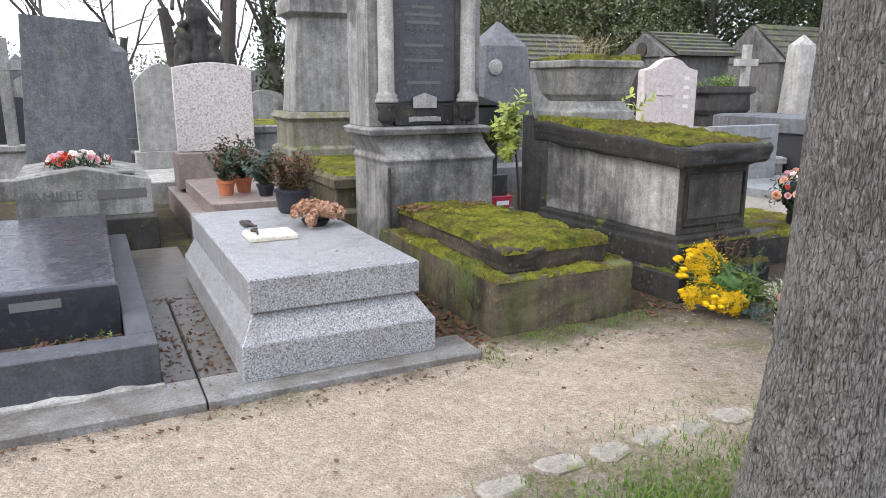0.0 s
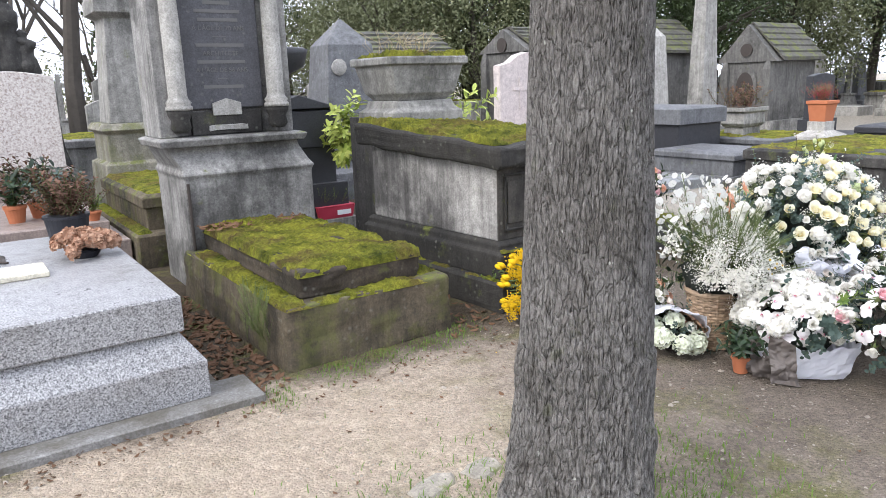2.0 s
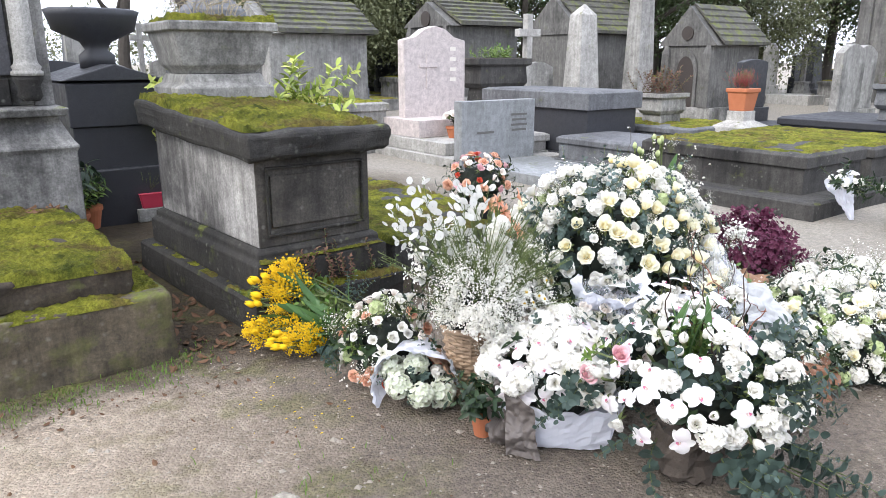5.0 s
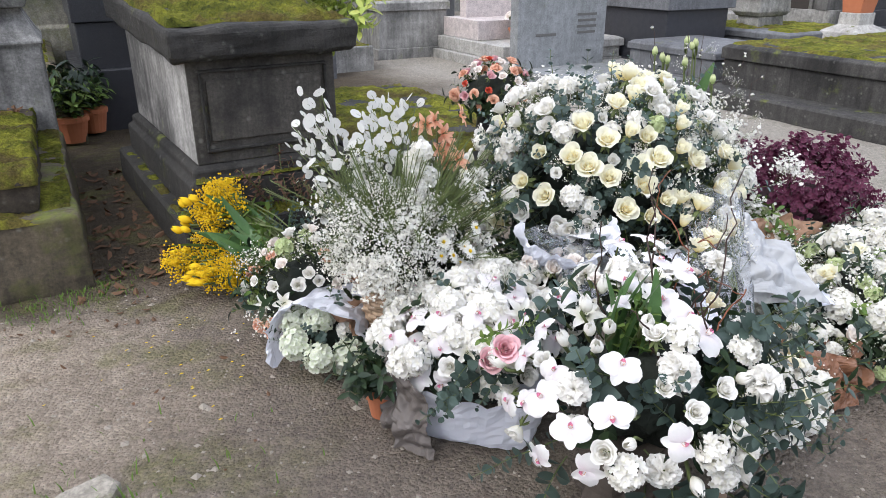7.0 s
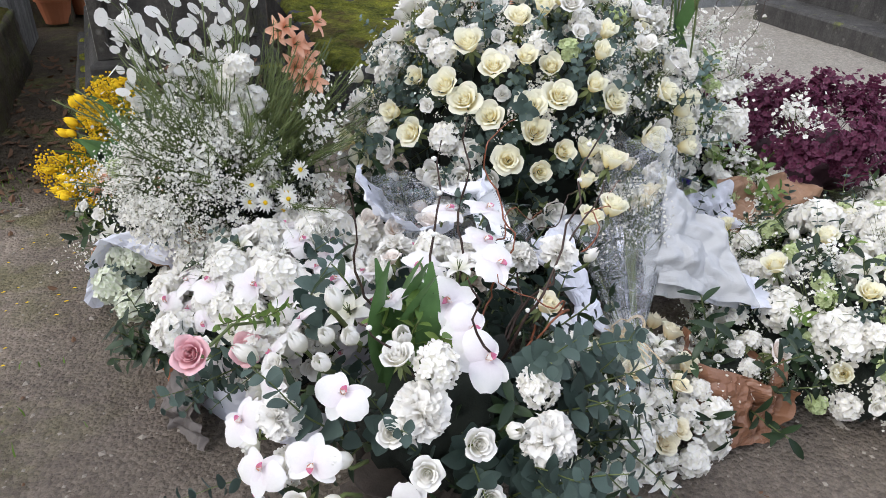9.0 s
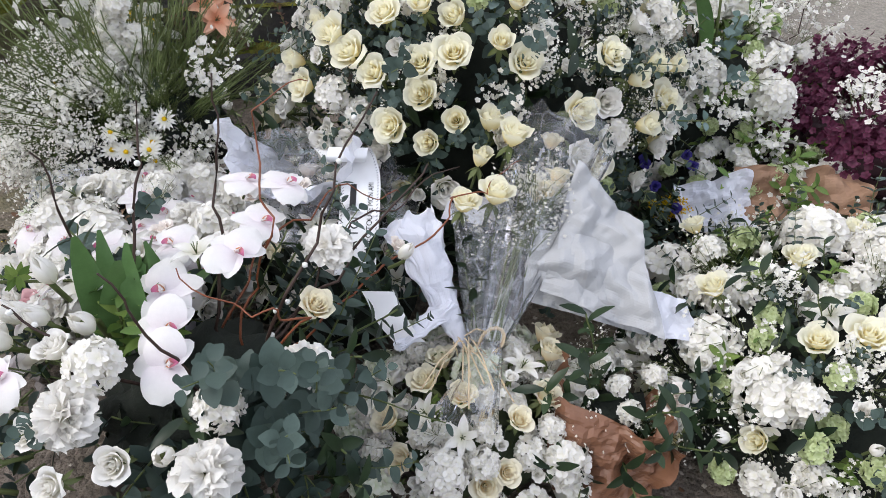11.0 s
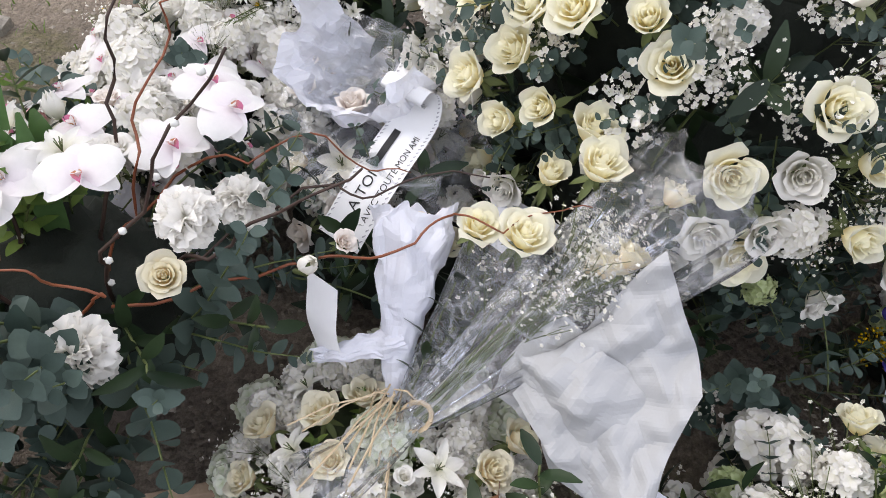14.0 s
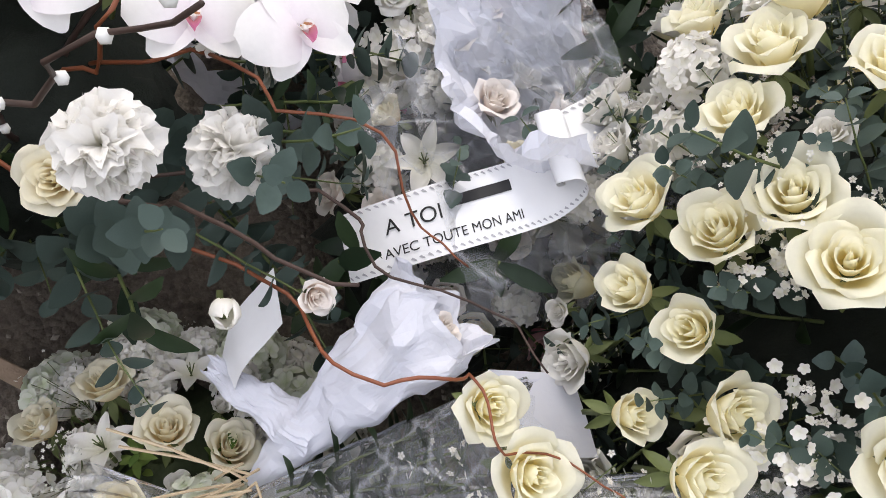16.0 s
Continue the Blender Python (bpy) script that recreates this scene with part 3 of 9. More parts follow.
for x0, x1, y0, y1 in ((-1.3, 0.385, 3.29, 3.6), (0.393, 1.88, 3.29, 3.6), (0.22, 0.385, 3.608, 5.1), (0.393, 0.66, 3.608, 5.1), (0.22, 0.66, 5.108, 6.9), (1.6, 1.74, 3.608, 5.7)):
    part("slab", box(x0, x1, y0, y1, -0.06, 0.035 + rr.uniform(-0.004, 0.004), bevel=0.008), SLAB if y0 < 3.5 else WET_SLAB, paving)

# ---- light grey granite grave ----
g = thing("grave", "stepped light grey speckled granite grave with a plain top slab", "grave", (0, 0, 0), group="front graves")
part("base", stack([(0.035, 0.585, 1.655, 3.425, 5.66), (0.225, 0.585, 1.655, 3.425, 5.66), (0.245, 0.60, 1.64, 3.44, 5.645), (0.372, 0.665, 1.555, 3.52, 5.60)], bevel=0.005), GREY_GRANITE, g)
part("slab", box(0.645, 1.58, 3.475, 5.58, 0.375, 0.555, bevel=0.008), GREY_GRANITE, g)

# ---- dark polished grave ----
g = thing("grave", "polished dark granite grave with a planting trough full of dead leaves", "grave", (0, 0, 0), group="front graves")
OLD_KERB = stone("dark_painted_kerb", (0.075, 0.075, 0.085), (0.03, 0.03, 0.034), 0.5, 0.0, 0.5, 0.2)
part("kerb", stack([(0.03, -1.05, 0.215, 3.585, 3.78), (0.26, -1.05, 0.215, 3.585, 3.78)]), OLD_KERB, g)
part("side_kerb", box(0.075, 0.215, 3.784, 6.55, 0.03, 0.258), OLD_KERB, g)
part("cement_fillet", roughen(box(-1.05, 0.23, 3.55, 3.592, 0.028, 0.06, bevel=0.008), 0.02, 14, 12), PALE_STONE, g, "crumbling pale cement at the kerb's foot")
part("trough", box(-1.05, 0.072, 3.784, 4.13, 0.03, 0.16), SOIL, g)
part("slab", stack([(0.03, -1.05, 0.07, 4.14, 6.5), (0.3, -1.05, 0.07, 4.14, 6.5), (0.44, -1.05, 0.07, 4.14, 6.5), (0.455, -1.05, 0.05, 4.17, 6.48)]), BLACK_GRANITE, g)
bar(0.24, 0.05, g, pose(-0.33, 4.137, 0.37, 90), FAINT_INK)
leaf_litter("leaf_litter", 240, (-0.95, 0.05, 3.8, 4.1), "russet dead leaves filling the planting trough", 15, (0.015, 0.035), 0.165)

# ---- moss-covered grave ----
g = thing("grave", "old stone grave thickly covered with bright green moss", "grave", (0.07, 0.05, 0), group="front graves")
part("base", roughen(stack([(-0.03, 2.03, 3.13, 3.5, 5.4), (0.33, 2.05, 3.11, 3.51, 5.4), (0.345, 2.06, 3.10, 3.52, 5.4)], bevel=0.012), 0.02, 6, 14), MOSSY_STONE, g, smooth=True)
part("slab", roughen(stack([(0.34, 2.19, 2.97, 3.62, 5.32), (0.49, 2.18, 2.98, 3.6, 5.33), (0.505, 2.2, 2.96, 3.62, 5.31)], bevel=0.012), 0.018, 8, 14), BROWN_BLACK_STONE, g, smooth=True)
part("moss", moss_sheet(2.175, 2.985, 3.6, 5.33, 0.505, 0.012, 0.034, 0.16, 2, 0.035), MOSS, g, "bright green moss cushions")
part("moss", moss_sheet(2.05, 2.2, 3.52, 5.38, 0.345, 0.014, 0.028, 0.12, 5, 0.02), MOSS, g)
part("moss", moss_sheet(2.06, 3.1, 3.505, 3.63, 0.345, 0.014, 0.028, 0.18, 8, 0.02), MOSS, g)
part("moss", moss_sheet(2.96, 3.1, 3.6, 5.38, 0.345, 0.014, 0.025, 0.1, 11, 0.02), MOSS, g)
leaf_litter("leaf_litter", 150, (2.2, 2.98, 5.08, 5.33), "dead leaves drifted on the mossy slab", 16, (0.012, 0.03), 0.53)

# ---- tall monument with two columns ----
g = thing("monument", "tall grey stone monument with two columns and an engraved dark panel", "tombstone", (0, 0, 0))
part("pedestal", stack([(0.0, 2.16, 3.16, 5.38, 6.15), (0.86, 2.16, 3.16, 5.38, 6.15), (0.9, 2.14, 3.18, 5.36, 6.15), (0.94, 2.16, 3.15, 5.4, 6.13), (1.05, 2.1, 3.1, 5.46, 6.05), (1.1, 2.08, 3.08, 5.44, 6.05)], bevel=0.008), MONUMENT_STONE, g)
part("ledge", stack([(1.1, 2.03, 3.12, 5.38, 6.02), (1.15, 2.01, 3.14, 5.36, 6.02), (1.165, 2.05, 3.1, 5.4, 6.0)]), MONUMENT_STONE, g)
part("shaft", box(2.06, 3.08, 5.58, 5.98, 1.165, 3.2), MONUMENT_STONE, g)
for x0 in (2.06, 2.96):
    part("pilaster", box(x0, x0 + 0.12, 5.5, 5.58, 1.165, 2.8), MONUMENT_STONE, g)
PANEL = stone("dark_slate_panel", (0.085, 0.085, 0.095), (0.05, 0.05, 0.055), 0.4, 0, 0.55, 0.15)
part("panel", box(2.27, 2.87, 5.545, 5.578, 1.36, 2.75), PANEL, g, "dark engraved panel")
for cx in (2.2, 2.94):
    part("bracket", lathe([(0.05, 0.0), (0.075, 0.03), (0.065, 0.09), (0.085, 0.13), (0.09, 0.16)], 16, at=(cx, 5.46, 1.2)), DARK_STONE, g, smooth=True)
    part("column", lathe([(0.095, 0), (0.095, 0.025), (0.08, 0.035), (0.09, 0.055), (0.072, 0.075), (0.066, 0.1), (0.064, 0.6), (0.056, 1.2), (0.07, 1.22), (0.09, 1.3)], 20, at=(cx, 5.46, 1.36)), PALE_STONE, g, smooth=True)
part("lower_panel", box(2.3, 2.84, 5.53, 5.578, 1.17, 1.34), DARK_STONE, g)
part("plaque", prism([(-0.11, 0), (0.11, 0), (0.11, 0.09), (0.0, 0.125), (-0.11, 0.09)], 5.515, 5.529, bevel=0.003), PALE_STONE, g, "small pedimented plaque", m=pose(2.57, 0, 1.31))
part("carved_garland", roughen(box(2.42, 2.72, 5.512, 5.529, 1.2, 1.24, bevel=0.004), 0.012, 40, 5), PALE_STONE, g, "pale carved garland")
part("cornice", stack([(2.8, 1.98, 3.16, 5.36, 6.0), (2.88, 1.92, 3.22, 5.3, 6.04), (2.94, 1.94, 3.2, 5.32, 6.04)]), MONUMENT_STONE, g)
part("pediment", prism([(1.95, 2.94), (3.19, 2.94), (2.57, 3.35)], 5.36, 6.0), MONUMENT_STONE, g)
for i, (txt, wd) in enumerate((("", 0.2), ("", 0.34), ("", 0.3), ("\u00c0 L'\u00c2GE DE 70 ANS", 0), (None, 0.1), ("", 0.36), ("ARCHITECTE", 0), ("", 0.36), ("\u00c0 L'\u00c2GE DE 56 ANS", 0), (None, 0.08), ("", 0.3))):
    z = 2.12 - 0.06 * i
    if txt:
        lettering(txt, 0.046, g, pose(2.57, 5.543, z, 90), FAINT_INK)
    else:
        bar(wd, 0.024 if txt == "" else 0.004, g, pose(2.57, 5.543, z, 90), FAINT_INK)
part("pipe", tube([(2.175, 5.36, 0.3), (2.175, 5.36, 0.84)], 0.012, 8), IRON, g, "thin rusty iron rod")

# ---- chest tomb with a mossy lid ----
def settle(shape):
    """The tomb's own plan: narrow and long; it has sunk at the front, so its upper parts climb towards the back."""
    for v in shape.verts if isinstance(shape, bmesh.types.BMesh) else shape.vertices:
        v.co.x, v.co.y = (v.co.x - 3.53) * 0.735, (v.co.y - 3.7) * 1.09
    return shape


def rise(bm):
    """The tomb has sunk at the front: its upper parts climb towards the back."""
    for v in bm.verts:
        v.co.z += 0.065 * (v.co.y - 3.7) * max(0, (v.co.z - 0.44) / 0.6)
    return bm


g = thing("chest_tomb", "rain-blackened limestone chest tomb with a mossy heavy lid", "tomb", (3.655, 3.61, 0), 3.6)
part("kerb", settle(roughen(box(3.46, 4.84, 3.66, 5.36, -0.02, 0.2, bevel=0.02), 0.012, 5, 5)), LID_STONE, g)
part("plinth", settle(stack([(0.2, 3.56, 4.74, 3.74, 5.28), (0.36, 3.56, 4.74, 3.74, 5.28), (0.385, 3.6, 4.7, 3.78, 5.25), (0.42, 3.6, 4.7, 3.78, 5.25), (0.44, 3.635, 4.665, 3.815, 5.22)])), LID_STONE, g)
part("body", settle(rise(box(3.65, 4.65, 3.83, 5.2, 0.44, 0.935))), CHEST_STONE, g)
for (x0, x1, z0, z1) in ((3.72, 4.58, 0.50, 0.515), (3.72, 4.58, 0.875, 0.89)):
    part("moulding", settle(box(x0, x1, 3.797, 3.8165, z0, z1, bevel=0.003)), LID_STONE, g)
for x0 in (3.72, 4.565):
    part("moulding", settle(box(x0, x0 + 0.015, 3.797, 3.8165, 0.516, 0.874, bevel=0.003)), LID_STONE, g)
# thin slab added in crust colour, darker still because the front gets less light
part("front_slab", settle(rise(box(3.652, 4.648, 3.817, 3.829, 0.441, 0.934, bevel=0.003))), SHADED_CRUST, g, "front slab darkened by crust and painted shade")
part("panel", settle(box(3.76, 4.54, 3.805, 3.8165, 0.55, 0.84, bevel=0.003)), SHADED_CRUST, g)
part("lid", settle(rise(roughen(stack([(0.935, 3.56, 4.73, 3.74, 5.28), (0.955, 3.54, 4.76, 3.71, 5.3), (1.065, 3.53, 4.77, 3.7, 5.31), (1.085, 3.55, 4.75, 3.72, 5.29)], bevel=0.008), 0.016, 7, 9))), LID_STONE, g)
part("moss", settle(moss_sheet(3.56, 4.74, 3.78, 5.29, 1.106, 0.016, 0.035, 0.2, 21, 0.02, 0.07)), MOSS, g, "thick yellow-green moss")
part("moss", settle(moss_sheet(3.47, 3.57, 3.68, 5.3, 0.2, 0.018, 0.025, -0.1, 24, 0.02)), MOSS, g)
part("moss", settle(moss_sheet(3.48, 4.82, 3.66, 3.74, 0.2, 0.014, 0.03, 0.1, 27, 0.03)), MOSS, g)
part("moss", settle(moss_sheet(3.6, 4.7, 3.735, 3.8, 0.385, 0.014, 0.02, -0.12, 29, 0.012)), MOSS, g)


# low mossy slab beyond the chest tomb
g = thing("grave", "low flat grave slab covered with moss", "grave", (0, 0, 0))
part("slab", roughen(box(4.8, 6.1, 4.05, 6.5, -0.02, 0.25, bevel=0.02), 0.01, 5, 4), DARK_STONE, g)
part("moss", moss_sheet(4.8, 6.1, 4.05, 6.5, 0.25, 0.025, 0.03, 0.22, 31, 0.02), MOSS, g)

STRAW = plain("dry_straw", (0.25, 0.2, 0.12), (0.42, 0.35, 0.22), 9, 0.9)
# ---- sarcophagus planter behind ----
g = thing("sarcophagus", "flared stone sarcophagus planter with moss and an engraved front", "tomb", (0, 0, 0))
part("pedestal", stack([(0, 3.82, 4.45, 5.42, 5.95), (1.22, 3.82, 4.45, 5.42, 5.95)]), DARK_STONE, g)
part("plinth", stack([(1.19, 3.78, 4.47, 5.1, 5.7), (1.27, 3.78, 4.47, 5.1, 5.7), (1.3, 3.83, 4.42, 5.14, 5.66), (1.36, 3.85, 4.4, 5.16, 5.64)]), GREY_STONE, g)
part("trough", stack([(1.36, 3.88, 4.37, 5.19, 5.61), (1.39, 3.86, 4.39, 5.17, 5.63), (1.42, 3.83, 4.42, 5.14, 5.66), (1.54, 3.8, 4.45, 5.11, 5.69), (1.645, 3.775, 4.475, 5.085, 5.715), (1.65, 3.745, 4.505, 5.055, 5.745), (1.705, 3.745, 4.505, 5.055, 5.745), (1.715, 3.76, 4.49, 5.07, 5.73)]), GREY_STONE, g)
part("moss", moss_sheet(3.75, 4.5, 5.06, 5.74, 1.715, 0.018, 0.045, 0.3, 41, 0.02), MOSS, g)
lettering("FAMILLE", 0.062, g, pose(4.0, 5.118, 1.54, 80), INK)
bar(0.22, 0.04, g, pose(4.26, 5.118, 1.54, 80), INK)
for i in range(50):
    a, b = rr.uniform(3.85, 4.4), rr.uniform(5.2, 5.6)
    part("dry_stalk", tube([(a, b, 1.71), (a + rr.gauss(0, 0.06), b, 1.83), (a + rr.gauss(0, 0.15), b + rr.gauss(0, 0.1), 1.85 + rr.uniform(0, 0.12))], 0.002, 3), STRAW, g)


# ---- kinds of graves for the rows behind ----
def arch(w, h, rise, n=9):
    """An upright outline with a curved top."""
    pts = [(-w / 2, 0), (w / 2, 0)]
    for i in range(n):
        t = i / (n - 1)
        pts.append((w / 2 - w * t, h + rise * math.sin(math.pi * t)))
    return pts


def stele_grave(name, label, stele, w, h, rise, slab_len, slab_h, loc, thick=0.14, base=0.25, moss=0.0, slabmat=None, sw=None, rz=0, group="", cross=False):
    g = thing(name, label, "grave", loc, rz, group)
    sw = sw or w + 0.25
    slabmat = slabmat or stele
    part("slab", stack([(-0.02, -sw / 2, sw / 2, -slab_len, -0.02), (slab_h, -sw / 2, sw / 2, -slab_len, -0.02), (slab_h + 0.01, -sw / 2 + 0.01, sw / 2 - 0.01, -slab_len + 0.01, -0.03)]), slabmat, g)
    part("base", box(-w / 2 - 0.06, w / 2 + 0.06, 0, thick + 0.14, -0.02, base + slab_h), slabmat, g)
    part("stele", prism([(x, z + base + slab_h) for x, z in arch(w, h, rise)], 0.07, 0.07 + thick, bevel=0.008), stele, g)
    if moss:
        part("moss", moss_sheet(-sw / 2, sw / 2, -slab_len, -0.05, slab_h + 0.01, 0.05, 0.03, moss, loc[0], 0.02), MOSS, g)
    if cross:
        part("cross", box(-0.03, 0.03, 0.05, 0.069, base + slab_h + h * 0.3, base + slab_h + h * 0.85, bevel=0.004), stele, g)
        part("cross", box(-0.13, 0.13, 0.048, 0.067, base + slab_h + h * 0.62, base + slab_h + h * 0.68, bevel=0.004), stele, g)
    return g


def cross_grave(name, label, material, h, loc, rz=0, group=""):
    g = thing(name, label, "grave", loc, rz, group)
    part("base", stack([(-0.02, -0.4, 0.4, -0.25, 0.4), (0.25, -0.4, 0.4, -0.25, 0.4), (0.27, -0.28, 0.28, -0.15, 0.3), (0.6, -0.2, 0.2, -0.08, 0.22), (0.63, -0.24, 0.24, -0.12, 0.26), (0.7, -0.24, 0.24, -0.12, 0.26)]), material, g)
    part("cross", box(-0.07, 0.07, 0.0, 0.14, 0.7, h), material, g)
    part("crossbar", box(-0.28, 0.28, -0.003, 0.143, h - 0.42, h - 0.28), material, g)
    return g


def obelisk_grave(name, label, material, w, h, loc, point=0.5, rz=0, group=""):
    g = thing(name, label, "grave", loc, rz, group)
    part("base", stack([(-0.02, -w * 0.75, w * 0.75, -0.3, w * 1.1), (0.35, -w * 0.75, w * 0.75, -0.3, w * 1.1), (0.4, -w * 0.6, w * 0.6, -0.15, w), (0.6, -w * 0.6, w * 0.6, -0.15, w)]), material, g)
    part("shaft", stack([(0.6, -w / 2, w / 2, 0, w * 0.8), (h - point * 0.5, -w * 0.36, w * 0.36, 0.1, w * 0.7), (h, -0.02, 0.02, w * 0.38, w * 0.42)]), material, g)
    return g


def box_tomb(name, label, material, x0, x1, y0, y1, h, lid=0.1, over=0.04, moss=0.0, lidmat=None, group=""):
    g = thing(name, label, "tomb", (x0, y0, 0), 0, group)
    w, d = x1 - x0, y1 - y0
    part("plinth", box(-0.04, w + 0.04, -0.04, d + 0.04, -0.02, 0.14), material, g)
    part("body", box(0, w, 0, d, 0.14, h - lid), material, g)
    part("lid", stack([(h - lid, -over, w + over, -over, d + over), (h - 0.03, -over, w + over, -over, d + over), (h, 0.02, w - 0.02, 0.02, d - 0.02)]), lidmat or material, g)
    if moss:
        part("moss", moss_sheet(0, w, 0, d, h, 0.05, 0.03, moss, x0 * 3, 0.02), MOSS, g)
    return g


# second row
g = thing("grave", "grey stone family grave with a tapering slab and a pedimented front", "grave", (0, 0, 0), group="second row of graves")
part("base", box(-0.66, 0.52, 6.98, 8.9, -0.02, 0.32, bevel=0.012), DARK_STONE, g)
part("slab", prism([(-0.62, 0.32), (0.5, 0.32), (0.5, 0.64), (-0.06, 0.76), (-0.62, 0.68)], 7.16, 8.6), GREY_STONE, g)
part("stele", prism([(-0.62, 0.3), (0.46, 0.3), (0.3, 2.14), (-0.5, 2.2)], 8.62, 8.85), SLATE_STONE, g)
lettering("FAMILLE", 0.13, g, pose(-0.32, 7.156, 0.52, 90), INK)
bar(0.42, 0.085, g, pose(0.24, 7.156, 0.52, 90), INK)
for x0 in (-0.45, 0.22):
    part("block", box(x0, x0 + 0.15, 7.25, 7.42, 0.69, 0.72), GREY_STONE, g)
g = thing("grave", "speckled white and pink granite headstone with a brown slab", "grave", (0, 0, 0), group="second row of graves")
part("stele", prism([(x + 1.41, z + 0.72) for x, z in arch(0.9, 0.98, 0.06)], 9.0, 9.14), WHITE_GRANITE, g)
part("base", box(0.92, 1.9, 8.8, 9.3, 0.3, 0.715), BROWN_STONE, g)
part("slab", box(0.98, 1.86, 6.8, 8.79, 0.27, 0.42, bevel=0.01), BROWN_STONE, g)
part("kerb", box(0.84, 1.98, 6.62, 9.4, -0.02, 0.265, bevel=0.01), BROWN_STONE, g)
g = box_tomb("grave", "mossy low grave beside the tall monument", MOSSY_STONE, 2.15, 3.2, 6.7, 8.6, 0.62, 0.12, 0.03, 0.45, group="second row of graves")
part("step", box(-0.15, 1.2, -0.2, 2.0, -0.02, 0.3, bevel=0.02), MOSSY_STONE, g)
part("moss", moss_sheet(-0.14, 0.02, -0.18, 1.95, 0.3, 0.04, 0.03, 0.3, 51, 0.02), MOSS, g)
g = thing("monument", "tall tapering grey stone stele on a mossy moulded base", "tombstone", (2.87, 9.0, 0), group="second row of graves")
part("base", stack([(0, -0.68, 0.68, -0.35, 0.6), (0.72, -0.66, 0.66, -0.33, 0.6), (0.75, -0.6, 0.6, -0.28, 0.55), (1.05, -0.6, 0.6, -0.28, 0.55), (1.1, -0.66, 0.66, -0.34, 0.6), (1.17, -0.62, 0.62, -0.3, 0.58)]), stone("mossy_base_stone", (0.3, 0.28, 0.23), (0.07, 0.07, 0.05), 0.6, 0.6), g)
part("shaft", stack([(1.17, -0.54, 0.54, -0.2, 0.4), (2.3, -0.46, 0.46, -0.16, 0.36), (2.36, -0.56, 0.56, -0.24, 0.42), (2.5, -0.56, 0.56, -0.24, 0.42), (2.95, -0.3, 0.3, -0.2, 0.4)]), GREY_STONE, g)
g = obelisk_grave("monument", "pointed grey stele with a small oval medallion", SLATE_STONE, 0.95, 2.4, (5.55, 9.0, 0), 0.7, group="second row of graves")
part("medallion", lathe([(0.001, 0), (0.1, 0), (0.11, 0.01), (0.11, 0.03), (0.085, 0.035), (0.001, 0.04)], 20), PALE_STONE, g, "oval white porcelain medallion", m=pose(-0.22, 0.07, 1.75, 96))
g = box_tomb("tomb", "dark slate tomb with a pitched top carrying an urn", DARKGREY_GRANITE, 3.42, 4.2, 7.05, 8.6, 1.28, 0.4, 0.02, group="second row of graves")
part("step", box(-0.08, 0.86, -0.1, 1.6, -0.02, 0.5), DARKGREY_GRANITE, g)
part("pediment", prism([(-0.06, 1.28), (0.84, 1.28), (0.39, 1.42)], -0.05, 1.5), DARKGREY_GRANITE, g)
part("urn", lathe([(0.16, 1.38), (0.16, 1.5), (0.1, 1.55), (0.14, 1.62), (0.36, 1.72), (0.4, 1.85), (0.42, 1.9), (0.36, 1.92)], 24, at=(0.39, 0.6, 0), squash=0.6), DARKGREY_GRANITE, g, smooth=True)

# to the right: pink cross stele on white steps, grey stele, dark tomb, mossy boxes
g = thing("grave", "pale pink stele with a cross on white stone steps", "grave", (9.2, 9.6, 0), group="graves across the path")
part("stele", prism([(-0.6, 0.55), (0.6, 0.55), (0.6, 1.75), (0.38, 1.8), (0.2, 1.92), (0, 1.97), (-0.2, 1.92), (-0.38, 1.8), (-0.6, 1.75)], 0.0, 0.18), PINK_STONE, g)
part("cross", box(-0.035, 0.035, -0.018, -0.001, 1.0, 1.55, bevel=0.004), PINK_STONE, g, m=pose(-0.15, 0, 0))
part("crossbar", box(-0.33, 0.03, -0.022, -0.003, 1.33, 1.39, bevel=0.004), PINK_STONE, g)
for i in range(4):
    bar(0.12, 0.06, g, pose(0.35, -0.003, 1.62 - 0.16 * i, 90), GILT)
part("step", box(-0.75, 0.75, -0.6, 0.4, 0.3, 0.56), PINK_STONE, g)
part("step", box(-0.85, 0.85, -1.4, 0.5, 0.12, 0.298), PALE_STONE, g)
part("step", box(-0.95, 0.95, -2.3, 0.6, -0.02, 0.118), PALE_STONE, g)
g = thing("grave", "plain grey stele with faint writing and a low slab", "grave", (8.75, 7.5, 0), group="graves across the path")
GST = stone("smooth_grey_stone", (0.27, 0.28, 0.285), (0.15, 0.155, 0.15), 0.45, 0.08, 0.6, 0.15)
part("stele", box(-0.66, 0.66, 0, 0.16, -0.02, 0.92), GST, g)
part("slab", box(-0.6, 0.72, -1.5, -0.02, -0.02, 0.12), GST, g)
for i in range(4):
    bar(0.3 - 0.03 * (i % 2), 0.03, g, pose(0.36, -0.003, 0.72 - 0.07 * i, 90), INK)
bar(0.3, 0.03, g, pose(-0.25, -0.003, 0.5, 90), INK)
box_tomb("tomb", "large dark grey tomb with a shallow vaulted lid", DARKGREY_GRANITE, 9.95, 11.0, 7.0, 9.2, 1.02, 0.26, 0.06, lidmat=SLATE_STONE, group="graves across the path")
g = box_tomb("tomb", "white marble tomb edge behind a grey stele", PALE_STONE, 9.2, 9.9, 7.75, 9.0, 0.4, 0.12, 0.04, group="graves across the path")
g = box_tomb("tomb", "low dark tomb with a moss-edged top", DARK_STONE, 9.2, 10.4, 3.5, 5.4, 0.56, 0.14, 0.03, 0.12, group="graves across the path")
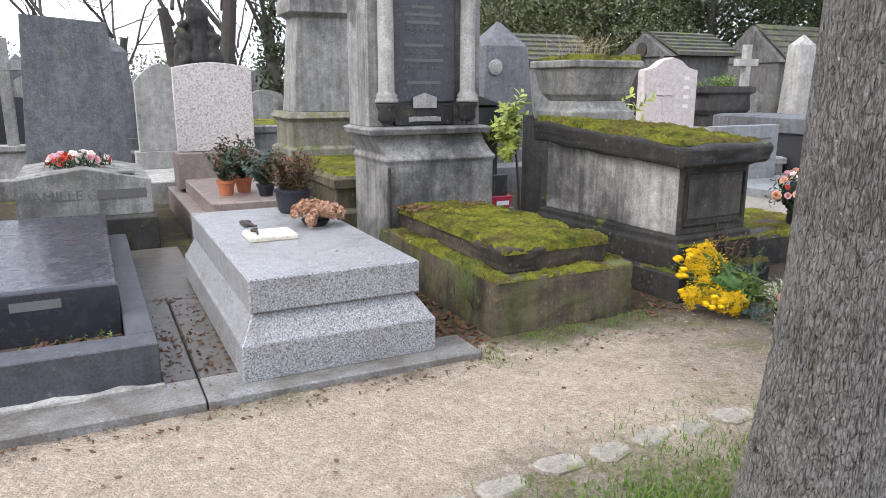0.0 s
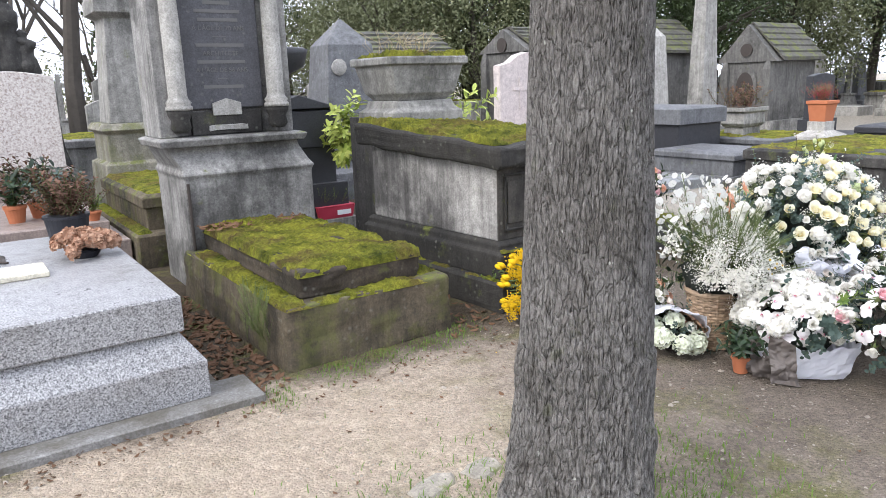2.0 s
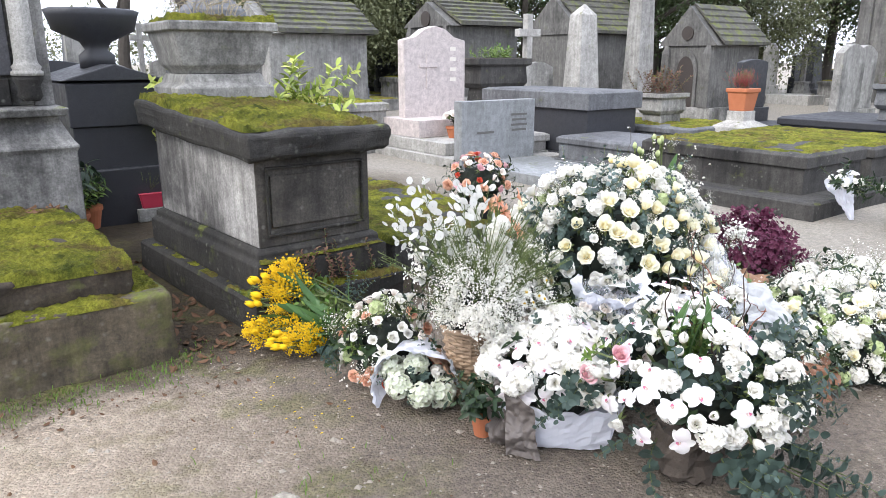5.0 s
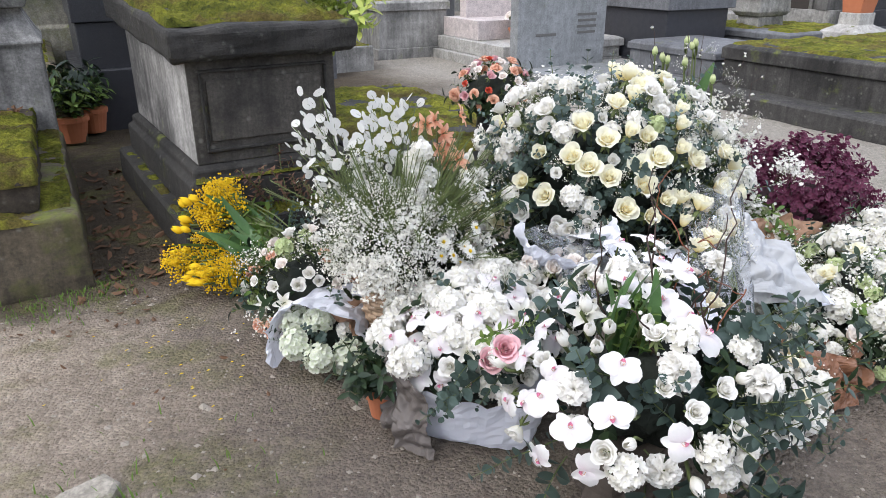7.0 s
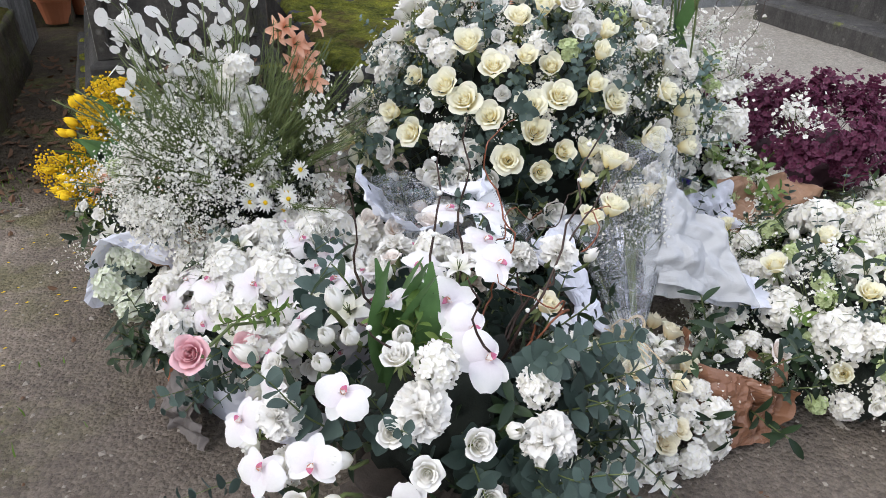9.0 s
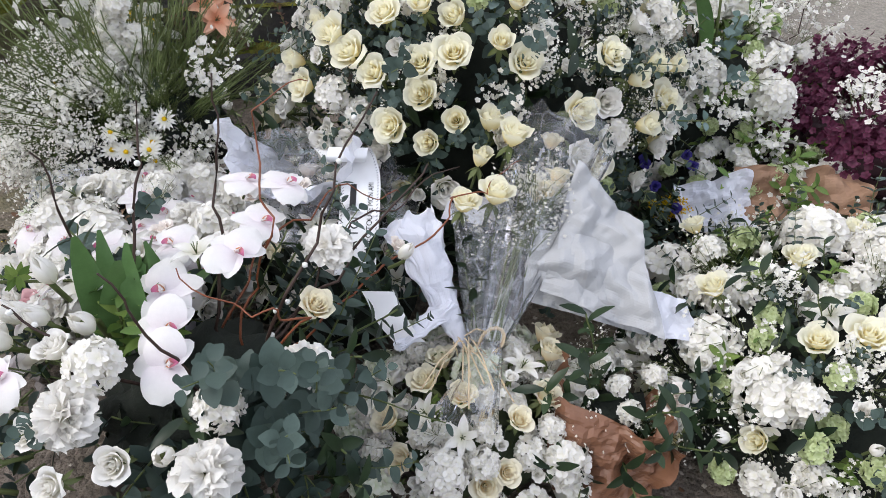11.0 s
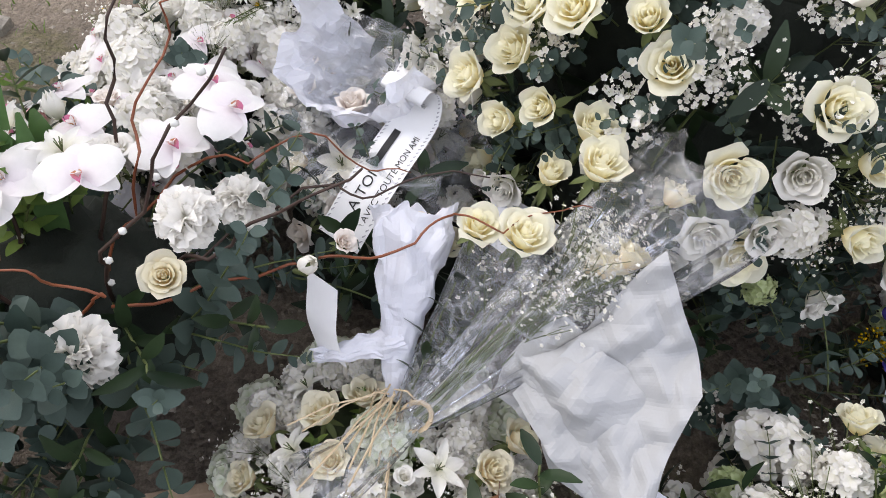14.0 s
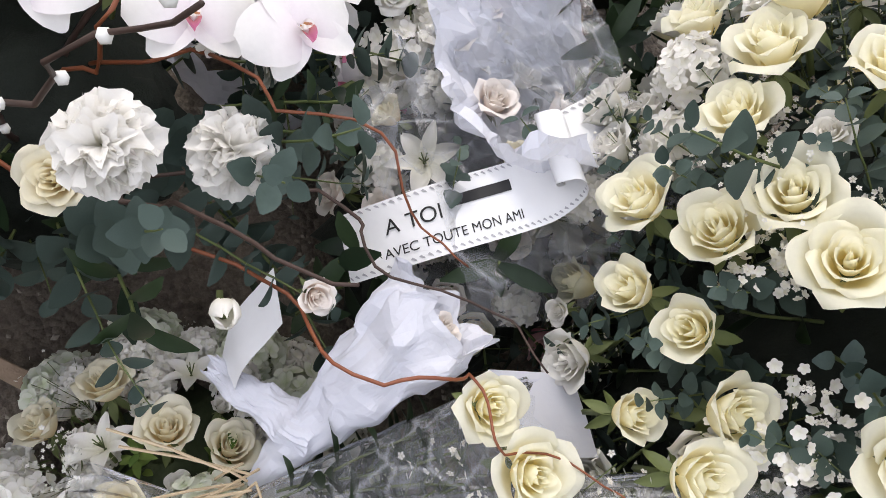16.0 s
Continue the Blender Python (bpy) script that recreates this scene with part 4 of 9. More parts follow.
part("step", box(-0.35, 1.4, -0.3, 2.0, -0.03, 0.16, bevel=0.02), DARK_STONE, g)
box_tomb("tomb", "low dark stone tomb topped with moss", DARK_STONE, 10.9, 12.4, 3.6, 5.6, 0.5, 0.12, 0.03, 0.3, group="graves across the path")
box_tomb("tomb", "plain low tomb of blue-grey stone", SLATE_STONE, 9.4, 10.5, 5.7, 7.0, 0.45, 0.1, 0.03, group="graves across the path")
box_tomb("tomb", "low slate tomb with moss", SLATE_STONE, 11.2, 12.6, 6.2, 8.0, 0.5, 0.1, 0.03, 0.2, group="graves across the path")
box_tomb("tomb", "dark polished low tomb", DARKGREY_GRANITE, 12.9, 14.6, 3.8, 5.8, 0.62, 0.12, 0.03, group="graves across the path")
box_tomb("tomb", "long low mossy tomb", DARK_STONE, 11.4, 13.2, 1.2, 2.9, 0.42, 0.1, 0.03, 0.3, group="graves across the path")
box_tomb("tomb", "plain low tomb of grey stone", GREY_STONE, 14.0, 16.0, 1.4, 3.2, 0.5, 0.1, 0.03, 0.1, group="graves across the path")


def trough_planter(loc, w, d, h, material, label, rz=0):
    g = thing("planter", label, "planter", loc, rz)
    part("foot", stack([(0, -w * 0.36, w * 0.36, -d * 0.36, d * 0.36), (h * 0.3, -w * 0.34, w * 0.34, -d * 0.34, d * 0.34)]), material, g)
    part("trough", stack([(h * 0.3, -w * 0.38, w * 0.38, -d * 0.38, d * 0.38), (h * 0.42, -w * 0.44, w * 0.44, -d * 0.44, d * 0.44), (h * 0.8, -w * 0.42, w * 0.42, -d * 0.42, d * 0.42), (h * 0.86, -w / 2, w / 2, -d / 2, d / 2), (h, -w / 2, w / 2, -d / 2, d / 2)]), material, g)
    part("soil", box(-w * 0.42, w * 0.42, -d * 0.42, d * 0.42, h, h + 0.01, bevel=0), SOIL, g)
    return g


box_tomb("tomb", "grey tomb carrying a dark moulded planter", GREY_STONE, 10.1, 11.5, 9.5, 11.2, 0.75, 0.1, 0.03, group="graves across the path")
trough_planter((10.75, 9.95, 0.75), 1.25, 0.6, 0.72, DARK_STONE, "dark moulded stone planter with yellow-green plants")
trough_planter((11.75, 7.1, 0.5), 0.7, 0.5, 0.45, GREY_STONE, "grey stone trough planter on a tomb")
trough_planter((13.6, 4.4, 0.62), 1.0, 0.5, 0.5, SLATE_STONE, "grey stone trough planter with trailing plants")
g = thing("flower_pot", "large terracotta pot with red heather on a stone foot", "pot", (12.15, 6.0, 0))
part("foot", stack([(0, -0.4, 0.4, -0.3, 0.3), (0.5, -0.35, 0.35, -0.25, 0.25), (0.58, -0.15, 0.15, -0.14, 0.14), (0.72, -0.15, 0.15, -0.14, 0.14)]), PALE_STONE, g)
part("pot", stack([(0.72, -0.13, 0.13, -0.12, 0.12), (0.98, -0.165, 0.165, -0.15, 0.15), (0.99, -0.185, 0.185, -0.17, 0.17), (1.04, -0.185, 0.185, -0.17, 0.17)]), TERRACOTTA, g)
obelisk_grave("monument", "rough pointed standing stone", PALE_STONE, 0.6, 2.5, (13.3, 10.0, 0), 0.4, group="graves across the path")
obelisk_grave("monument", "grey obelisk on a stepped base", GREY_STONE, 0.55, 3.4, (15.3, 10.2, 0), 0.3, group="graves across the path")
cross_grave("monument", "pale stone cross on a pedestal", PALE_STONE, 2.3, (12.2, 10.6, 0), group="graves across the path")


def chapel(loc, w, d, h, roof, label, rz=0, door=True, material=None):
    """A small burial chapel; its gabled front looks towards local -x."""
    g = thing("chapel", label, "chapel", loc, rz, "burial chapels")
    material = material or CHAPEL_STONE
    part("plinth", box(-0.08, d + 0.08, -w / 2 - 0.08, w / 2 + 0.08, -0.02, 0.35), GREY_STONE, g)
    part("wall", box(0, d, -w / 2, w / 2, 0.35, h), material, g)
    bm = prism([(-w / 2 - 0.12, h), (w / 2 + 0.12, h), (0, h + roof)], -0.05, d + 0.1)
    bmesh.ops.rotate(bm, verts=bm.verts, matrix=Matrix.Rotation(radians(-90), 3, "Z"))
    part("gable", bm, material, g)
    n = 6
    for side in (-1, 1):
        for i in range(n):
            t0, t1 = i / n, (i + 1) / n
            ya, yb = side * (w / 2 + 0.2) * (1 - t0), side * (w / 2 + 0.2) * (1 - t1)
            za, zb = h + roof * t0 + 0.02, h + roof * t1 + 0.02
            bmq = bmesh.new()
            q = [bmq.verts.new(p) for p in ((0.12, ya, za), (d + 0.15, ya, za), (d + 0.15, yb, zb), (0.12, yb, zb), (0.12, ya, za + 0.08), (d + 0.15, ya, za + 0.08), (d + 0.15, yb, zb + 0.04), (0.12, yb, zb + 0.04))]
            for f in ((0, 1, 2, 3), (7, 6, 5, 4), (0, 4, 5, 1), (1, 5, 6, 2), (2, 6, 7, 3), (3, 7, 4, 0)):
                bmq.faces.new([q[k] for k in f])
            bmesh.ops.recalc_face_normals(bmq, faces=bmq.faces)
            part("roof_slab", bmq, ROOF_STONE, g)
    if door:
        dw, dh = w * 0.36, h * 0.62
        pts = [(-dw / 2, 0.35), (dw / 2, 0.35)] + [(dw / 2 * math.cos(a), dh + dw * 0.9 * math.sin(a)) for a in [math.pi * i / 10 for i in range(11)]]
        for name, k, y0, y1, mt in (("door_surround", 1.3, -0.06, -0.003, material), ("door", 1.0, -0.075, -0.062, IRON)):
            bm = prism([(x * k, 0.35 + (z - 0.35) * (1 + (k - 1) * 0.35)) for x, z in pts], y0, y1)
            bmesh.ops.rotate(bm, verts=bm.verts, matrix=Matrix.Rotation(radians(-90), 3, "Z"))
            part(name, bm, mt, g)
        part("rose_window", lathe([(0.001, 0), (0.16, 0), (0.16, 0.02), (0.001, 0.021)], 12), IRON, g, m=pose(-0.06, 0, h + roof * 0.32, 0, -90))
        for s in (-1, 1):
            part("buttress", stack([(0.35, -0.1, 0.02, s * w * 0.42 - 0.12, s * w * 0.42 + 0.12), (h * 0.9, -0.1, 0.02, s * w * 0.42 - 0.1, s * w * 0.42 + 0.1), (h * 1.05, -0.03, 0.02, s * w * 0.42 - 0.03, s * w * 0.42 + 0.03)]), material, g)
    return g


CHAPEL_STONE = stone("weathered_chapel_stone", (0.155, 0.15, 0.14), (0.04, 0.039, 0.036), 0.9, 0.1)
ROOF_STONE = stone("mossy_roof_stone", (0.11, 0.105, 0.09), (0.03, 0.03, 0.025), 0.7, 0.5)
chapel((17.3, 10.6, 0), 1.35, 1.9, 1.75, 0.9, "small gothic stone burial chapel with a pointed door")
chapel((16.8, 14.6, 0), 2.0, 2.8, 2.1, 1.0, "old stone burial chapel with a mossy roof", door=False)
chapel((22.5, 7.6, 0), 3.2, 4.2, 3.4, 1.0, "large plain pale burial chapel", door=True)
chapel((11.2, 12.6, 0), 1.5, 1.8, 2.1, 0.5, "small pale burial chapel with a mossy roof", 0)
chapel((7.6, 13.2, 0), 1.6, 2.0, 1.9, 0.6, "small dark burial chapel", 0, door=False, material=GREY_STONE)

# far rows: a few kinds, repeated
rows_rr = random.Random(77)
kinds = [
    stele_grave("headstone", "weathered grey headstone with a low slab", GREY_STONE, 0.8, 1.0, 0.15, 1.7, 0.3, (-3.0, 10.5, 0), moss=0.2, group="far rows of graves"),
    stele_grave("headstone", "pale headstone with a rounded top", PALE_STONE, 0.75, 0.95, 0.25, 1.6, 0.25, (-1.6, 12.6, 0), group="far rows of graves"),
    cross_grave("stone_cross", "old stone cross on a stepped foot", GREY_STONE, 2.1, (-0.9, 11.2, 0), group="far rows of graves"),
    obelisk_grave("obelisk", "dark pointed stone stele", SLATE_STONE, 0.7, 2.3, (0.5, 13.6, 0), 0.5, group="far rows of graves"),
    box_tomb("tomb", "plain grey tomb with moss", GREY_STONE, 2.4, 3.5, 13.0, 14.8, 0.8, 0.14, 0.04, 0.3, group="far rows of graves"),
    stele_grave("headstone", "dark polished granite headstone and slab", DARKGREY_GRANITE, 0.8, 0.8, 0.05, 1.6, 0.35, (4.3, 13.4, 0), group="far rows of graves"),
]
spots = []
for j, yy in enumerate((11.4, 13.8, 16.5, 19.5, 23.0, 27.0)):
    xx = -9.0 + rows_rr.uniform(0, 1)
    while xx < 34:
        xx += rows_rr.uniform(1.25, 2.3)
        spots.append((xx, yy + rows_rr.uniform(-0.5, 0.5)))
taken = [(17.3, 10.6, 3.4), (16.2, 14.3, 3.6), (22.5, 7.6, 5), (11.2, 12.6, 2.4), (7.6, 13.2, 2.6), (9.2, 9.6, 2.0), (10.6, 10, 1.9), (5.3, 10, 1.9), (2.9, 9.3, 1.6), (13.3, 10, 1.2), (15.3, 10.2, 1.2), (12.2, 10.6, 1.2), (1.4, 9, 1.6), (0, 8, 2)] + [(k.location.x, k.location.y, 1.3) for k in kinds]
for xx, yy in spots:
    if any(math.hypot(xx - a, yy - b) < r for a, b, r in taken):
        continue
    k = rows_rr.choice(kinds)
    copy_thing(k, pose(xx, yy, 0, 0, 0, rows_rr.uniform(-4, 4)) @ Matrix.Diagonal((1, 1, rows_rr.uniform(0.8, 1.25), 1)))
for xx, yy in ((14.6, 7.2), (16.6, 6.2), (18.4, 5.2), (20.2, 4.6), (17.4, 3.4), (19.5, 2.4), (21.5, 1.6), (15.2, 5.8), (-2.2, 7.6), (-3.4, 7.2), (-2.0, 9.4), (6.4, 10.8), (7.4, 10.0)):
    copy_thing(kinds[rows_rr.choice((0, 1, 4, 5, 2))], pose(xx, yy, 0))

# angel monument and bust at the back on the left
g = thing("monument", "dark stone monument of carved figures on a rocky pedestal", "monument", (1.75, 12.4, 0))
part("pedestal", roughen(stack([(0, -0.55, 0.55, -0.5, 0.6), (1.0, -0.5, 0.5, -0.45, 0.5), (1.5, -0.35, 0.35, -0.35, 0.4), (1.75, -0.42, 0.42, -0.4, 0.45)], bevel=0.03), 0.12, 3, 3), DARK_STONE, g)
bm = bmesh.new()
for sx, base, top, r in ((-0.2, 1.72, 2.5, 0.17), (0.2, 1.72, 2.45, 0.17), (0.0, 1.72, 3.0, 0.2)):
    lathe([(r, base), (r * 1.05, base + 0.2), (r * 0.75, base + 0.55 * (top - base)), (r * 0.95, base + 0.75 * (top - base)), (r * 0.4, base + 0.85 * (top - base)), (r * 0.55, base + 0.93 * (top - base)), (r * 0.2, top)], 18, bm, (sx, 0, 0), 0.75)
bmesh.ops.subdivide_edges(bm, edges=[e for e in bm.edges if e.calc_length() > 0.1], cuts=3)
part("carving", roughen(bm, 0.07, 7), DARK_STONE, g, smooth=True)


# ---- trees behind ----
def leaf_cloud(rr, spots, per, spread_by, size):
    vs, fs = [], []
    for p in spots:
        for _ in range(per):
            c = p + Vector((rr.gauss(0, spread_by), rr.gauss(0, spread_by), rr.gauss(0, spread_by * 0.8)))
            q = Euler((rr.uniform(-1.2, 1.2), rr.uniform(-1.2, 1.2), rr.uniform(0, 6.3))).to_matrix()
            s, b = rr.uniform(0.7, 1.3) * size, len(vs)
            for px, py in ((-1, 0), (0, 0.45), (1, 0), (0, -0.45)):
                vs.append(tuple(c + q @ Vector((px * s, py * s, 0.15 * s * abs(px)))))
            fs.append((b, b + 1, b + 2, b + 3))
    return pydata("leaves", vs, fs)


def bare_tree(seed, label, h=9.0, r=0.2, loc=(0, 0, 0), depth=4):
    rr = random.Random(seed)
    g = thing("tree", label, "tree", loc, group="bare winter trees")
    bm = bmesh.new()
    tube([(0, 0, -0.1), (0.05, 0, h * 0.15), (rr.gauss(0, 0.15), rr.gauss(0, 0.15), h * 0.35)], [r * 1.2, r, r * 0.8], 10, bm)
    part("trunk", bm, FAR_BARK, g)
    bm = bmesh.new()
    for i in range(4):
        a = rr.uniform(0, 6.3)
        twigs(rr, bm, Vector((0, 0, h * (0.2 + 0.05 * i))), Vector((math.cos(a) * 0.7, math.sin(a) * 0.7, 1)), h * 0.4, r * 0.36, depth)
    part("bare_crown", bm, FAR_BARK, g)
    return g


def leafy_tree(seed, label, h, wide, material, loc, low=0.04, per=46, size=0.072, clumps=300):
    rr = random.Random(seed)
    g = thing("tree", label, "tree", loc, group="evergreen trees")
    bm = tube([(0, 0, -0.1), (0.1, 0, h * 0.3), (0.0, 0.1, h * 0.75)], [0.16, 0.13, 0.06], 8)
    spots = []
    for i in range(14):
        a, z = rr.uniform(0, 6.3), h * rr.uniform(low, 0.85)
        e = Vector((math.cos(a), math.sin(a), 0.25)) * wide * rr.uniform(0.4, 0.9) + Vector((0, 0, z))
        tube([(0, 0, z * 0.85), tuple(e * 0.6 + Vector((0, 0, z * 0.36))), tuple(e)], [0.06, 0.04, 0.015], 5, bm)
    part("trunk", bm, FAR_BARK, g)
    while len(spots) < clumps:
        p = Vector((rr.uniform(-1, 1), rr.uniform(-1, 1), rr.uniform(-1, 1)))
        if 0.25 < p.length < 1 and noise.noise(p * 2.3 + Vector((seed, 0, 0))) > -0.18:
            spots.append(Vector((p.x * wide, p.y * wide, h * (low + (1 - low) * (0.5 + 0.5 * p.z)))))
    part("crown", leaf_cloud(rr, spots, per, wide * 0.12, size), material, g)
    return g


b1 = bare_tree(1, "bare winter tree with fine branching twigs", 10, 0.2, (-3.5, 25, 0))
b2 = bare_tree(2, "bare winter tree with a dark trunk", 9, 0.16, (1.2, 29, 0))
for i, (xx, yy) in enumerate(((-8, 30), (-5.5, 36), (3.5, 31), (6.5, 34), (9.5, 31), (13.5, 35), (17, 31), (21, 33), (-1.2, 38), (26, 30), (31, 24), (9.0, 21.5), (-11, 24), (24, 20), (4.2, 24))):
    copy_thing((b1, b2)[i % 2], pose(xx, yy, 0, 0, 0, 70 * i) @ Matrix.Scale(1.0 + 0.13 * (i % 3), 4))
e1 = leafy_tree(5, "dense olive-green evergreen tree", 6.5, 2.9, HAZY_LAUREL, (14.5, 24, 0))
e2 = leafy_tree(6, "dark evergreen tree with drooping foliage", 8.0, 3.0, EVERGREEN, (22.0, 15.5, 0), 0.2)
for i, (xx, yy) in enumerate(((13.5, 22), (16.5, 20.5), (20, 19), (24.5, 17.0), (28, 15), (18.0, 25), (31, 11), (27, 20), (19, 28), (34, 6), (33, 0), (36, 14), (15, 25.5), (22.5, 22), (16, 29), (29, 18), (26, 14.5), (20, 23), (17.5, 22), (31, 14), (13.5, 30))):
    copy_thing((e1, e2)[(i // 2) % 2], pose(xx, yy, 0, 0, 0, 55 * i) @ Matrix.Scale(0.85 + 0.12 * (i % 4), 4))
# ivy-clad tree
g = bare_tree(9, "tree with its trunk wrapped in dark ivy", 9, 0.18, (4.4, 18.5, 0), 3)
iv = random.Random(19)
part("ivy", leaf_cloud(iv, [Vector((0.24 * math.cos(a), 0.24 * math.sin(a), z)) for a, z in [(iv.uniform(0, 6.3), iv.uniform(0, 5.5)) for _ in range(190)]], 14, 0.13, 0.07), EVERGREEN, g)
# unseen trees added behind the camera, only for reflections
for i, (xx, yy) in enumerate(((-6, -14), (2, -16), (10, -13), (17, -9), (-14, -4), (-15, 8))):
    copy_thing((b1, e1)[i % 2], pose(xx, yy, 0, 0, 0, 40 * i))
# low wall of distant hedge closes the view
hedge = random.Random(91)
tagged(link("hedge", leaf_cloud(hedge, [Vector((hedge.uniform(-30, 60), 44 + hedge.gauss(0, 1), hedge.uniform(0, 3.2))) for _ in range(900)], 40, 0.7, 0.12), HAZY_LAUREL), "distant evergreen hedge and shrubs along the cemetery wall", "hedge", kind="stuff")

# ---- petals, leaves and stems ----
def petal_material(name, tip, heart, through=0.28, rough=0.55, vary=0.12, spot=None):
    """Tip colour running into the heart's colour along each petal, with fine veins."""
    k = Nodes(name)
    c = k.mix(k.ramp(k.attr("u"), (0.08, (0,)), (0.75, (1,))), heart, tip)
    c = k.mix(vary, c, k.ramp(k.random(), (0.0, (0.72,)), (1.0, (1.12,))), "MULTIPLY")
    c = k.mix(0.12, c, k.ramp(k.noise(160, 4, 0.7), (0.3, (0.7,)), (0.7, (1.1,))), "MULTIPLY")
    if spot:
        c = k.mix(k.ramp(k.noise(90, 2), (0.6, (0,)), (0.66, (1,))), c, spot)
    return k.done(c, rough, spec=0.25, through=through)


def leaf_material(name, a, b, rough=0.5, through=0.12, edge=None):
    k = Nodes(name)
    c = k.mix(k.island(), a, b)
    c = k.mix(0.35, c, k.ramp(k.noise(60, 5, 0.7), (0.3, (0.65,)), (0.7, (1.3,))), "MULTIPLY")
    c = k.mix(0.5, c, k.ramp(k.random(), (0, (0.75,)), (1, (1.25,))), "MULTIPLY")
    return k.done(c, rough, spec=0.25, through=through)


WHITE_PETAL = petal_material("white_petals", (0.88, 0.86, 0.81), (0.82, 0.80, 0.66), 0.35)
ORCHID_PETAL = petal_material("white_orchid_petals", (0.88, 0.86, 0.83), (0.85, 0.79, 0.81), 0.35)
CREAM_PETAL = petal_material("cream_rose_petals", (0.96, 0.935, 0.77), (0.96, 0.84, 0.43), 0.5, vary=0.06)
IVORY_PETAL = petal_material("ivory_petals", (0.93, 0.88, 0.70), (0.92, 0.75, 0.44), 0.4)
BLUSH_PETAL = petal_material("blush_petals", (0.9, 0.84, 0.78), (0.86, 0.70, 0.60))
PINK_PETAL = petal_material("pink_petals", (0.80, 0.50, 0.52), (0.72, 0.28, 0.36))
PEACH_PETAL = petal_material("peach_petals", (0.78, 0.46, 0.32), (0.70, 0.28, 0.15))
RED_PETAL = petal_material("red_petals", (0.62, 0.09, 0.05), (0.45, 0.03, 0.02))
ORCHID_LIP = petal_material("magenta_orchid_lip", (0.66, 0.22, 0.36), (0.60, 0.30, 0.14))
GREEN_PETAL = petal_material("lime_green_florets", (0.55, 0.62, 0.34), (0.36, 0.44, 0.17))
GREEN_BUD = petal_material("pale_green_buds", (0.62, 0.66, 0.36), (0.3, 0.4, 0.14))
HYDRANGEA = petal_material("greenish_white_florets", (0.78, 0.80, 0.68), (0.55, 0.62, 0.36))
YELLOW = petal_material("yellow_mimosa", (0.80, 0.55, 0.015), (0.70, 0.42, 0.01), 0.2, 0.8)
PLUM = petal_material("plum_florets", (0.13, 0.03, 0.065), (0.05, 0.012, 0.025))
BLUE = petal_material("violet_blue_petals", (0.06, 0.045, 0.26), (0.03, 0.02, 0.12))
SILVER = petal_material("papery_white_seed_pods", (0.74, 0.73, 0.69), (0.66, 0.64, 0.58), 0.4, 0.5)
EUCALYPTUS = leaf_material("blue_green_eucalyptus", (0.028, 0.047, 0.038), (0.085, 0.122, 0.104), 0.5)
PALE_EUCALYPTUS = leaf_material("pale_eucalyptus", (0.07, 0.115, 0.10), (0.16, 0.22, 0.205), 0.6)
DARK_LEAF = leaf_material("dark_green_leaves", (0.012, 0.024, 0.012), (0.036, 0.062, 0.026), 0.35)
FRESH_LEAF = leaf_material("fresh_green_leaves", (0.09, 0.16, 0.035), (0.2, 0.28, 0.07), 0.45, 0.2)
TULIP_LEAF = leaf_material("smooth_green_blades", (0.06, 0.13, 0.04), (0.11, 0.2, 0.07), 0.4, 0.2)
HEATH = leaf_material("heath_needles", (0.07, 0.105, 0.028), (0.18, 0.215, 0.07), 0.7)
AUCUBA = leaf_material("yellow_green_aucuba", (0.22, 0.30, 0.05), (0.50, 0.54, 0.14), 0.4, 0.2)
DRIED = leaf_material("dried_brown_foliage", (0.07, 0.036, 0.024), (0.17, 0.095, 0.065), 0.8)
DRIED_FLOWER = leaf_material("dried_beige_flowers", (0.30, 0.16, 0.10), (0.50, 0.32, 0.22), 0.8)
STEM = plain("green_stems", (0.06, 0.09, 0.025), (0.13, 0.15, 0.05), 15, 0.6)
TWIG = plain("dark_twigs", (0.022, 0.013, 0.010), (0.065, 0.035, 0.025), 40, 0.6)
RED_TWIG = plain("red_brown_curly_willow", (0.13, 0.035, 0.015), (0.27, 0.085, 0.035), 25, 0.45)
CATKIN = plain("silver_catkins", (0.62, 0.62, 0.58), (0.78, 0.77, 0.72), 50, 0.9)
# near-black fill: the shade between stems put into a colour
GAP_SHADE = plain("gap_shade_fill", (0.008, 0.011, 0.008), (0.02, 0.026, 0.018), 25, 0.9, 0.8)


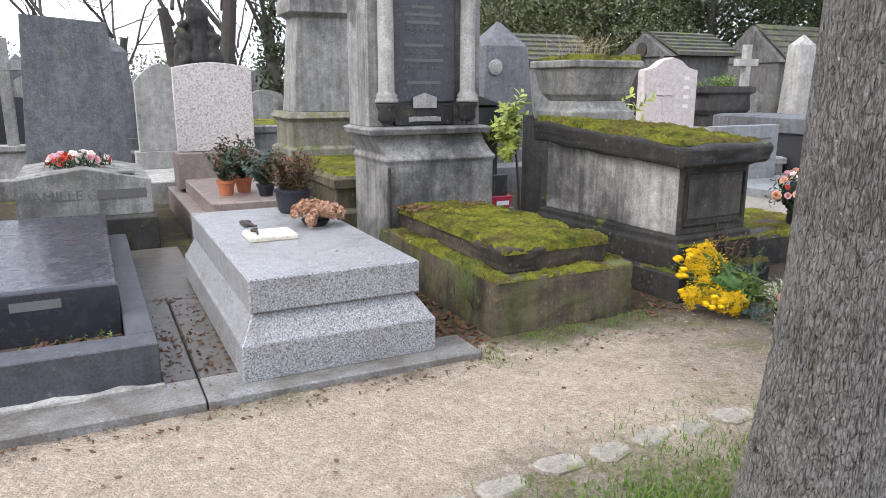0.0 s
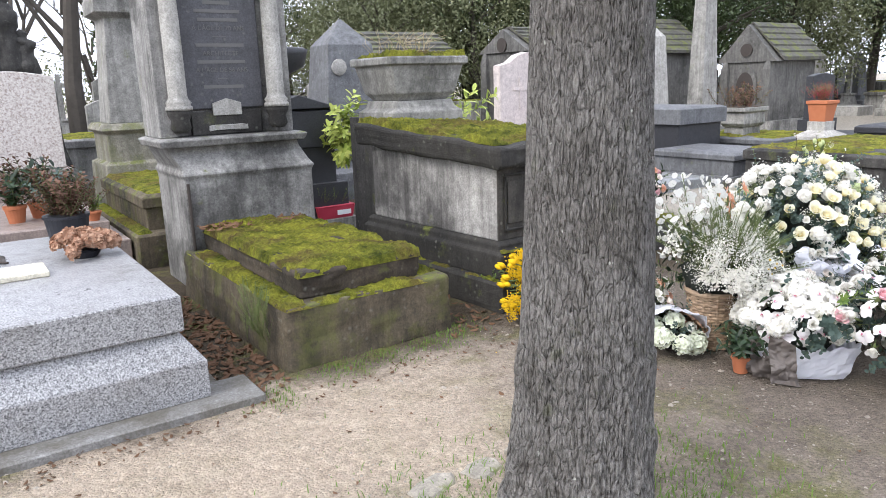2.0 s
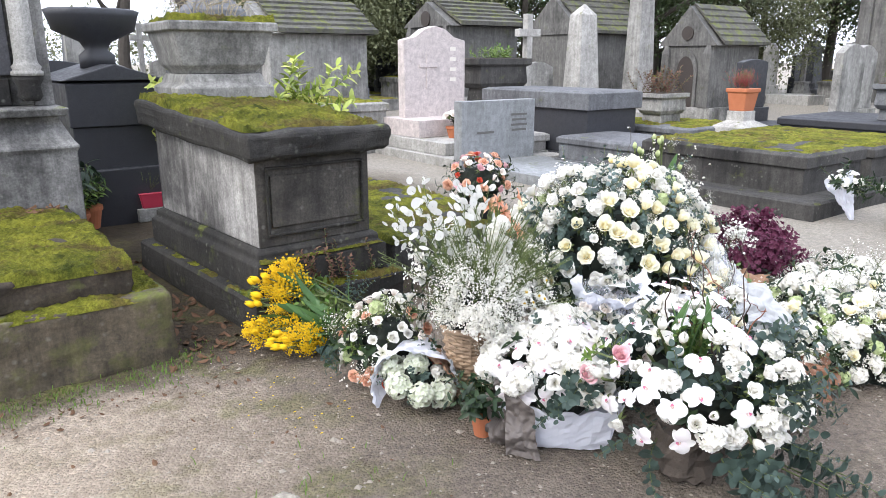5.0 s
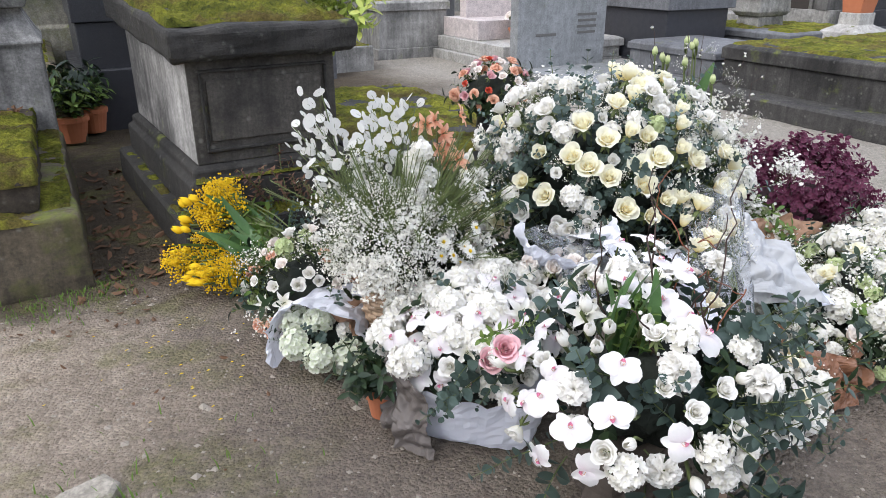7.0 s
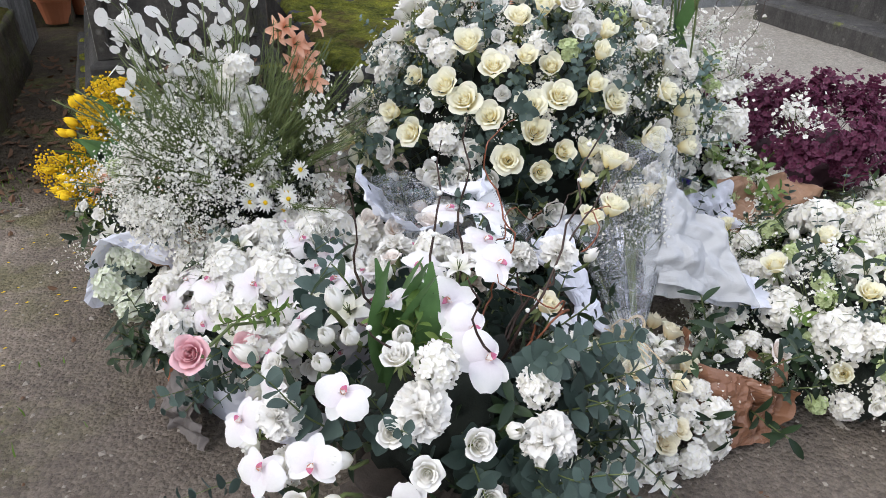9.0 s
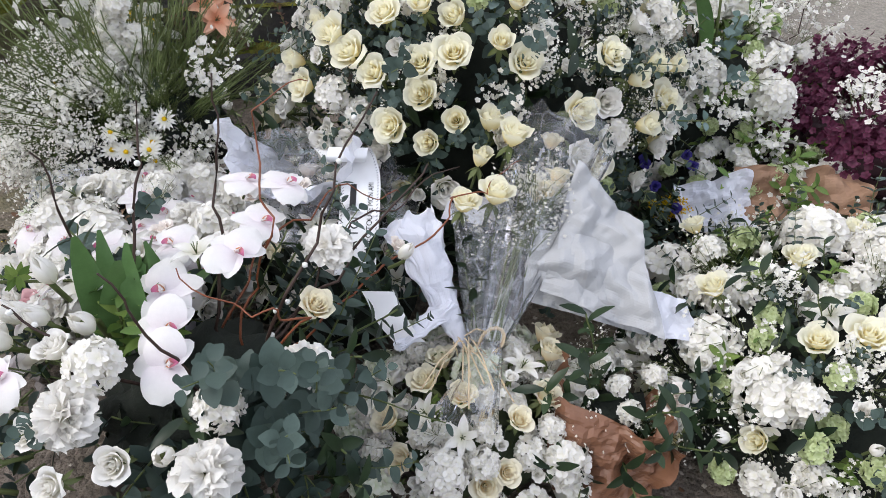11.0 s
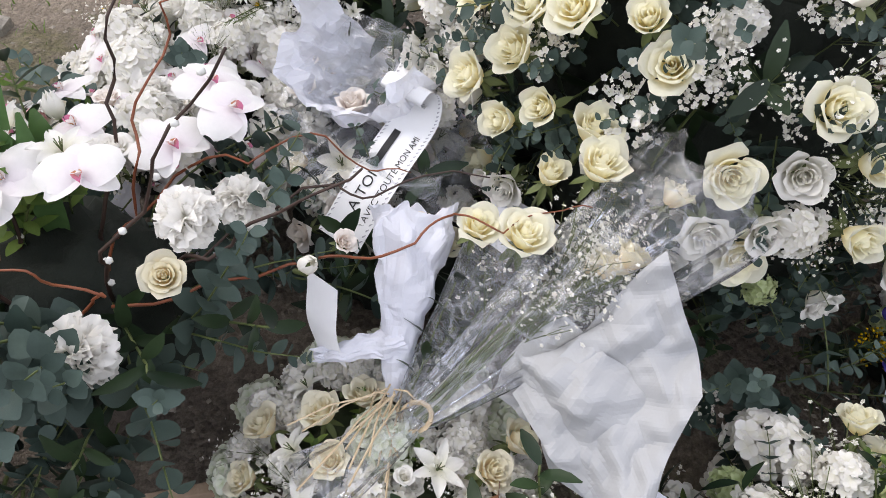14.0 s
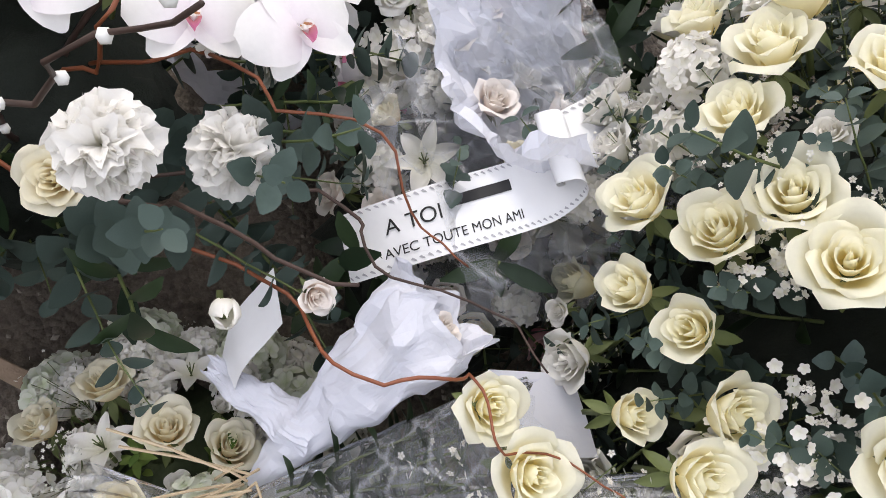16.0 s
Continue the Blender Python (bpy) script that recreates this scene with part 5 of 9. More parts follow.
class Geo:
    """Gathers faces of several materials and the way along each petal."""

    def __init__(self, seed=0):
        self.v, self.f, self.k, self.u = [], [], [], []
        self.r = random.Random(seed)

    def sheet(self, rows, k=0, us=None):
        b, n = len(self.v), len(rows[0])
        for i, row in enumerate(rows):
            for p in row:
                self.v.append(tuple(p))
                self.u.append(us[i] if us else i / (len(rows) - 1))
        for i in range(len(rows) - 1):
            for j in range(n - 1):
                a = b + i * n + j
                self.f.append((a, a + 1, a + n + 1, a + n))
                self.k.append(k)

    def wrap_petal(self, phi, r0, ln, th0, th1, half, k=0, ns=8, nw=8, tip=0.0, z0=0.0, narrow=0.5):
        """A petal curved round the flower's axis; th: its lean from upright at foot and below the rim; tip rolls the rim out."""
        r, z, rows, us = r0, z0, [], []
        notch = self.r.uniform(0.02, 0.10)
        skew = self.r.gauss(0, 0.12)
        lean = self.r.uniform(0, 6.3)
        for i in range(ns + 1):
            s = i / ns
            th = radians(th0 + (th1 - th0) * min(1, s * 1.25) + tip * s ** 5)
            if i:
                r += math.sin(th) * ln / ns
                z += math.cos(th) * ln / ns
            wide = half * (0.5 + 0.7 * min(s, 0.72)) * math.sqrt(max(0.06, 1 - max(0, (s - 0.5) / 0.5) ** 3 * (1 - (1 - narrow) ** 2)))
            row = []
            for j in range(nw + 1):
                q = 2 * j / nw - 1
                ang = phi + q * wide + skew * s * s
                rr = max(r, 0.0012) * (1 + 0.035 * s * math.sin(2.6 * q + lean))
                zz = z - ln * s * s * (0.16 * q * q - notch * math.exp(-18 * q * q) * -0.25) + 0.03 * ln * s * s * math.sin(3.1 * q + 2 * lean)
                row.append((rr * math.cos(ang), rr * math.sin(ang), zz))
            rows.append(row)
            us.append(s)
        self.sheet(rows, k, us)

    def flat_petal(self, phi, ln, width, lift, droop, k=0, r0=0.0, ns=4, nw=4, z0=0.0, shape=0.8, cup=0.15, centre=None, blunt=0.75):
        """A free petal or leaf that leaves the axis at phi, rising by lift and bending by droop (degrees)."""
        c, s_ = math.cos(phi), math.sin(phi)
        x, z, rows, us = r0, z0, [], []
        ox, oy, oz = centre or (0, 0, 0)
        for i in range(ns + 1):
            s = i / ns
            th = radians(lift - droop * s)
            if i:
                x += math.cos(th) * ln / ns
                z += math.sin(th) * ln / ns
            wd = width * 0.5 * max(0.04, math.sin(math.pi * min(1, 0.06 + 0.92 * s ** shape))) ** blunt
            row = []
            for j in range(nw + 1):
                q = 2 * j / nw - 1
                zz = z + cup * width * q * q
                row.append((ox + x * c - q * wd * s_, oy + x * s_ + q * wd * c, oz + zz))
            rows.append(row)
            us.append(s)
        self.sheet(rows, k, us)

    def leaf(self, at, way, up, ln, width, k=0, bend=0.2, point=1.0, nr=4):
        way, up = Vector(way).normalized(), Vector(up)
        side = way.cross(up)
        if side.length < 1e-4:
            side = way.cross(Vector((1, 0, 0.1)))
        side.normalize()
        nrm = side.cross(way)
        rows = []
        for i in range(nr + 1):
            s = i / nr
            wd = 0.5 * width * max(0.03, math.sin(math.pi * (0.05 + 0.93 * s ** point))) ** 0.7
            c = Vector(at) + way * ln * s - nrm * bend * ln * s * s
            rows.append([c - side * wd + nrm * wd * 0.25, c, c + side * wd + nrm * wd * 0.25])
        self.sheet(rows, k)

    def stem(self, pts, r, k=1, n=4):
        bm = tube(pts, r, n)
        b = len(self.v)
        bm.verts.index_update()
        for v in bm.verts:
            self.v.append(tuple(v.co))
            self.u.append(0.5)
        for f in bm.faces:
            self.f.append(tuple(b + v.index for v in f.verts))
            self.k.append(k)
        bm.free()

    def ball(self, c, r, k=0, fine=False):
        b = len(self.v)
        if fine:
            bm = bmesh.new()
            bmesh.ops.create_icosphere(bm, subdivisions=1, radius=r)
            bm.verts.index_update()
            for v in bm.verts:
                self.v.append((c[0] + v.co.x, c[1] + v.co.y, c[2] + v.co.z))
                self.u.append(self.r.random())
            for f in bm.faces:
                self.f.append(tuple(b + v.index for v in f.verts))
                self.k.append(k)
            bm.free()
            return
        for d in ((1, 0, 0), (0, 1, 0), (-1, 0, 0), (0, -1, 0), (0, 0, 1), (0, 0, -1)):
            q = r * self.r.uniform(0.7, 1.25)
            self.v.append((c[0] + d[0] * q, c[1] + d[1] * q, c[2] + d[2] * q))
            self.u.append(1.0)
        for a, e in ((0, 1), (1, 2), (2, 3), (3, 0)):
            self.f += [(b + a, b + e, b + 4), (b + e, b + a, b + 5)]
            self.k += [k, k]

    def floret(self, c, nrm, r, petals=4, k=0, cup=0.35):
        """One small open flower facing nrm."""
        nrm = Vector(nrm).normalized()
        a = nrm.orthogonal().normalized()
        a = Matrix.Rotation(self.r.uniform(0, 6.3), 3, nrm) @ a
        b_ = nrm.cross(a)
        c = Vector(c)
        for i in range(petals):
            t = 2 * math.pi * i / petals
            d, e = math.cos(t) * a + math.sin(t) * b_, -math.sin(t) * a + math.cos(t) * b_
            b = len(self.v)
            wd = 1.9 * r / petals
            if r > 0.007:
                lift = nrm * cup * r * self.r.uniform(0.3, 1.2)
                for s, q in ((0, 0), (0.3, -0.75), (0.65, -1.2), (0.98, -0.7), (1.06, 0), (0.98, 0.7), (0.65, 1.2), (0.3, 0.75)):
                    p = c + d * r * s + e * wd * q + lift * (s * s) + nrm * 0.12 * r * abs(q) * (0.6 if i % 2 else 1.0)
                    self.v.append(tuple(p))
                    self.u.append(0.2 + 0.8 * s)
                self.f += [(b, b + 1, b + 2, b + 4), (b + 2, b + 3, b + 4), (b, b + 4, b + 6, b + 7), (b + 4, b + 5, b + 6)]
                self.k += [k] * 4
                continue
            for p, u in ((c, 0.2), (c + d * r * 0.6 - e * wd + nrm * cup * r * 0.6, 0.7), (c + d * r * 1.05 + nrm * cup * r * self.r.uniform(0.2, 1.0), 1), (c + d * r * 0.6 + e * wd + nrm * cup * r * 0.6, 0.7)):
                self.v.append(tuple(p))
                self.u.append(u)
            self.f.append((b, b + 1, b + 2, b + 3))
            self.k.append(k)

    def mesh(self, name, *materials, smooth=True):
        me = pydata(name, self.v, self.f, smooth)
        for m in materials:
            me.materials.append(m)
        me.polygons.foreach_set("material_index", self.k)
        me.attributes.new("u", "FLOAT", "POINT").data.foreach_set("value", self.u)
        return me


def rose(seed, material, R=0.045, layers=5, openness=1.0):
    """A cupped rose: tight heart, petals that stand up and roll out at the rim."""
    g = Geo(seed)
    spec = [(3, 0.01, 0.80, 10, -9, 1.6, 0, 0.20), (3, 0.05, 0.82, 16, -9, 1.45, 14, 0.17), (4, 0.09, 0.84, 24, -7, 1.2, 26, 0.13), (4, 0.12, 0.87, 34, -3, 1.1, 42, 0.09), (4, 0.14, 0.95, 46, 4, 1.0, 62, 0.05), (4, 0.15, 1.05, 60, 14, 0.95, 85, 0.0), (6, 0.15, 1.12, 82, 32, 0.74, 85, -0.05)]
    for i, (n, r0, ln, a, b, half, tip, z0) in enumerate(spec[: layers + 2]):
        off = g.r.uniform(0, 6.3)
        k = 0.75 + 0.25 * openness if i > 2 else 1.0
        for j in range(n):
            g.wrap_petal(off + 2 * math.pi * j / n + g.r.gauss(0, 0.1), r0 * R, ln * R * g.r.uniform(0.95, 1.04), a * k, b * openness + g.r.gauss(0, 3), half, 0, tip=tip * openness * g.r.uniform(0.7, 1.2), z0=z0 * R)
    for j in range(5):
        g.flat_petal(j * 1.257, R * 0.7, R * 0.25, -30, 30, 1, z0=-0.1 * R)
    g.stem([(0, 0, 0), (0, 0, -1.2 * R)], R * 0.07)
    return g.mesh("rose", material, STEM)


def carnation(seed, material, R=0.042):
    """Many fan-shaped petals with frilled, toothed rims, packed into a ball."""
    g = Geo(seed)
    for n, tilt, ln in ((4, 7, 0.95), (6, 21, 0.99), (8, 38, 1.0), (10, 56, 1.03), (10, 74, 1.05), (9, 92, 1.0)):
        off = g.r.uniform(0, 6.3)
        for j in range(n):
            phi = off + 2 * math.pi * (j + g.r.uniform(-0.3, 0.3)) / n
            th = radians(tilt + g.r.gauss(0, 5))
            d = Vector((math.sin(th) * math.cos(phi), math.sin(th) * math.sin(phi), math.cos(th) * 0.9))
            side = Vector((-math.sin(phi), math.cos(phi), 0))
            side = Matrix.Rotation(g.r.gauss(0, 0.85), 3, d) @ side
            nrm = side.cross(d).normalized()
            half, ph, ph2, size = g.r.uniform(0.45, 0.68), g.r.uniform(0, 6.3), g.r.uniform(0, 6.3), R * ln * g.r.uniform(0.9, 1.08)
            rows = []
            for i in range(6):
                t, row = 0.15 + 0.17 * i, []
                for q in range(13):
                    w = q / 6 - 1
                    ang = w * half * (0.4 + 0.6 * t)
                    tooth = 1 + (0.018 * (-1) ** q + g.r.gauss(0, 0.012) if i == 5 else 0) - 0.16 * w * w * t
                    frill = t ** 3 * (0.16 * math.sin(3.6 * w + ph) + 0.11 * math.sin(8.5 * w + ph2)) - 0.2 * t ** 4
                    row.append((d * math.cos(ang) + side * math.sin(ang)) * size * t * tooth - nrm * frill * size)
                rows.append(row)
            g.sheet(rows, 0, [0.35 + 0.13 * i for i in range(6)])
    g.stem([(0, 0, -1.0 * R), (0, 0, 0.1 * R)], [0.14 * R, 0.26 * R])
    return g.mesh("carnation", material, STEM)


def orchid(seed, R=0.05):
    g = Geo(seed)
    for phi, ln, wd in ((1.57, 1, 0.7), (3.75, 0.95, 0.62), (5.67, 0.95, 0.62)):
        g.flat_petal(phi + g.r.gauss(0, 0.12), R * ln, R * wd, 16, g.r.uniform(25, 60), 0, ns=6, shape=0.8, z0=-0.03 * R, cup=0.1, blunt=0.5)
    for phi in (0.25, 2.89):
        g.flat_petal(phi + g.r.gauss(0, 0.1), R * 1.05, R * 1.1, 24, g.r.uniform(30, 62), 0, ns=7, nw=6, shape=0.75, cup=-0.08, z0=0.02 * R, blunt=0.42)
    g.flat_petal(4.71, R * 0.36, R * 0.26, 60, 75, 1, shape=0.9, cup=0.5, z0=0.04 * R)
    for phi in (3.9, 5.5):
        g.flat_petal(phi, R * 0.24, R * 0.2, 55, 10, 0, cup=0.4, z0=0.04 * R)
    g.ball((0, -0.08 * R, 0.14 * R), 0.09 * R, 0)
    g.stem([(0, 0, -0.05 * R), (0, 0.1 * R, -0.7 * R)], 0.05 * R, 2)
    return g.mesh("orchid", ORCHID_PETAL, ORCHID_LIP, STEM)


def lily(seed, material, R=0.05):
    g = Geo(seed)
    for i in range(6):
        g.flat_petal(i * 1.047 + g.r.gauss(0, 0.08), R * g.r.uniform(0.95, 1.1), R * (0.5 if i % 2 else 0.38), 52, 62 + g.r.gauss(0, 8), 0, ns=5, shape=0.8, cup=0.2)
    for i in range(5):
        g.stem([(0, 0, 0.1 * R), (0.12 * R * math.cos(i * 1.25), 0.12 * R * math.sin(i * 1.25), 0.55 * R)], 0.02 * R, 1, 3)
    g.stem([(0, 0, 0.05 * R), (0, 0, -0.6 * R)], 0.06 * R)
    return g.mesh("lily", material, STEM)


def hydrangea(seed, material, R=0.07, n=95, size=0.017, petals=4, name="hydrangea"):
    g = Geo(seed)
    for i in range(n):
        z = 1 - 1.25 * (i + 0.5) / n
        a = i * 2.39996 + g.r.gauss(0, 0.15)
        q = math.sqrt(max(0, 1 - z * z))
        d = Vector((q * math.cos(a), q * math.sin(a), z))
        c = d * R * g.r.uniform(0.88, 1.06) * (1 + 0.12 * noise.noise(d * 2 + Vector((seed, 0, 0))))
        g.floret(c, d + Vector((g.r.gauss(0, 0.3), g.r.gauss(0, 0.3), g.r.gauss(0, 0.3))), size * g.r.uniform(0.8, 1.2), petals)
    for i in range(12):
        d = Vector((g.r.gauss(0, 0.6), g.r.gauss(0, 0.6), 0.6)).normalized() * R * 0.85
        g.stem([(0, 0, -0.4 * R), tuple(d)], 0.02 * R, 1, 3)
    g.stem([(0, 0, -1.2 * R), (0, 0, -0.3 * R)], 0.05 * R)
    g.ball((0, 0, 0), R * 0.72, 0, True)
    return g.mesh(name, material, STEM)


def tulip(seed, material, R=0.02, stem=0.0):
    g = Geo(seed)
    for i in range(6):
        g.wrap_petal(i * 1.047, 0.1 * R, 2.3 * R, 62 - 6 * (i % 2), -24, 0.75, 0, z0=0, narrow=0.8)
    g.stem([(0, 0, 0.02), (0.01, 0, -stem * 0.5), (0, 0, -max(stem, 0.03))], 0.0035)
    return g.mesh("tulip", material, STEM)


def tulip_leaf(seed, ln=0.24):
    """One long folded blade."""
    g = Geo(seed)
    g.leaf((0, 0, 0), (0, 0.12, 1), (0, 1, 0.2), ln, 0.045, 0, 0.35, 0.9, 8)
    return g.mesh("tulip_leaf", TULIP_LEAF)


def daisy(seed, R=0.026):
    g = Geo(seed)
    for i in range(15):
        g.flat_petal(i * 0.4189 + g.r.gauss(0, 0.05), R * g.r.uniform(0.9, 1.1), R * 0.3, 14, 25, 0, r0=0.1 * R, ns=3, nw=2)
    g.ball((0, 0, 0.05 * R), 0.26 * R, 1, True)
    g.stem([(0, 0, 0), (0, 0, -3 * R)], 0.0016, 2)
    return g.mesh("daisy", WHITE_PETAL, YELLOW, STEM)


def eucalyptus(seed, ln=0.32, leaf=0.05, material=None, droop=0.35, pairs=9):
    """A sprig of round leaves along local +z."""
    g = Geo(seed)
    pts, p, d = [], Vector((0, 0, 0)), Vector((0, 0, 1))
    side = Vector((math.cos(seed), math.sin(seed), 0))
    for i in range(pairs + 1):
        pts.append(p.copy())
        d = (d + side * droop / pairs + Vector((g.r.gauss(0, 0.06), g.r.gauss(0, 0.06), 0))).normalized()
        p = p + d * ln / pairs
    g.stem(pts, [0.0028 - 0.0018 * i / pairs for i in range(pairs + 1)])
    for i in range(1, pairs + 1):
        s = leaf * (1.05 - 0.55 * (i / pairs) ** 2) * g.r.uniform(0.75, 1.15)
        w = pts[i] - pts[i - 1]
        a = w.orthogonal().normalized()
        a = Matrix.Rotation(i * 1.4 + g.r.gauss(0, 0.3), 3, w.normalized()) @ a
        for sg in (1, -1):
            way = a * sg + w.normalized() * 0.45 + Vector((0, 0, g.r.gauss(0, 0.15)))
            g.leaf(pts[i] + a * sg * 0.003, way, w, s, s * 0.86, 0, g.r.uniform(-0.1, 0.3), 0.85)
    return g.mesh("eucalyptus_sprig", material or EUCALYPTUS, STEM)


def greenery(seed, ln=0.22, leaf=0.065, material=None, wide=0.36, n=11, name="leafy_sprig"):
    g = Geo(seed)
    pts, p, d = [], Vector((0, 0, 0)), Vector((0, 0, 1))
    for i in range(n + 1):
        pts.append(p.copy())
        d = (d + Vector((g.r.gauss(0, 0.07), g.r.gauss(0, 0.07), 0.0))).normalized()
        p = p + d * ln / n
    g.stem(pts, 0.0022)
    for i in range(1, n + 1):
        a = i * 2.4
        way = Vector((math.cos(a), math.sin(a), g.r.uniform(0.25, 0.9)))
        g.leaf(pts[i], way, (0, 0, 1), leaf * g.r.uniform(0.7, 1.15), leaf * wide, 0, g.r.uniform(0, 0.35))
    return g.mesh(name, material or DARK_LEAF, STEM)


def spray(seed, material, ln=0.2, n=110, size=0.0045, wide=0.075, petals=5, name="gypsophila_sprig", balls=False, stems=None):
    """Fine branching stems with very many tiny flowers."""
    g = Geo(seed)
    g.stem([(0, 0, 0), (0, 0, ln * 0.6)], 0.0014)
    for i in range(16):
        a, z = g.r.uniform(0, 6.3), ln * g.r.uniform(0.2, 0.7)
        q = wide * g.r.uniform(0.4, 1.0)
        e = Vector((q * math.cos(a), q * math.sin(a), z + ln * g.r.uniform(0.15, 0.4)))
        g.stem([(0, 0, z * 0.8), tuple(e * 0.55 + Vector((0, 0, z * 0.35))), tuple(e)], 0.0008, 1, 3)
        for _ in range(n // 16):
            c = e + Vector((g.r.gauss(0, 0.016), g.r.gauss(0, 0.016), g.r.gauss(0, 0.02)))
            if balls:
                g.ball(c, size * g.r.uniform(0.7, 1.2), 0, True)
            else:
                g.floret(c, (g.r.gauss(0, 0.7), g.r.gauss(0, 0.7), 1), size * g.r.uniform(0.7, 1.3), petals)
    return g.mesh(name, material, stems or STEM)


def heath(seed, ln=0.34, material=None):
    g = Geo(seed)
    for b in range(5):
        a = g.r.uniform(0, 6.3)
        tip = Vector((0.07 * math.cos(a), 0.07 * math.sin(a), ln * g.r.uniform(0.75, 1.05)))
        base = Vector((0, 0, ln * 0.15 * b * 0.5))
        g.stem([tuple(base), tuple(tip * 0.5 + base * 0.5 + Vector((0, 0, 0.02))), tuple(tip)], 0.0012, 1, 3)
        for i in range(70):
            s = g.r.uniform(0.1, 1)
            p = base + (tip - base) * s
            t = g.r.uniform(0, 6.3)
            g.leaf(p, (math.cos(t) * 0.7, math.sin(t) * 0.7, 1), (0, 0, 1), 0.02 * (1.15 - 0.5 * s), 0.0032, 0, 0.1, 1, 1)
    return g.mesh("heath_sprig", material or HEATH, STEM)


def lunaria(seed, ln=0.5):
    g = Geo(seed)
    g.stem([(0, 0, 0), (0.02, 0, ln * 0.5), (0.0, 0.03, ln)], 0.0018)
    for i in range(30):
        z = ln * (0.25 + 0.75 * i / 29)
        a = i * 2.4
        q = 0.085 * (1.2 - 0.8 * i / 29) * g.r.uniform(0.5, 1.2)
        c = Vector((q * math.cos(a) + 0.015, q * math.sin(a), z + g.r.uniform(0, 0.03)))
        g.stem([(0.012, 0.01, z - 0.02), tuple(c)], 0.0007, 1, 3)
        n = Vector((g.r.gauss(0, 1), g.r.gauss(0, 1), g.r.gauss(0, 0.5))).normalized()
        e = n.orthogonal().normalized()
        f = n.cross(e)
        r = g.r.uniform(0.016, 0.022)
        b = len(g.v)
        for j in range(10):
            t = j * 0.6283
            g.v.append(tuple(c + e * r * math.cos(t) + f * r * 0.78 * math.sin(t)))
            g.u.append(0.9)
        g.f.append(tuple(range(b, b + 10)))
        g.k.append(0)
    return g.mesh("honesty_sprig", SILVER, STEM)


def wavy_twig(seed, pts, r=0.003, wave=0.012, material=None, buds=0, name="twig"):
    g = Geo(seed)
    fine = []
    pts = [Vector(p) for p in pts]
    for a, b in zip(pts, pts[1:]):
        for i in range(8):
            t = i / 8
            fine.append(a + (b - a) * t + Vector([wave * noise.noise((a + (b - a) * t) * 14 + Vector((seed, j * 7, 0))) for j in range(3)]))
    fine.append(pts[-1])
    g.stem(fine, [r * (1 - 0.65 * i / len(fine)) for i in range(len(fine))], 0, 6)
    for i in range(buds):
        c = fine[int(len(fine) * (0.25 + 0.74 * i / max(1, buds)))]
        g.ball(c + Vector((g.r.gauss(0, 0.005), g.r.gauss(0, 0.005), 0.004)), 0.0055, 1, True)
    return g.mesh(name, material or TWIG, CATKIN)


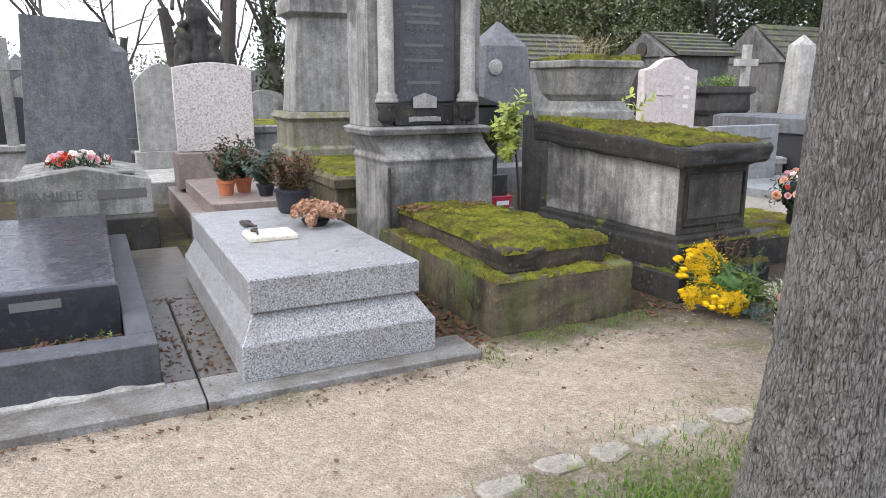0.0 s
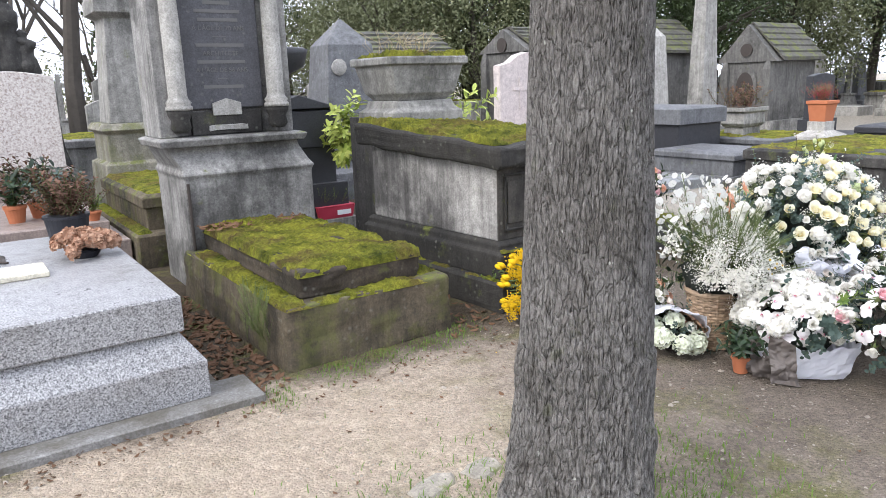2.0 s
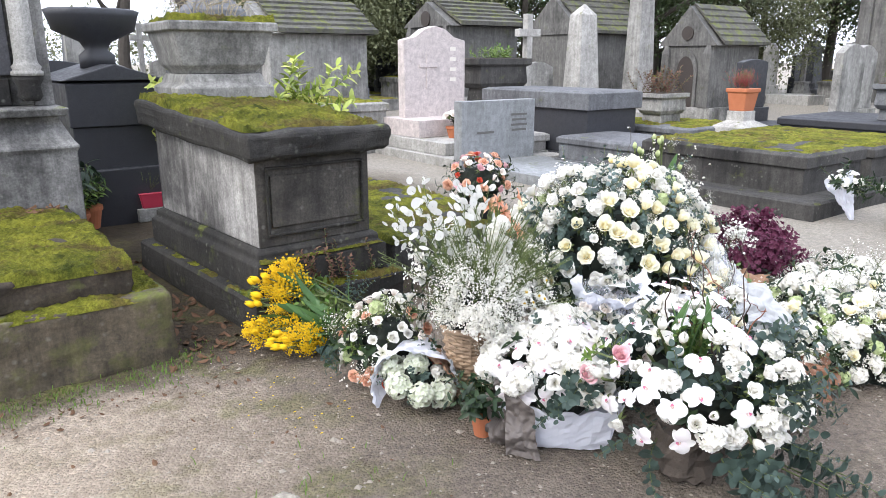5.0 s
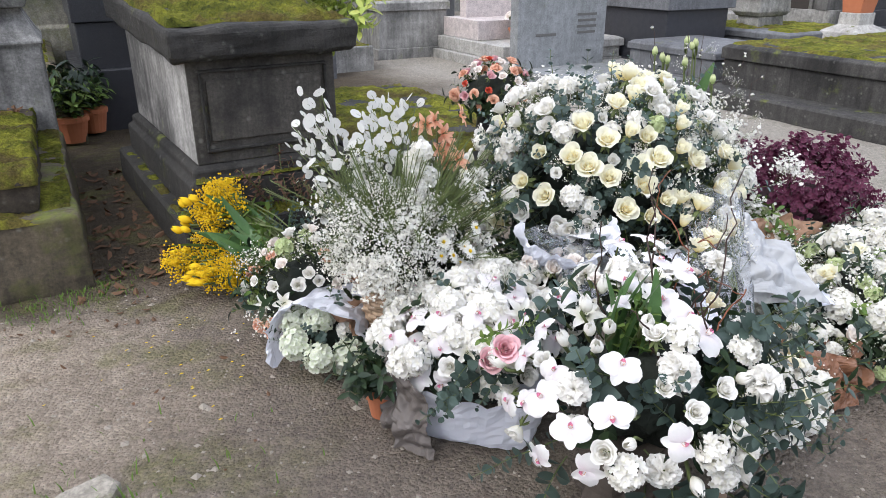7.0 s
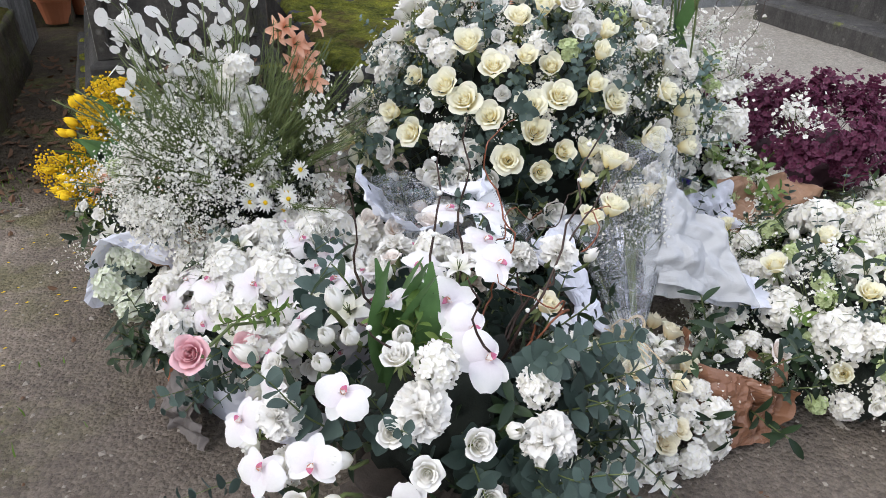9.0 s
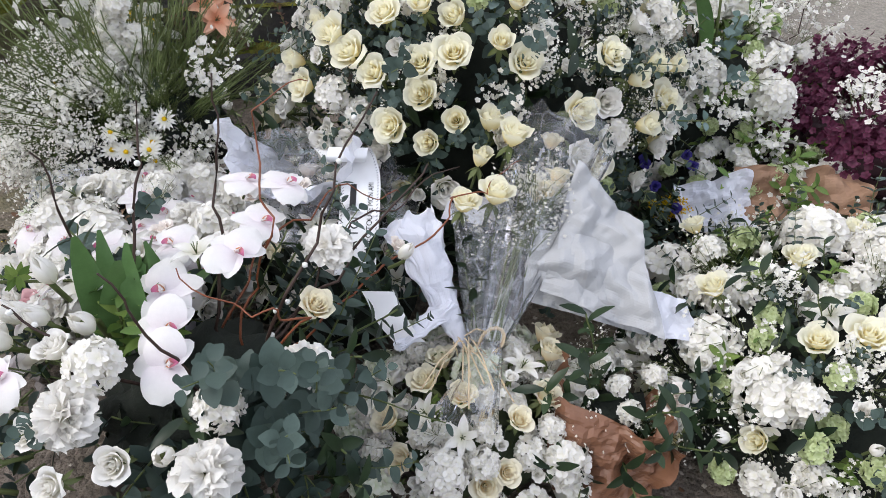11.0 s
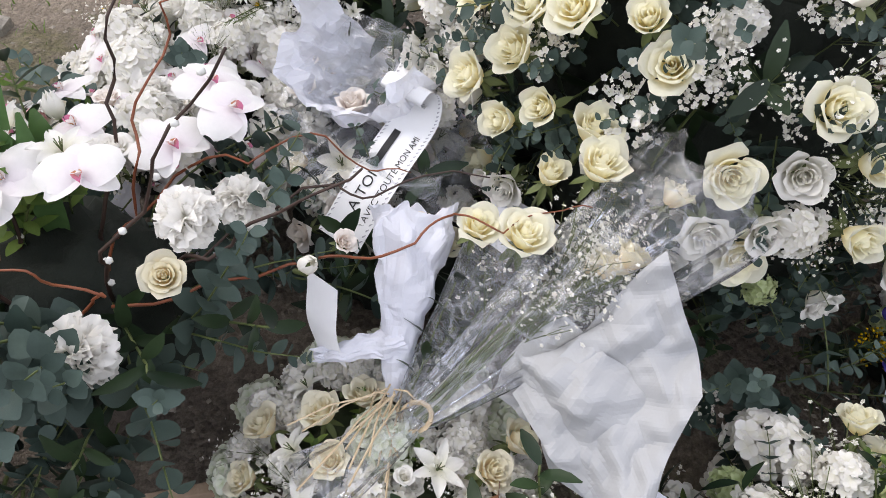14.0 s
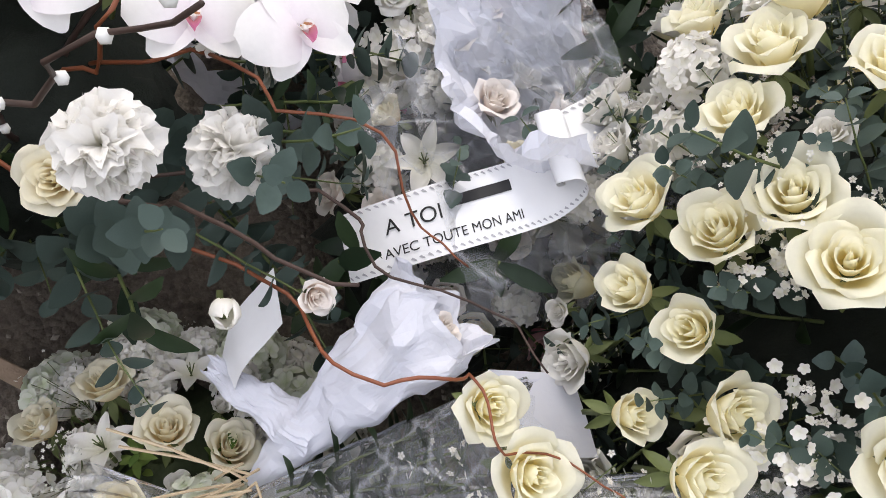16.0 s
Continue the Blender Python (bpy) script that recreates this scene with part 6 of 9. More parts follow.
# ---- the library: a few shapes of each kind ----
LIB = dict(
    cream_rose=[rose(i, CREAM_PETAL, 0.057, n, o) for i, n, o in ((1, 4, 0.72), (2, 3, 0.6), (3, 4, 0.85), (4, 4, 0.5))],
    white_rose=[rose(i, WHITE_PETAL, 0.042, 4, o) for i, o in ((5, 0.75), (6, 0.6))],
    small_rose=[rose(i, WHITE_PETAL, 0.022, 4, o) for i, o in ((7, 1.0), (8, 0.75))],
    ivory_rose=[rose(i, IVORY_PETAL, 0.05, 4, o) for i, o in ((9, 0.75), (10, 0.65))],
    blush_rose=[rose(i, BLUSH_PETAL, 0.041, 4, o) for i, o in ((11, 0.9), (12, 0.7))],
    pink_rose=[rose(i, PINK_PETAL, 0.044, 4, o) for i, o in ((13, 0.7), (14, 0.55))],
    peach_rose=[rose(i, PEACH_PETAL, 0.036, 5, o) for i, o in ((15, 0.9), (16, 1.1))],
    red_rose=[rose(17, RED_PETAL, 0.04, 4, 0.8)],
    carnation=[carnation(i, WHITE_PETAL) for i in (21, 22)],
    blush_carnation=[carnation(23, BLUSH_PETAL)],
    orchid=[orchid(i) for i in (31, 32, 33, 38, 39)],
    lily=[lily(i, WHITE_PETAL) for i in (34, 35)],
    orange_lily=[lily(i, PEACH_PETAL) for i in (36, 37)],
    hydrangea=[hydrangea(i, WHITE_PETAL) for i in (41, 42)],
    green_hydrangea=[hydrangea(i, HYDRANGEA) for i in (43, 44)],
    viburnum=[hydrangea(i, GREEN_PETAL, 0.028, 60, 0.0085, 5, "viburnum") for i in (45, 46)],
    stock=[hydrangea(i, WHITE_PETAL, 0.035, 48, 0.013, 6, "stock_flower") for i in (47, 48)],
    tulip=[tulip(i, WHITE_PETAL, 0.019) for i in (51, 52)],
    yellow_tulip=[tulip(53, YELLOW, 0.02)],
    green_tulip=[tulip(i, GREEN_BUD, 0.019) for i in (57, 58)],
    daisy=[daisy(i) for i in (55, 56)],
    eucalyptus=[eucalyptus(i) for i in (61, 62, 63)],
    fine_eucalyptus=[eucalyptus(i, 0.24, 0.034, PALE_EUCALYPTUS) for i in (64, 65)],
    greenery=[greenery(i) for i in (66, 67)],
    fresh=[greenery(i, 0.16, 0.05, FRESH_LEAF, 0.4) for i in (68, 69)],
    gypsophila=[spray(i, WHITE_PETAL) for i in (71, 72, 73)],
    waxflower=[spray(i, WHITE_PETAL, 0.24, 130, 0.0075, 0.085, 5, "waxflower_sprig") for i in (74, 75)],
    mimosa=[spray(i, YELLOW, 0.24, 176, 0.0055, 0.06, name="mimosa_sprig", balls=True) for i in (76, 77)],
    statice=[spray(i, PLUM, 0.22, 150, 0.011, 0.07, 5, "plum_sprig", stems=TWIG) for i in (78, 79)],
    heath=[heath(i) for i in (81, 82)],
    lunaria=[lunaria(i) for i in (83, 84)],
    tulip_leaf=[tulip_leaf(i) for i in (153, 154)],
    dried=[greenery(i, 0.28, 0.032, DRIED, 0.5, 26, "dried_sprig") for i in (85, 86)],
    bough=[eucalyptus(i) for i in (161, 162, 163)],
    aucuba=[greenery(i, 0.4, 0.13, AUCUBA, 0.38, 16, "aucuba_sprig") for i in (87, 88)],
)
PLAIN_NAMES = dict(green_tulip="tulip", orange_lily="lily", bough="eucalyptus_sprig", cream_rose="rose", white_rose="rose", small_rose="rose", ivory_rose="rose", blush_rose="rose", pink_rose="rose", peach_rose="rose", red_rose="rose", blush_carnation="carnation", green_hydrangea="hydrangea", yellow_tulip="tulip", fine_eucalyptus="eucalyptus_sprig", eucalyptus="eucalyptus_sprig", stock="stock_flower", greenery="leafy_sprig", fresh="leafy_sprig", gypsophila="gypsophila_sprig", waxflower="waxflower_sprig", mimosa="mimosa_sprig", statice="statice_sprig", heath="heath_sprig", lunaria="honesty_sprig", dried="dried_sprig", aucuba="aucuba_sprig")
PART_LABELS = dict(green_tulip="closed pale green tulip bud", orange_lily="orange lily flower", cream_rose="cream white rose", ivory_rose="ivory peach rose", pink_rose="pink rose", blush_rose="pale blush rose", peach_rose="peach rose", red_rose="red rose", orchid="white orchid with magenta lip", carnation="white ruffled carnation", daisy="white daisy with yellow eye", viburnum="lime green viburnum", yellow_tulip="yellow tulip bud")


def leaf_blade(seed):
    """One round leaf of unit length along +y, its face towards +z."""
    g = Geo(seed)
    g.leaf((0, 0, 0), (0, 1, 0), (0, 0, 1), 1.0, 0.88, 0, (-0.1, 0.12, 0.28)[seed % 3], 0.85, 5)
    return g.mesh("leaf", EUCALYPTUS)


BLADES = [leaf_blade(i) for i in range(3)]


def sprig_plan(seed, ln=0.32, leaf=0.05, droop=0.35, pairs=9):
    """A bare stem along +z and the places of its paired leaves."""
    g = Geo(seed)
    pts, p, d, places = [], Vector((0, 0, 0)), Vector((0, 0, 1)), []
    side = Vector((math.cos(seed), math.sin(seed), 0))
    for i in range(pairs + 1):
        pts.append(p.copy())
        d = (d + side * droop / pairs + Vector((g.r.gauss(0, 0.06), g.r.gauss(0, 0.06), 0))).normalized()
        p = p + d * ln / pairs
    g.stem(pts, [0.0028 - 0.0018 * i / pairs for i in range(pairs + 1)], 0)
    for i in range(1, pairs + 1):
        s = leaf * (1.05 - 0.55 * (i / pairs) ** 2) * g.r.uniform(0.75, 1.15)
        w = (pts[i] - pts[i - 1]).normalized()
        a = Matrix.Rotation(i * 1.4 + g.r.gauss(0, 0.3), 3, w) @ w.orthogonal().normalized()
        for sg in (1, -1):
            y = (a * sg + w * 0.45 + Vector((0, 0, g.r.gauss(0, 0.15)))).normalized()
            x = y.cross(w).normalized()
            z = x.cross(y)
            places.append(Matrix.Translation(pts[i] + a * sg * 0.003) @ Matrix((x, y, z)).transposed().to_4x4() @ Matrix.Scale(s, 4))
    return g.mesh("eucalyptus_sprig", STEM), places


SPRIGS = [sprig_plan(i) for i in (61, 62, 63)]
fr = random.Random(2024)


def put(kind, parent, at, way, scale=1.0, spin=None):
    """One flower or sprig under parent: its foot at a world place, facing way."""
    q = Vector(way).normalized().to_track_quat("Z", "Y").to_matrix().to_4x4()
    local = Vector(at) - parent.location
    m = Matrix.Translation(local) @ q @ Matrix.Rotation(fr.uniform(0, 6.3) if spin is None else spin, 4, "Z") @ Matrix.Scale(scale, 4)
    if kind == "eucalyptus" and parent.name in ("rose_arrangement", "orchid_arrangement"):
        stem, places = fr.choice(SPRIGS)
        ob = link("eucalyptus_sprig", stem, None, parent, m)
        for q in places:
            link("leaf", fr.choice(BLADES), None, ob, q)
        return ob
    ob = link(PLAIN_NAMES.get(kind, kind), fr.choice(LIB[kind]), None, parent, m)
    if kind in PART_LABELS:
        ob["label"] = PART_LABELS[kind]
    return ob


def dome(parent, centre, radii, mix, taken=None, low=-0.1, depth=(0.96, 1.12), arc=None):
    """Flowers over a dome without overlap: mix rows of kind, how many, spacing, scale."""
    taken = [] if taken is None else taken
    centre, radii = Vector(centre), Vector(radii)
    for kind, n, gap, scale in mix:
        done, tries = 0, 0
        while done < n and tries < n * 40:
            tries += 1
            d = Vector((fr.gauss(0, 1), fr.gauss(0, 1), fr.gauss(0, 1))).normalized()
            if d.z < low or (arc and not arc(d)):
                continue
            k = fr.uniform(*depth)
            p = centre + Vector((d.x * radii.x, d.y * radii.y, d.z * radii.z)) * k
            if p.z < 0.02 or any((p - q).length < (gap + g) * 0.5 for q, g in taken):
                continue
            nrm = Vector((d.x / radii.x, d.y / radii.y, d.z / radii.z)).normalized()
            way = nrm + Vector((fr.gauss(0, 0.22), fr.gauss(0, 0.22), 0.15 + fr.gauss(0, 0.15)))
            put(kind, parent, p, way, scale * fr.uniform(0.85, 1.12))
            taken.append((p, gap))
            done += 1
    return taken


def tuck(parent, centre, radii, kind, n, low=-0.35, inner=0.45, scale=1.0, arc=None, up=0.1):
    """Sprigs that start inside a dome and point out between its flowers."""
    centre = Vector(centre)
    for _ in range(n):
        for _try in range(60):
            d = Vector((fr.gauss(0, 1), fr.gauss(0, 1), fr.gauss(0, 0.8))).normalized()
            if d.z > low and (not arc or arc(d)):
                break
        p = centre + Vector((d.x * radii[0], d.y * radii[1], d.z * radii[2])) * inner
        p.z = max(p.z, 0.03)
        put(kind, parent, p, d + Vector((fr.gauss(0, 0.25), fr.gauss(0, 0.25), up + fr.gauss(0, 0.2))), scale * fr.uniform(0.8, 1.2))


# lumpy body added inside a bunch to close gaps; shade-dark by default
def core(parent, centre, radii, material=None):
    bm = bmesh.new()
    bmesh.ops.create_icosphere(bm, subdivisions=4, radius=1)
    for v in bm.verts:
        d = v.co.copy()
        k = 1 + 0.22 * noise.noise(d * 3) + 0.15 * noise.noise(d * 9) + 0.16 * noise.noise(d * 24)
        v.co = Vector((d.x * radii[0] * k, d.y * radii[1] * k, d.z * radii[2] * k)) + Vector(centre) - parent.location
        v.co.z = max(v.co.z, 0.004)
    return part("foliage_core", bm, material or GAP_SHADE, parent, smooth=True)


def arrangement(name, label, category, at, group="flower tributes"):
    return thing(name, label, category, (at[0], at[1], 0), 0, group)


# ---- wrapping papers ----
WHITE_PAPER = plain("white_tissue_paper", (0.72, 0.73, 0.80), (0.80, 0.81, 0.86), 12, 0.75, 0.25, through=0.25)
GREY_PAPER = plain("pale_grey_paper", (0.38, 0.385, 0.39), (0.46, 0.465, 0.47), 12, 0.7, 0.2, through=0.12)
KRAFT = plain("brown_kraft_paper", (0.26, 0.15, 0.09), (0.36, 0.22, 0.14), 25, 0.75, 0.3, through=0.08)
BROWN_FILM = plain("brown_wrapping_film", (0.17, 0.075, 0.04), (0.26, 0.13, 0.075), 25, 0.35, 0.2, through=0.1)
GREY_FILM = plain("grey_brown_tissue", (0.1, 0.084, 0.074), (0.2, 0.175, 0.158), 18, 0.5, 0.3, through=0.2)
RAFFIA = plain("raffia", (0.48, 0.36, 0.22), (0.66, 0.54, 0.37), 60, 0.7)
WICKER = plain("tan_wicker", (0.29, 0.195, 0.125), (0.46, 0.34, 0.23), 70, 0.65, 0.2, vary=0.5)


def clear_film():
    """Clear film: see-through, with gloss on its creases and a little haze."""
    k = Nodes("clear_cellophane")
    tr = k.n.new("ShaderNodeBsdfTransparent")
    tr.inputs[0].default_value = (0.95, 0.955, 0.96, 1)
    gl = k.n.new("ShaderNodeBsdfGlossy")
    gl.inputs["Roughness"].default_value = 0.16
    gl.inputs[0].default_value = (0.95, 0.96, 1.0, 1)
    fz = k.n.new("ShaderNodeFresnel")
    fz.inputs[0].default_value = 1.38
    b = k.n.new("ShaderNodeBump")
    b.inputs["Strength"].default_value, b.inputs["Distance"].default_value = 0.3, 0.01
    k.l.new(k.cells(24, feature="DISTANCE_TO_EDGE"), b.inputs["Height"])
    k.l.new(b.outputs[0], gl.inputs["Normal"])
    k.l.new(b.outputs[0], fz.inputs["Normal"])
    df = k.n.new("ShaderNodeBsdfDiffuse")
    df.inputs[0].default_value = (0.78, 0.80, 0.84, 1)
    m0 = k.n.new("ShaderNodeMixShader")
    crease = k.ramp(k.cells(17, feature="DISTANCE_TO_EDGE"), (0.0, (0.22,)), (0.05, (0.045,)))
    k.l.new(k.math("ADD", crease, k.ramp(k.noise(22, 5, 0.7), (0.5, (0.0,)), (0.75, (0.12,)))), m0.inputs[0])
    k.l.new(tr.outputs[0], m0.inputs[1])
    k.l.new(df.outputs[0], m0.inputs[2])
    m = k.n.new("ShaderNodeMixShader")
    k.l.new(fz.outputs[0], m.inputs[0])
    k.l.new(m0.outputs[0], m.inputs[1])
    k.l.new(gl.outputs[0], m.inputs[2])
    k.l.new(m.outputs[0], k.out.inputs[0])
    return k.mat


FILM = clear_film()


def cone_wrap(a, b, r0, r1, seed, folds=0.2, open_arc=6.2832, nu=26, nv=48, flare=1.0, squash=0.8, jag=0.15, up=(0, 0, 1), start=0.0, crisp=1.0):
    """A crumpled paper cone from a to b; open_arc below a full turn leaves it open above."""
    a, b = Vector(a), Vector(b)
    d = (b - a)
    ln = d.length
    d.normalize()
    e = Vector(up) - d * d.dot(Vector(up))
    e.normalize()
    f = d.cross(e)
    vs, fs = [], []
    for i in range(nu + 1):
        for j in range(nv + 1):
            t = start + open_arc * (j / nv - 0.5) + math.pi
            q = Vector((math.cos(t), math.sin(t), seed * 3.1))
            s = i / nu * (1 + jag * noise.noise(q * 2.5) * (i / nu))
            r = r0 + (r1 - r0) * s ** flare
            crease = abs(noise.noise(Vector((math.cos(t) * 2.2, math.sin(t) * 2.2, s * 3 * crisp + seed)))) * 2 - 0.5
            r *= 1 + folds * crease + 0.35 * folds * noise.noise(Vector((math.cos(t) * 6, math.sin(t) * 6, s * 9 * crisp + seed)))
            p = a + d * ln * s + e * r * squash * math.cos(t) + f * r * math.sin(t)
            p += crisp * (Vector(noise.noise_vector(p * 26)) * 0.012 * (0.3 + s) + Vector(noise.noise_vector(p * 60)) * 0.004)
            p.z = max(p.z, 0.006)
            vs.append(p)
    for i in range(nu):
        for j in range(nv):
            k = i * (nv + 1) + j
            fs.append((k, k + 1, k + nv + 2, k + nv + 1))
    return vs, fs


def crumpled_sheet(corners, seed, amp=0.03, n=34, scale=6.0, floor=0.008):
    """Paper between four corners, creased in facets."""
    c = [Vector(p) for p in corners]
    nrm = (c[1] - c[0]).cross(c[3] - c[0]).normalized()
    vs, fs = [], []
    for i in range(n + 1):
        for j in range(n + 1):
            u, v = i / n, j / n
            p = (c[0] * (1 - u) + c[1] * u) * (1 - v) + (c[3] * (1 - u) + c[2] * u) * v
            q = p * scale + Vector((seed, seed, seed))
            h = (abs(noise.noise(q)) * 1.6 - 0.35) + 0.5 * abs(noise.noise(q * 2.3)) + 0.18 * noise.noise(q * 6)
            for a in (0.4, 1.5, 2.5):
                way = Vector((math.cos(a + seed), math.sin(a + seed), 0.7 * math.sin(a * 3)))
                h += 0.55 * (abs(((p.dot(way) * scale * 0.8 + 0.4 * noise.noise(q * 0.6)) % 1) - 0.5) - 0.25)
            p = p + nrm * amp * h + Vector((0.3 * amp * noise.noise(q * 1.5), 0.3 * amp * noise.noise(q * 1.5 + Vector((9, 0, 0))), 0))
            p.z = max(p.z, floor)
            vs.append(p)
    for i in range(n):
        for j in range(n):
            k = i * (n + 1) + j
            fs.append((k, k + 1, k + n + 2, k + n + 1))
    return vs, fs


def sheet_part(name, data, material, parent, label="", smooth=False):
    vs, fs = data
    ob = part(name, pydata(name, [v - parent.location for v in vs], fs, smooth or material is FILM), material, parent, label)
    ob.visible_shadow = material is not FILM
    return ob

# ---- flower tributes on the ground ----
# large dome of cream roses
A = arrangement("rose_arrangement", "large dome of cream white roses with eucalyptus and fine white filler", "flowers", (5.1, 2.42))
C, R = (5.1, 2.42, 0.45), (0.52, 0.45, 0.47)
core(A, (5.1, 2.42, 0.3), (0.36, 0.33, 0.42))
seen = []
for p in ((4.99, 2.02, 0.71), (4.92, 2.03, 0.69), (4.92, 2.00, 0.63), (5.09, 2.02, 0.73), (5.14, 2.00, 0.69), (4.99, 1.97, 0.58), (4.93, 1.97, 0.53), (4.85, 2.00, 0.56), (5.26, 1.98, 0.58), (5.34, 2.05, 0.68), (5.41, 2.06, 0.62), (5.55, 2.19, 0.60), (5.44, 2.05, 0.51), (4.82, 2.06, 0.66)):
    d = Vector(p) - Vector((5.1, 2.42, 0.4))
    put("cream_rose", A, p, d + Vector((0, -0.05, 0.12)), fr.uniform(0.92, 1.08))
    seen.append((Vector(p), 0.085))
for p in ((4.77, 2.11, 0.69), (4.73, 2.15, 0.72), (4.93, 2.10, 0.79), (5.13, 2.07, 0.80), (5.17, 2.12, 0.84), (4.85, 2.12, 0.77), (4.81, 2.20, 0.81), (5.47, 2.12, 0.63), (4.65, 2.18, 0.59), (4.95, 2.20, 0.87), (5.02, 2.20, 0.89)):
    d = Vector(p) - Vector((5.1, 2.42, 0.4))
    put("cream_rose", A, p, d + Vector((0, -0.05, 0.1)), fr.uniform(0.9, 1.05))
    seen.append((Vector(p), 0.085))
dome(A, C, R, (("cream_rose", 40, 0.072, 1.0), ("white_rose", 80, 0.062, 1.12), ("stock", 44, 0.045, 0.95), ("viburnum", 10, 0.06, 0.9), ("small_rose", 40, 0.04, 1.2)), seen, -0.25)
tuck(A, C, R, "eucalyptus", 44, -0.7, 0.55, 0.85, up=-0.25)
tuck(A, C, R, "bough", 90, -0.8, 0.78, 0.55, lambda d: d.y < 0.3, -0.1)
tuck(A, C, R, "bough", 80, 0.05, 0.84, 0.5, lambda d: d.y < 0.6, -0.2)
tuck(A, C, R, "gypsophila", 16, 0.2, 0.9, 0.55, lambda d: d.y < 0.4, 0.0)
tuck(A, C, R, "waxflower", 14, 0.1, 0.85, 0.45, lambda d: d.y < 0.4, 0.0)
tuck(A, (5.42, 2.1, 0.12), (0.22, 0.18, 0.14), "bough", 34, -0.3, 0.7, 0.6, None, 0.2)
tuck(A, (5.42, 2.1, 0.1), (0.2, 0.16, 0.12), "greenery", 14, -0.1, 0.6, 0.7, None, 0.2)
tuck(A, (5.42, 2.06, 0.12), (0.2, 0.16, 0.12), "waxflower", 7, -0.1, 0.6, 0.5, None, 0.2)
tuck(A, C, R, "eucalyptus", 22, -0.75, 0.75, 0.8, lambda d: d.y < -0.15, -0.2)
tuck(A, C, R, "fine_eucalyptus", 26, -0.4, 0.8, 1.0)
tuck(A, C, R, "gypsophila", 44, -0.1, 0.88, 0.6, up=0.2)
tuck(A, C, R, "waxflower", 20, -0.1, 0.85, 0.5, up=0.2)
tuck(A, C, R, "waxflower", 6, 0.2, 0.75, 0.8, up=0.5)
tuck(A, C, (0.5, 0.45, 0.4), "greenery", 50, -0.9, 0.6, 1.0, up=-0.5)

# white arrangement with tulips and blossom behind it
A = arrangement("tulip_arrangement", "white hydrangea and tall tulip buds with blossoming twigs", "flowers", (5.88, 2.75))
C, R = (5.88, 2.75, 0.3), (0.34, 0.3, 0.28)
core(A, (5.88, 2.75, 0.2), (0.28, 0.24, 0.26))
dome(A, C, R, (("hydrangea", 8, 0.14, 0.95), ("stock", 16, 0.08, 1), ("lily", 8, 0.09, 1), ("small_rose", 10, 0.06, 1.2), ("viburnum", 8, 0.07, 1)), None, -0.1)
tuck(A, C, R, "fresh", 18, 0, 0.7)
tuck(A, C, R, "waxflower", 16, 0.1, 0.8, 1.0, up=0.5)
tuck(A, C, R, "fine_eucalyptus", 10, 0.1, 0.7, 1.0, up=0.4)
for i in range(9):
    x, y, h = 5.78 + fr.gauss(0, 0.1), 2.72 + fr.gauss(0, 0.1), fr.uniform(0.8, 1.0)
    put("green_tulip", A, (x, y, h), (fr.gauss(0, 0.15), fr.gauss(0, 0.15), 1), 1.15)
    put("tulip_leaf", A, (x, y, h - 0.34), (fr.gauss(0, 0.25), fr.gauss(0, 0.25), 1), 1.15)
    part("stem", tube([(x - 5.88, y - 2.75, h), (x - 5.88 + 0.02, y - 2.75, h - 0.25), (fr.gauss(0, 0.06), fr.gauss(0, 0.06), 0.3)], 0.004, 5), STEM, A)
    put("fresh", A, (x, y, h - 0.4), (fr.gauss(0, 0.2), fr.gauss(0, 0.2), 1), 0.8)
for i in range(7):
    a = fr.uniform(-1.2, 1.2)
    e = Vector((0.35 * math.sin(a) + 0.12, 0.1 * fr.gauss(0, 1), fr.uniform(0.8, 1.1)))
    part("blossom_twig", wavy_twig(100 + i, [(0, 0, 0.3), tuple(e * 0.6), tuple(e)], 0.003, 0.05, TWIG, 0), None, A)
    for j in range(9):
        put("gypsophila", A, Vector((5.88, 2.75, 0)) + e * fr.uniform(0.65, 1.0) + Vector((fr.gauss(0, 0.02), fr.gauss(0, 0.02), -0.06)), (fr.gauss(0, 1), fr.gauss(0, 1), 0.5), 0.4) if j < 3 else put("small_rose", A, Vector((5.88, 2.75, 0)) + e * fr.uniform(0.7, 1.0), (fr.gauss(0, 1), fr.gauss(0, 1), 1), 0.45)

# plum flowers
A = arrangement("plum_bouquet", "loose bunch of plum-red flowers lying on the ground", "flowers", (6.55, 2.62))
# added fill body in dark plum, closing the gaps between sprigs
core(A, (6.55, 2.62, 0.08), (0.38, 0.22, 0.13), plain("dark_plum_fill", (0.03, 0.012, 0.016), (0.07, 0.03, 0.035), 25, 0.9, 0.6))
tuck(A, (6.55, 2.62, 0.1), (0.5, 0.35, 0.22), "statice", 44, -0.1, 0.7, 1.0, up=0.35)
tuck(A, (6.3, 2.5, 0.1), (0.4, 0.3, 0.2), "waxflower", 14, 0, 0.6, 1.0)

# wicker basket with honesty, heath and fine white flowers
A = arrangement("flower_basket", "tall wicker basket of white honesty, heath and fine white flowers", "flowers", (4.16, 2.38))
rings = 17
for i in range(rings):
    z = 0.012 + 0.018 * i
    r = 0.105 + 0.03 * i / rings
    pts = [((r + (0.006 if (j + i) % 2 else -0.006)) * math.cos(j * math.pi / 12), (r + (0.006 if (j + i) % 2 else -0.006)) * math.sin(j * math.pi / 12), z) for j in range(25)]
    part("wicker_strand", tube(pts, 0.0095, 6), WICKER, A)
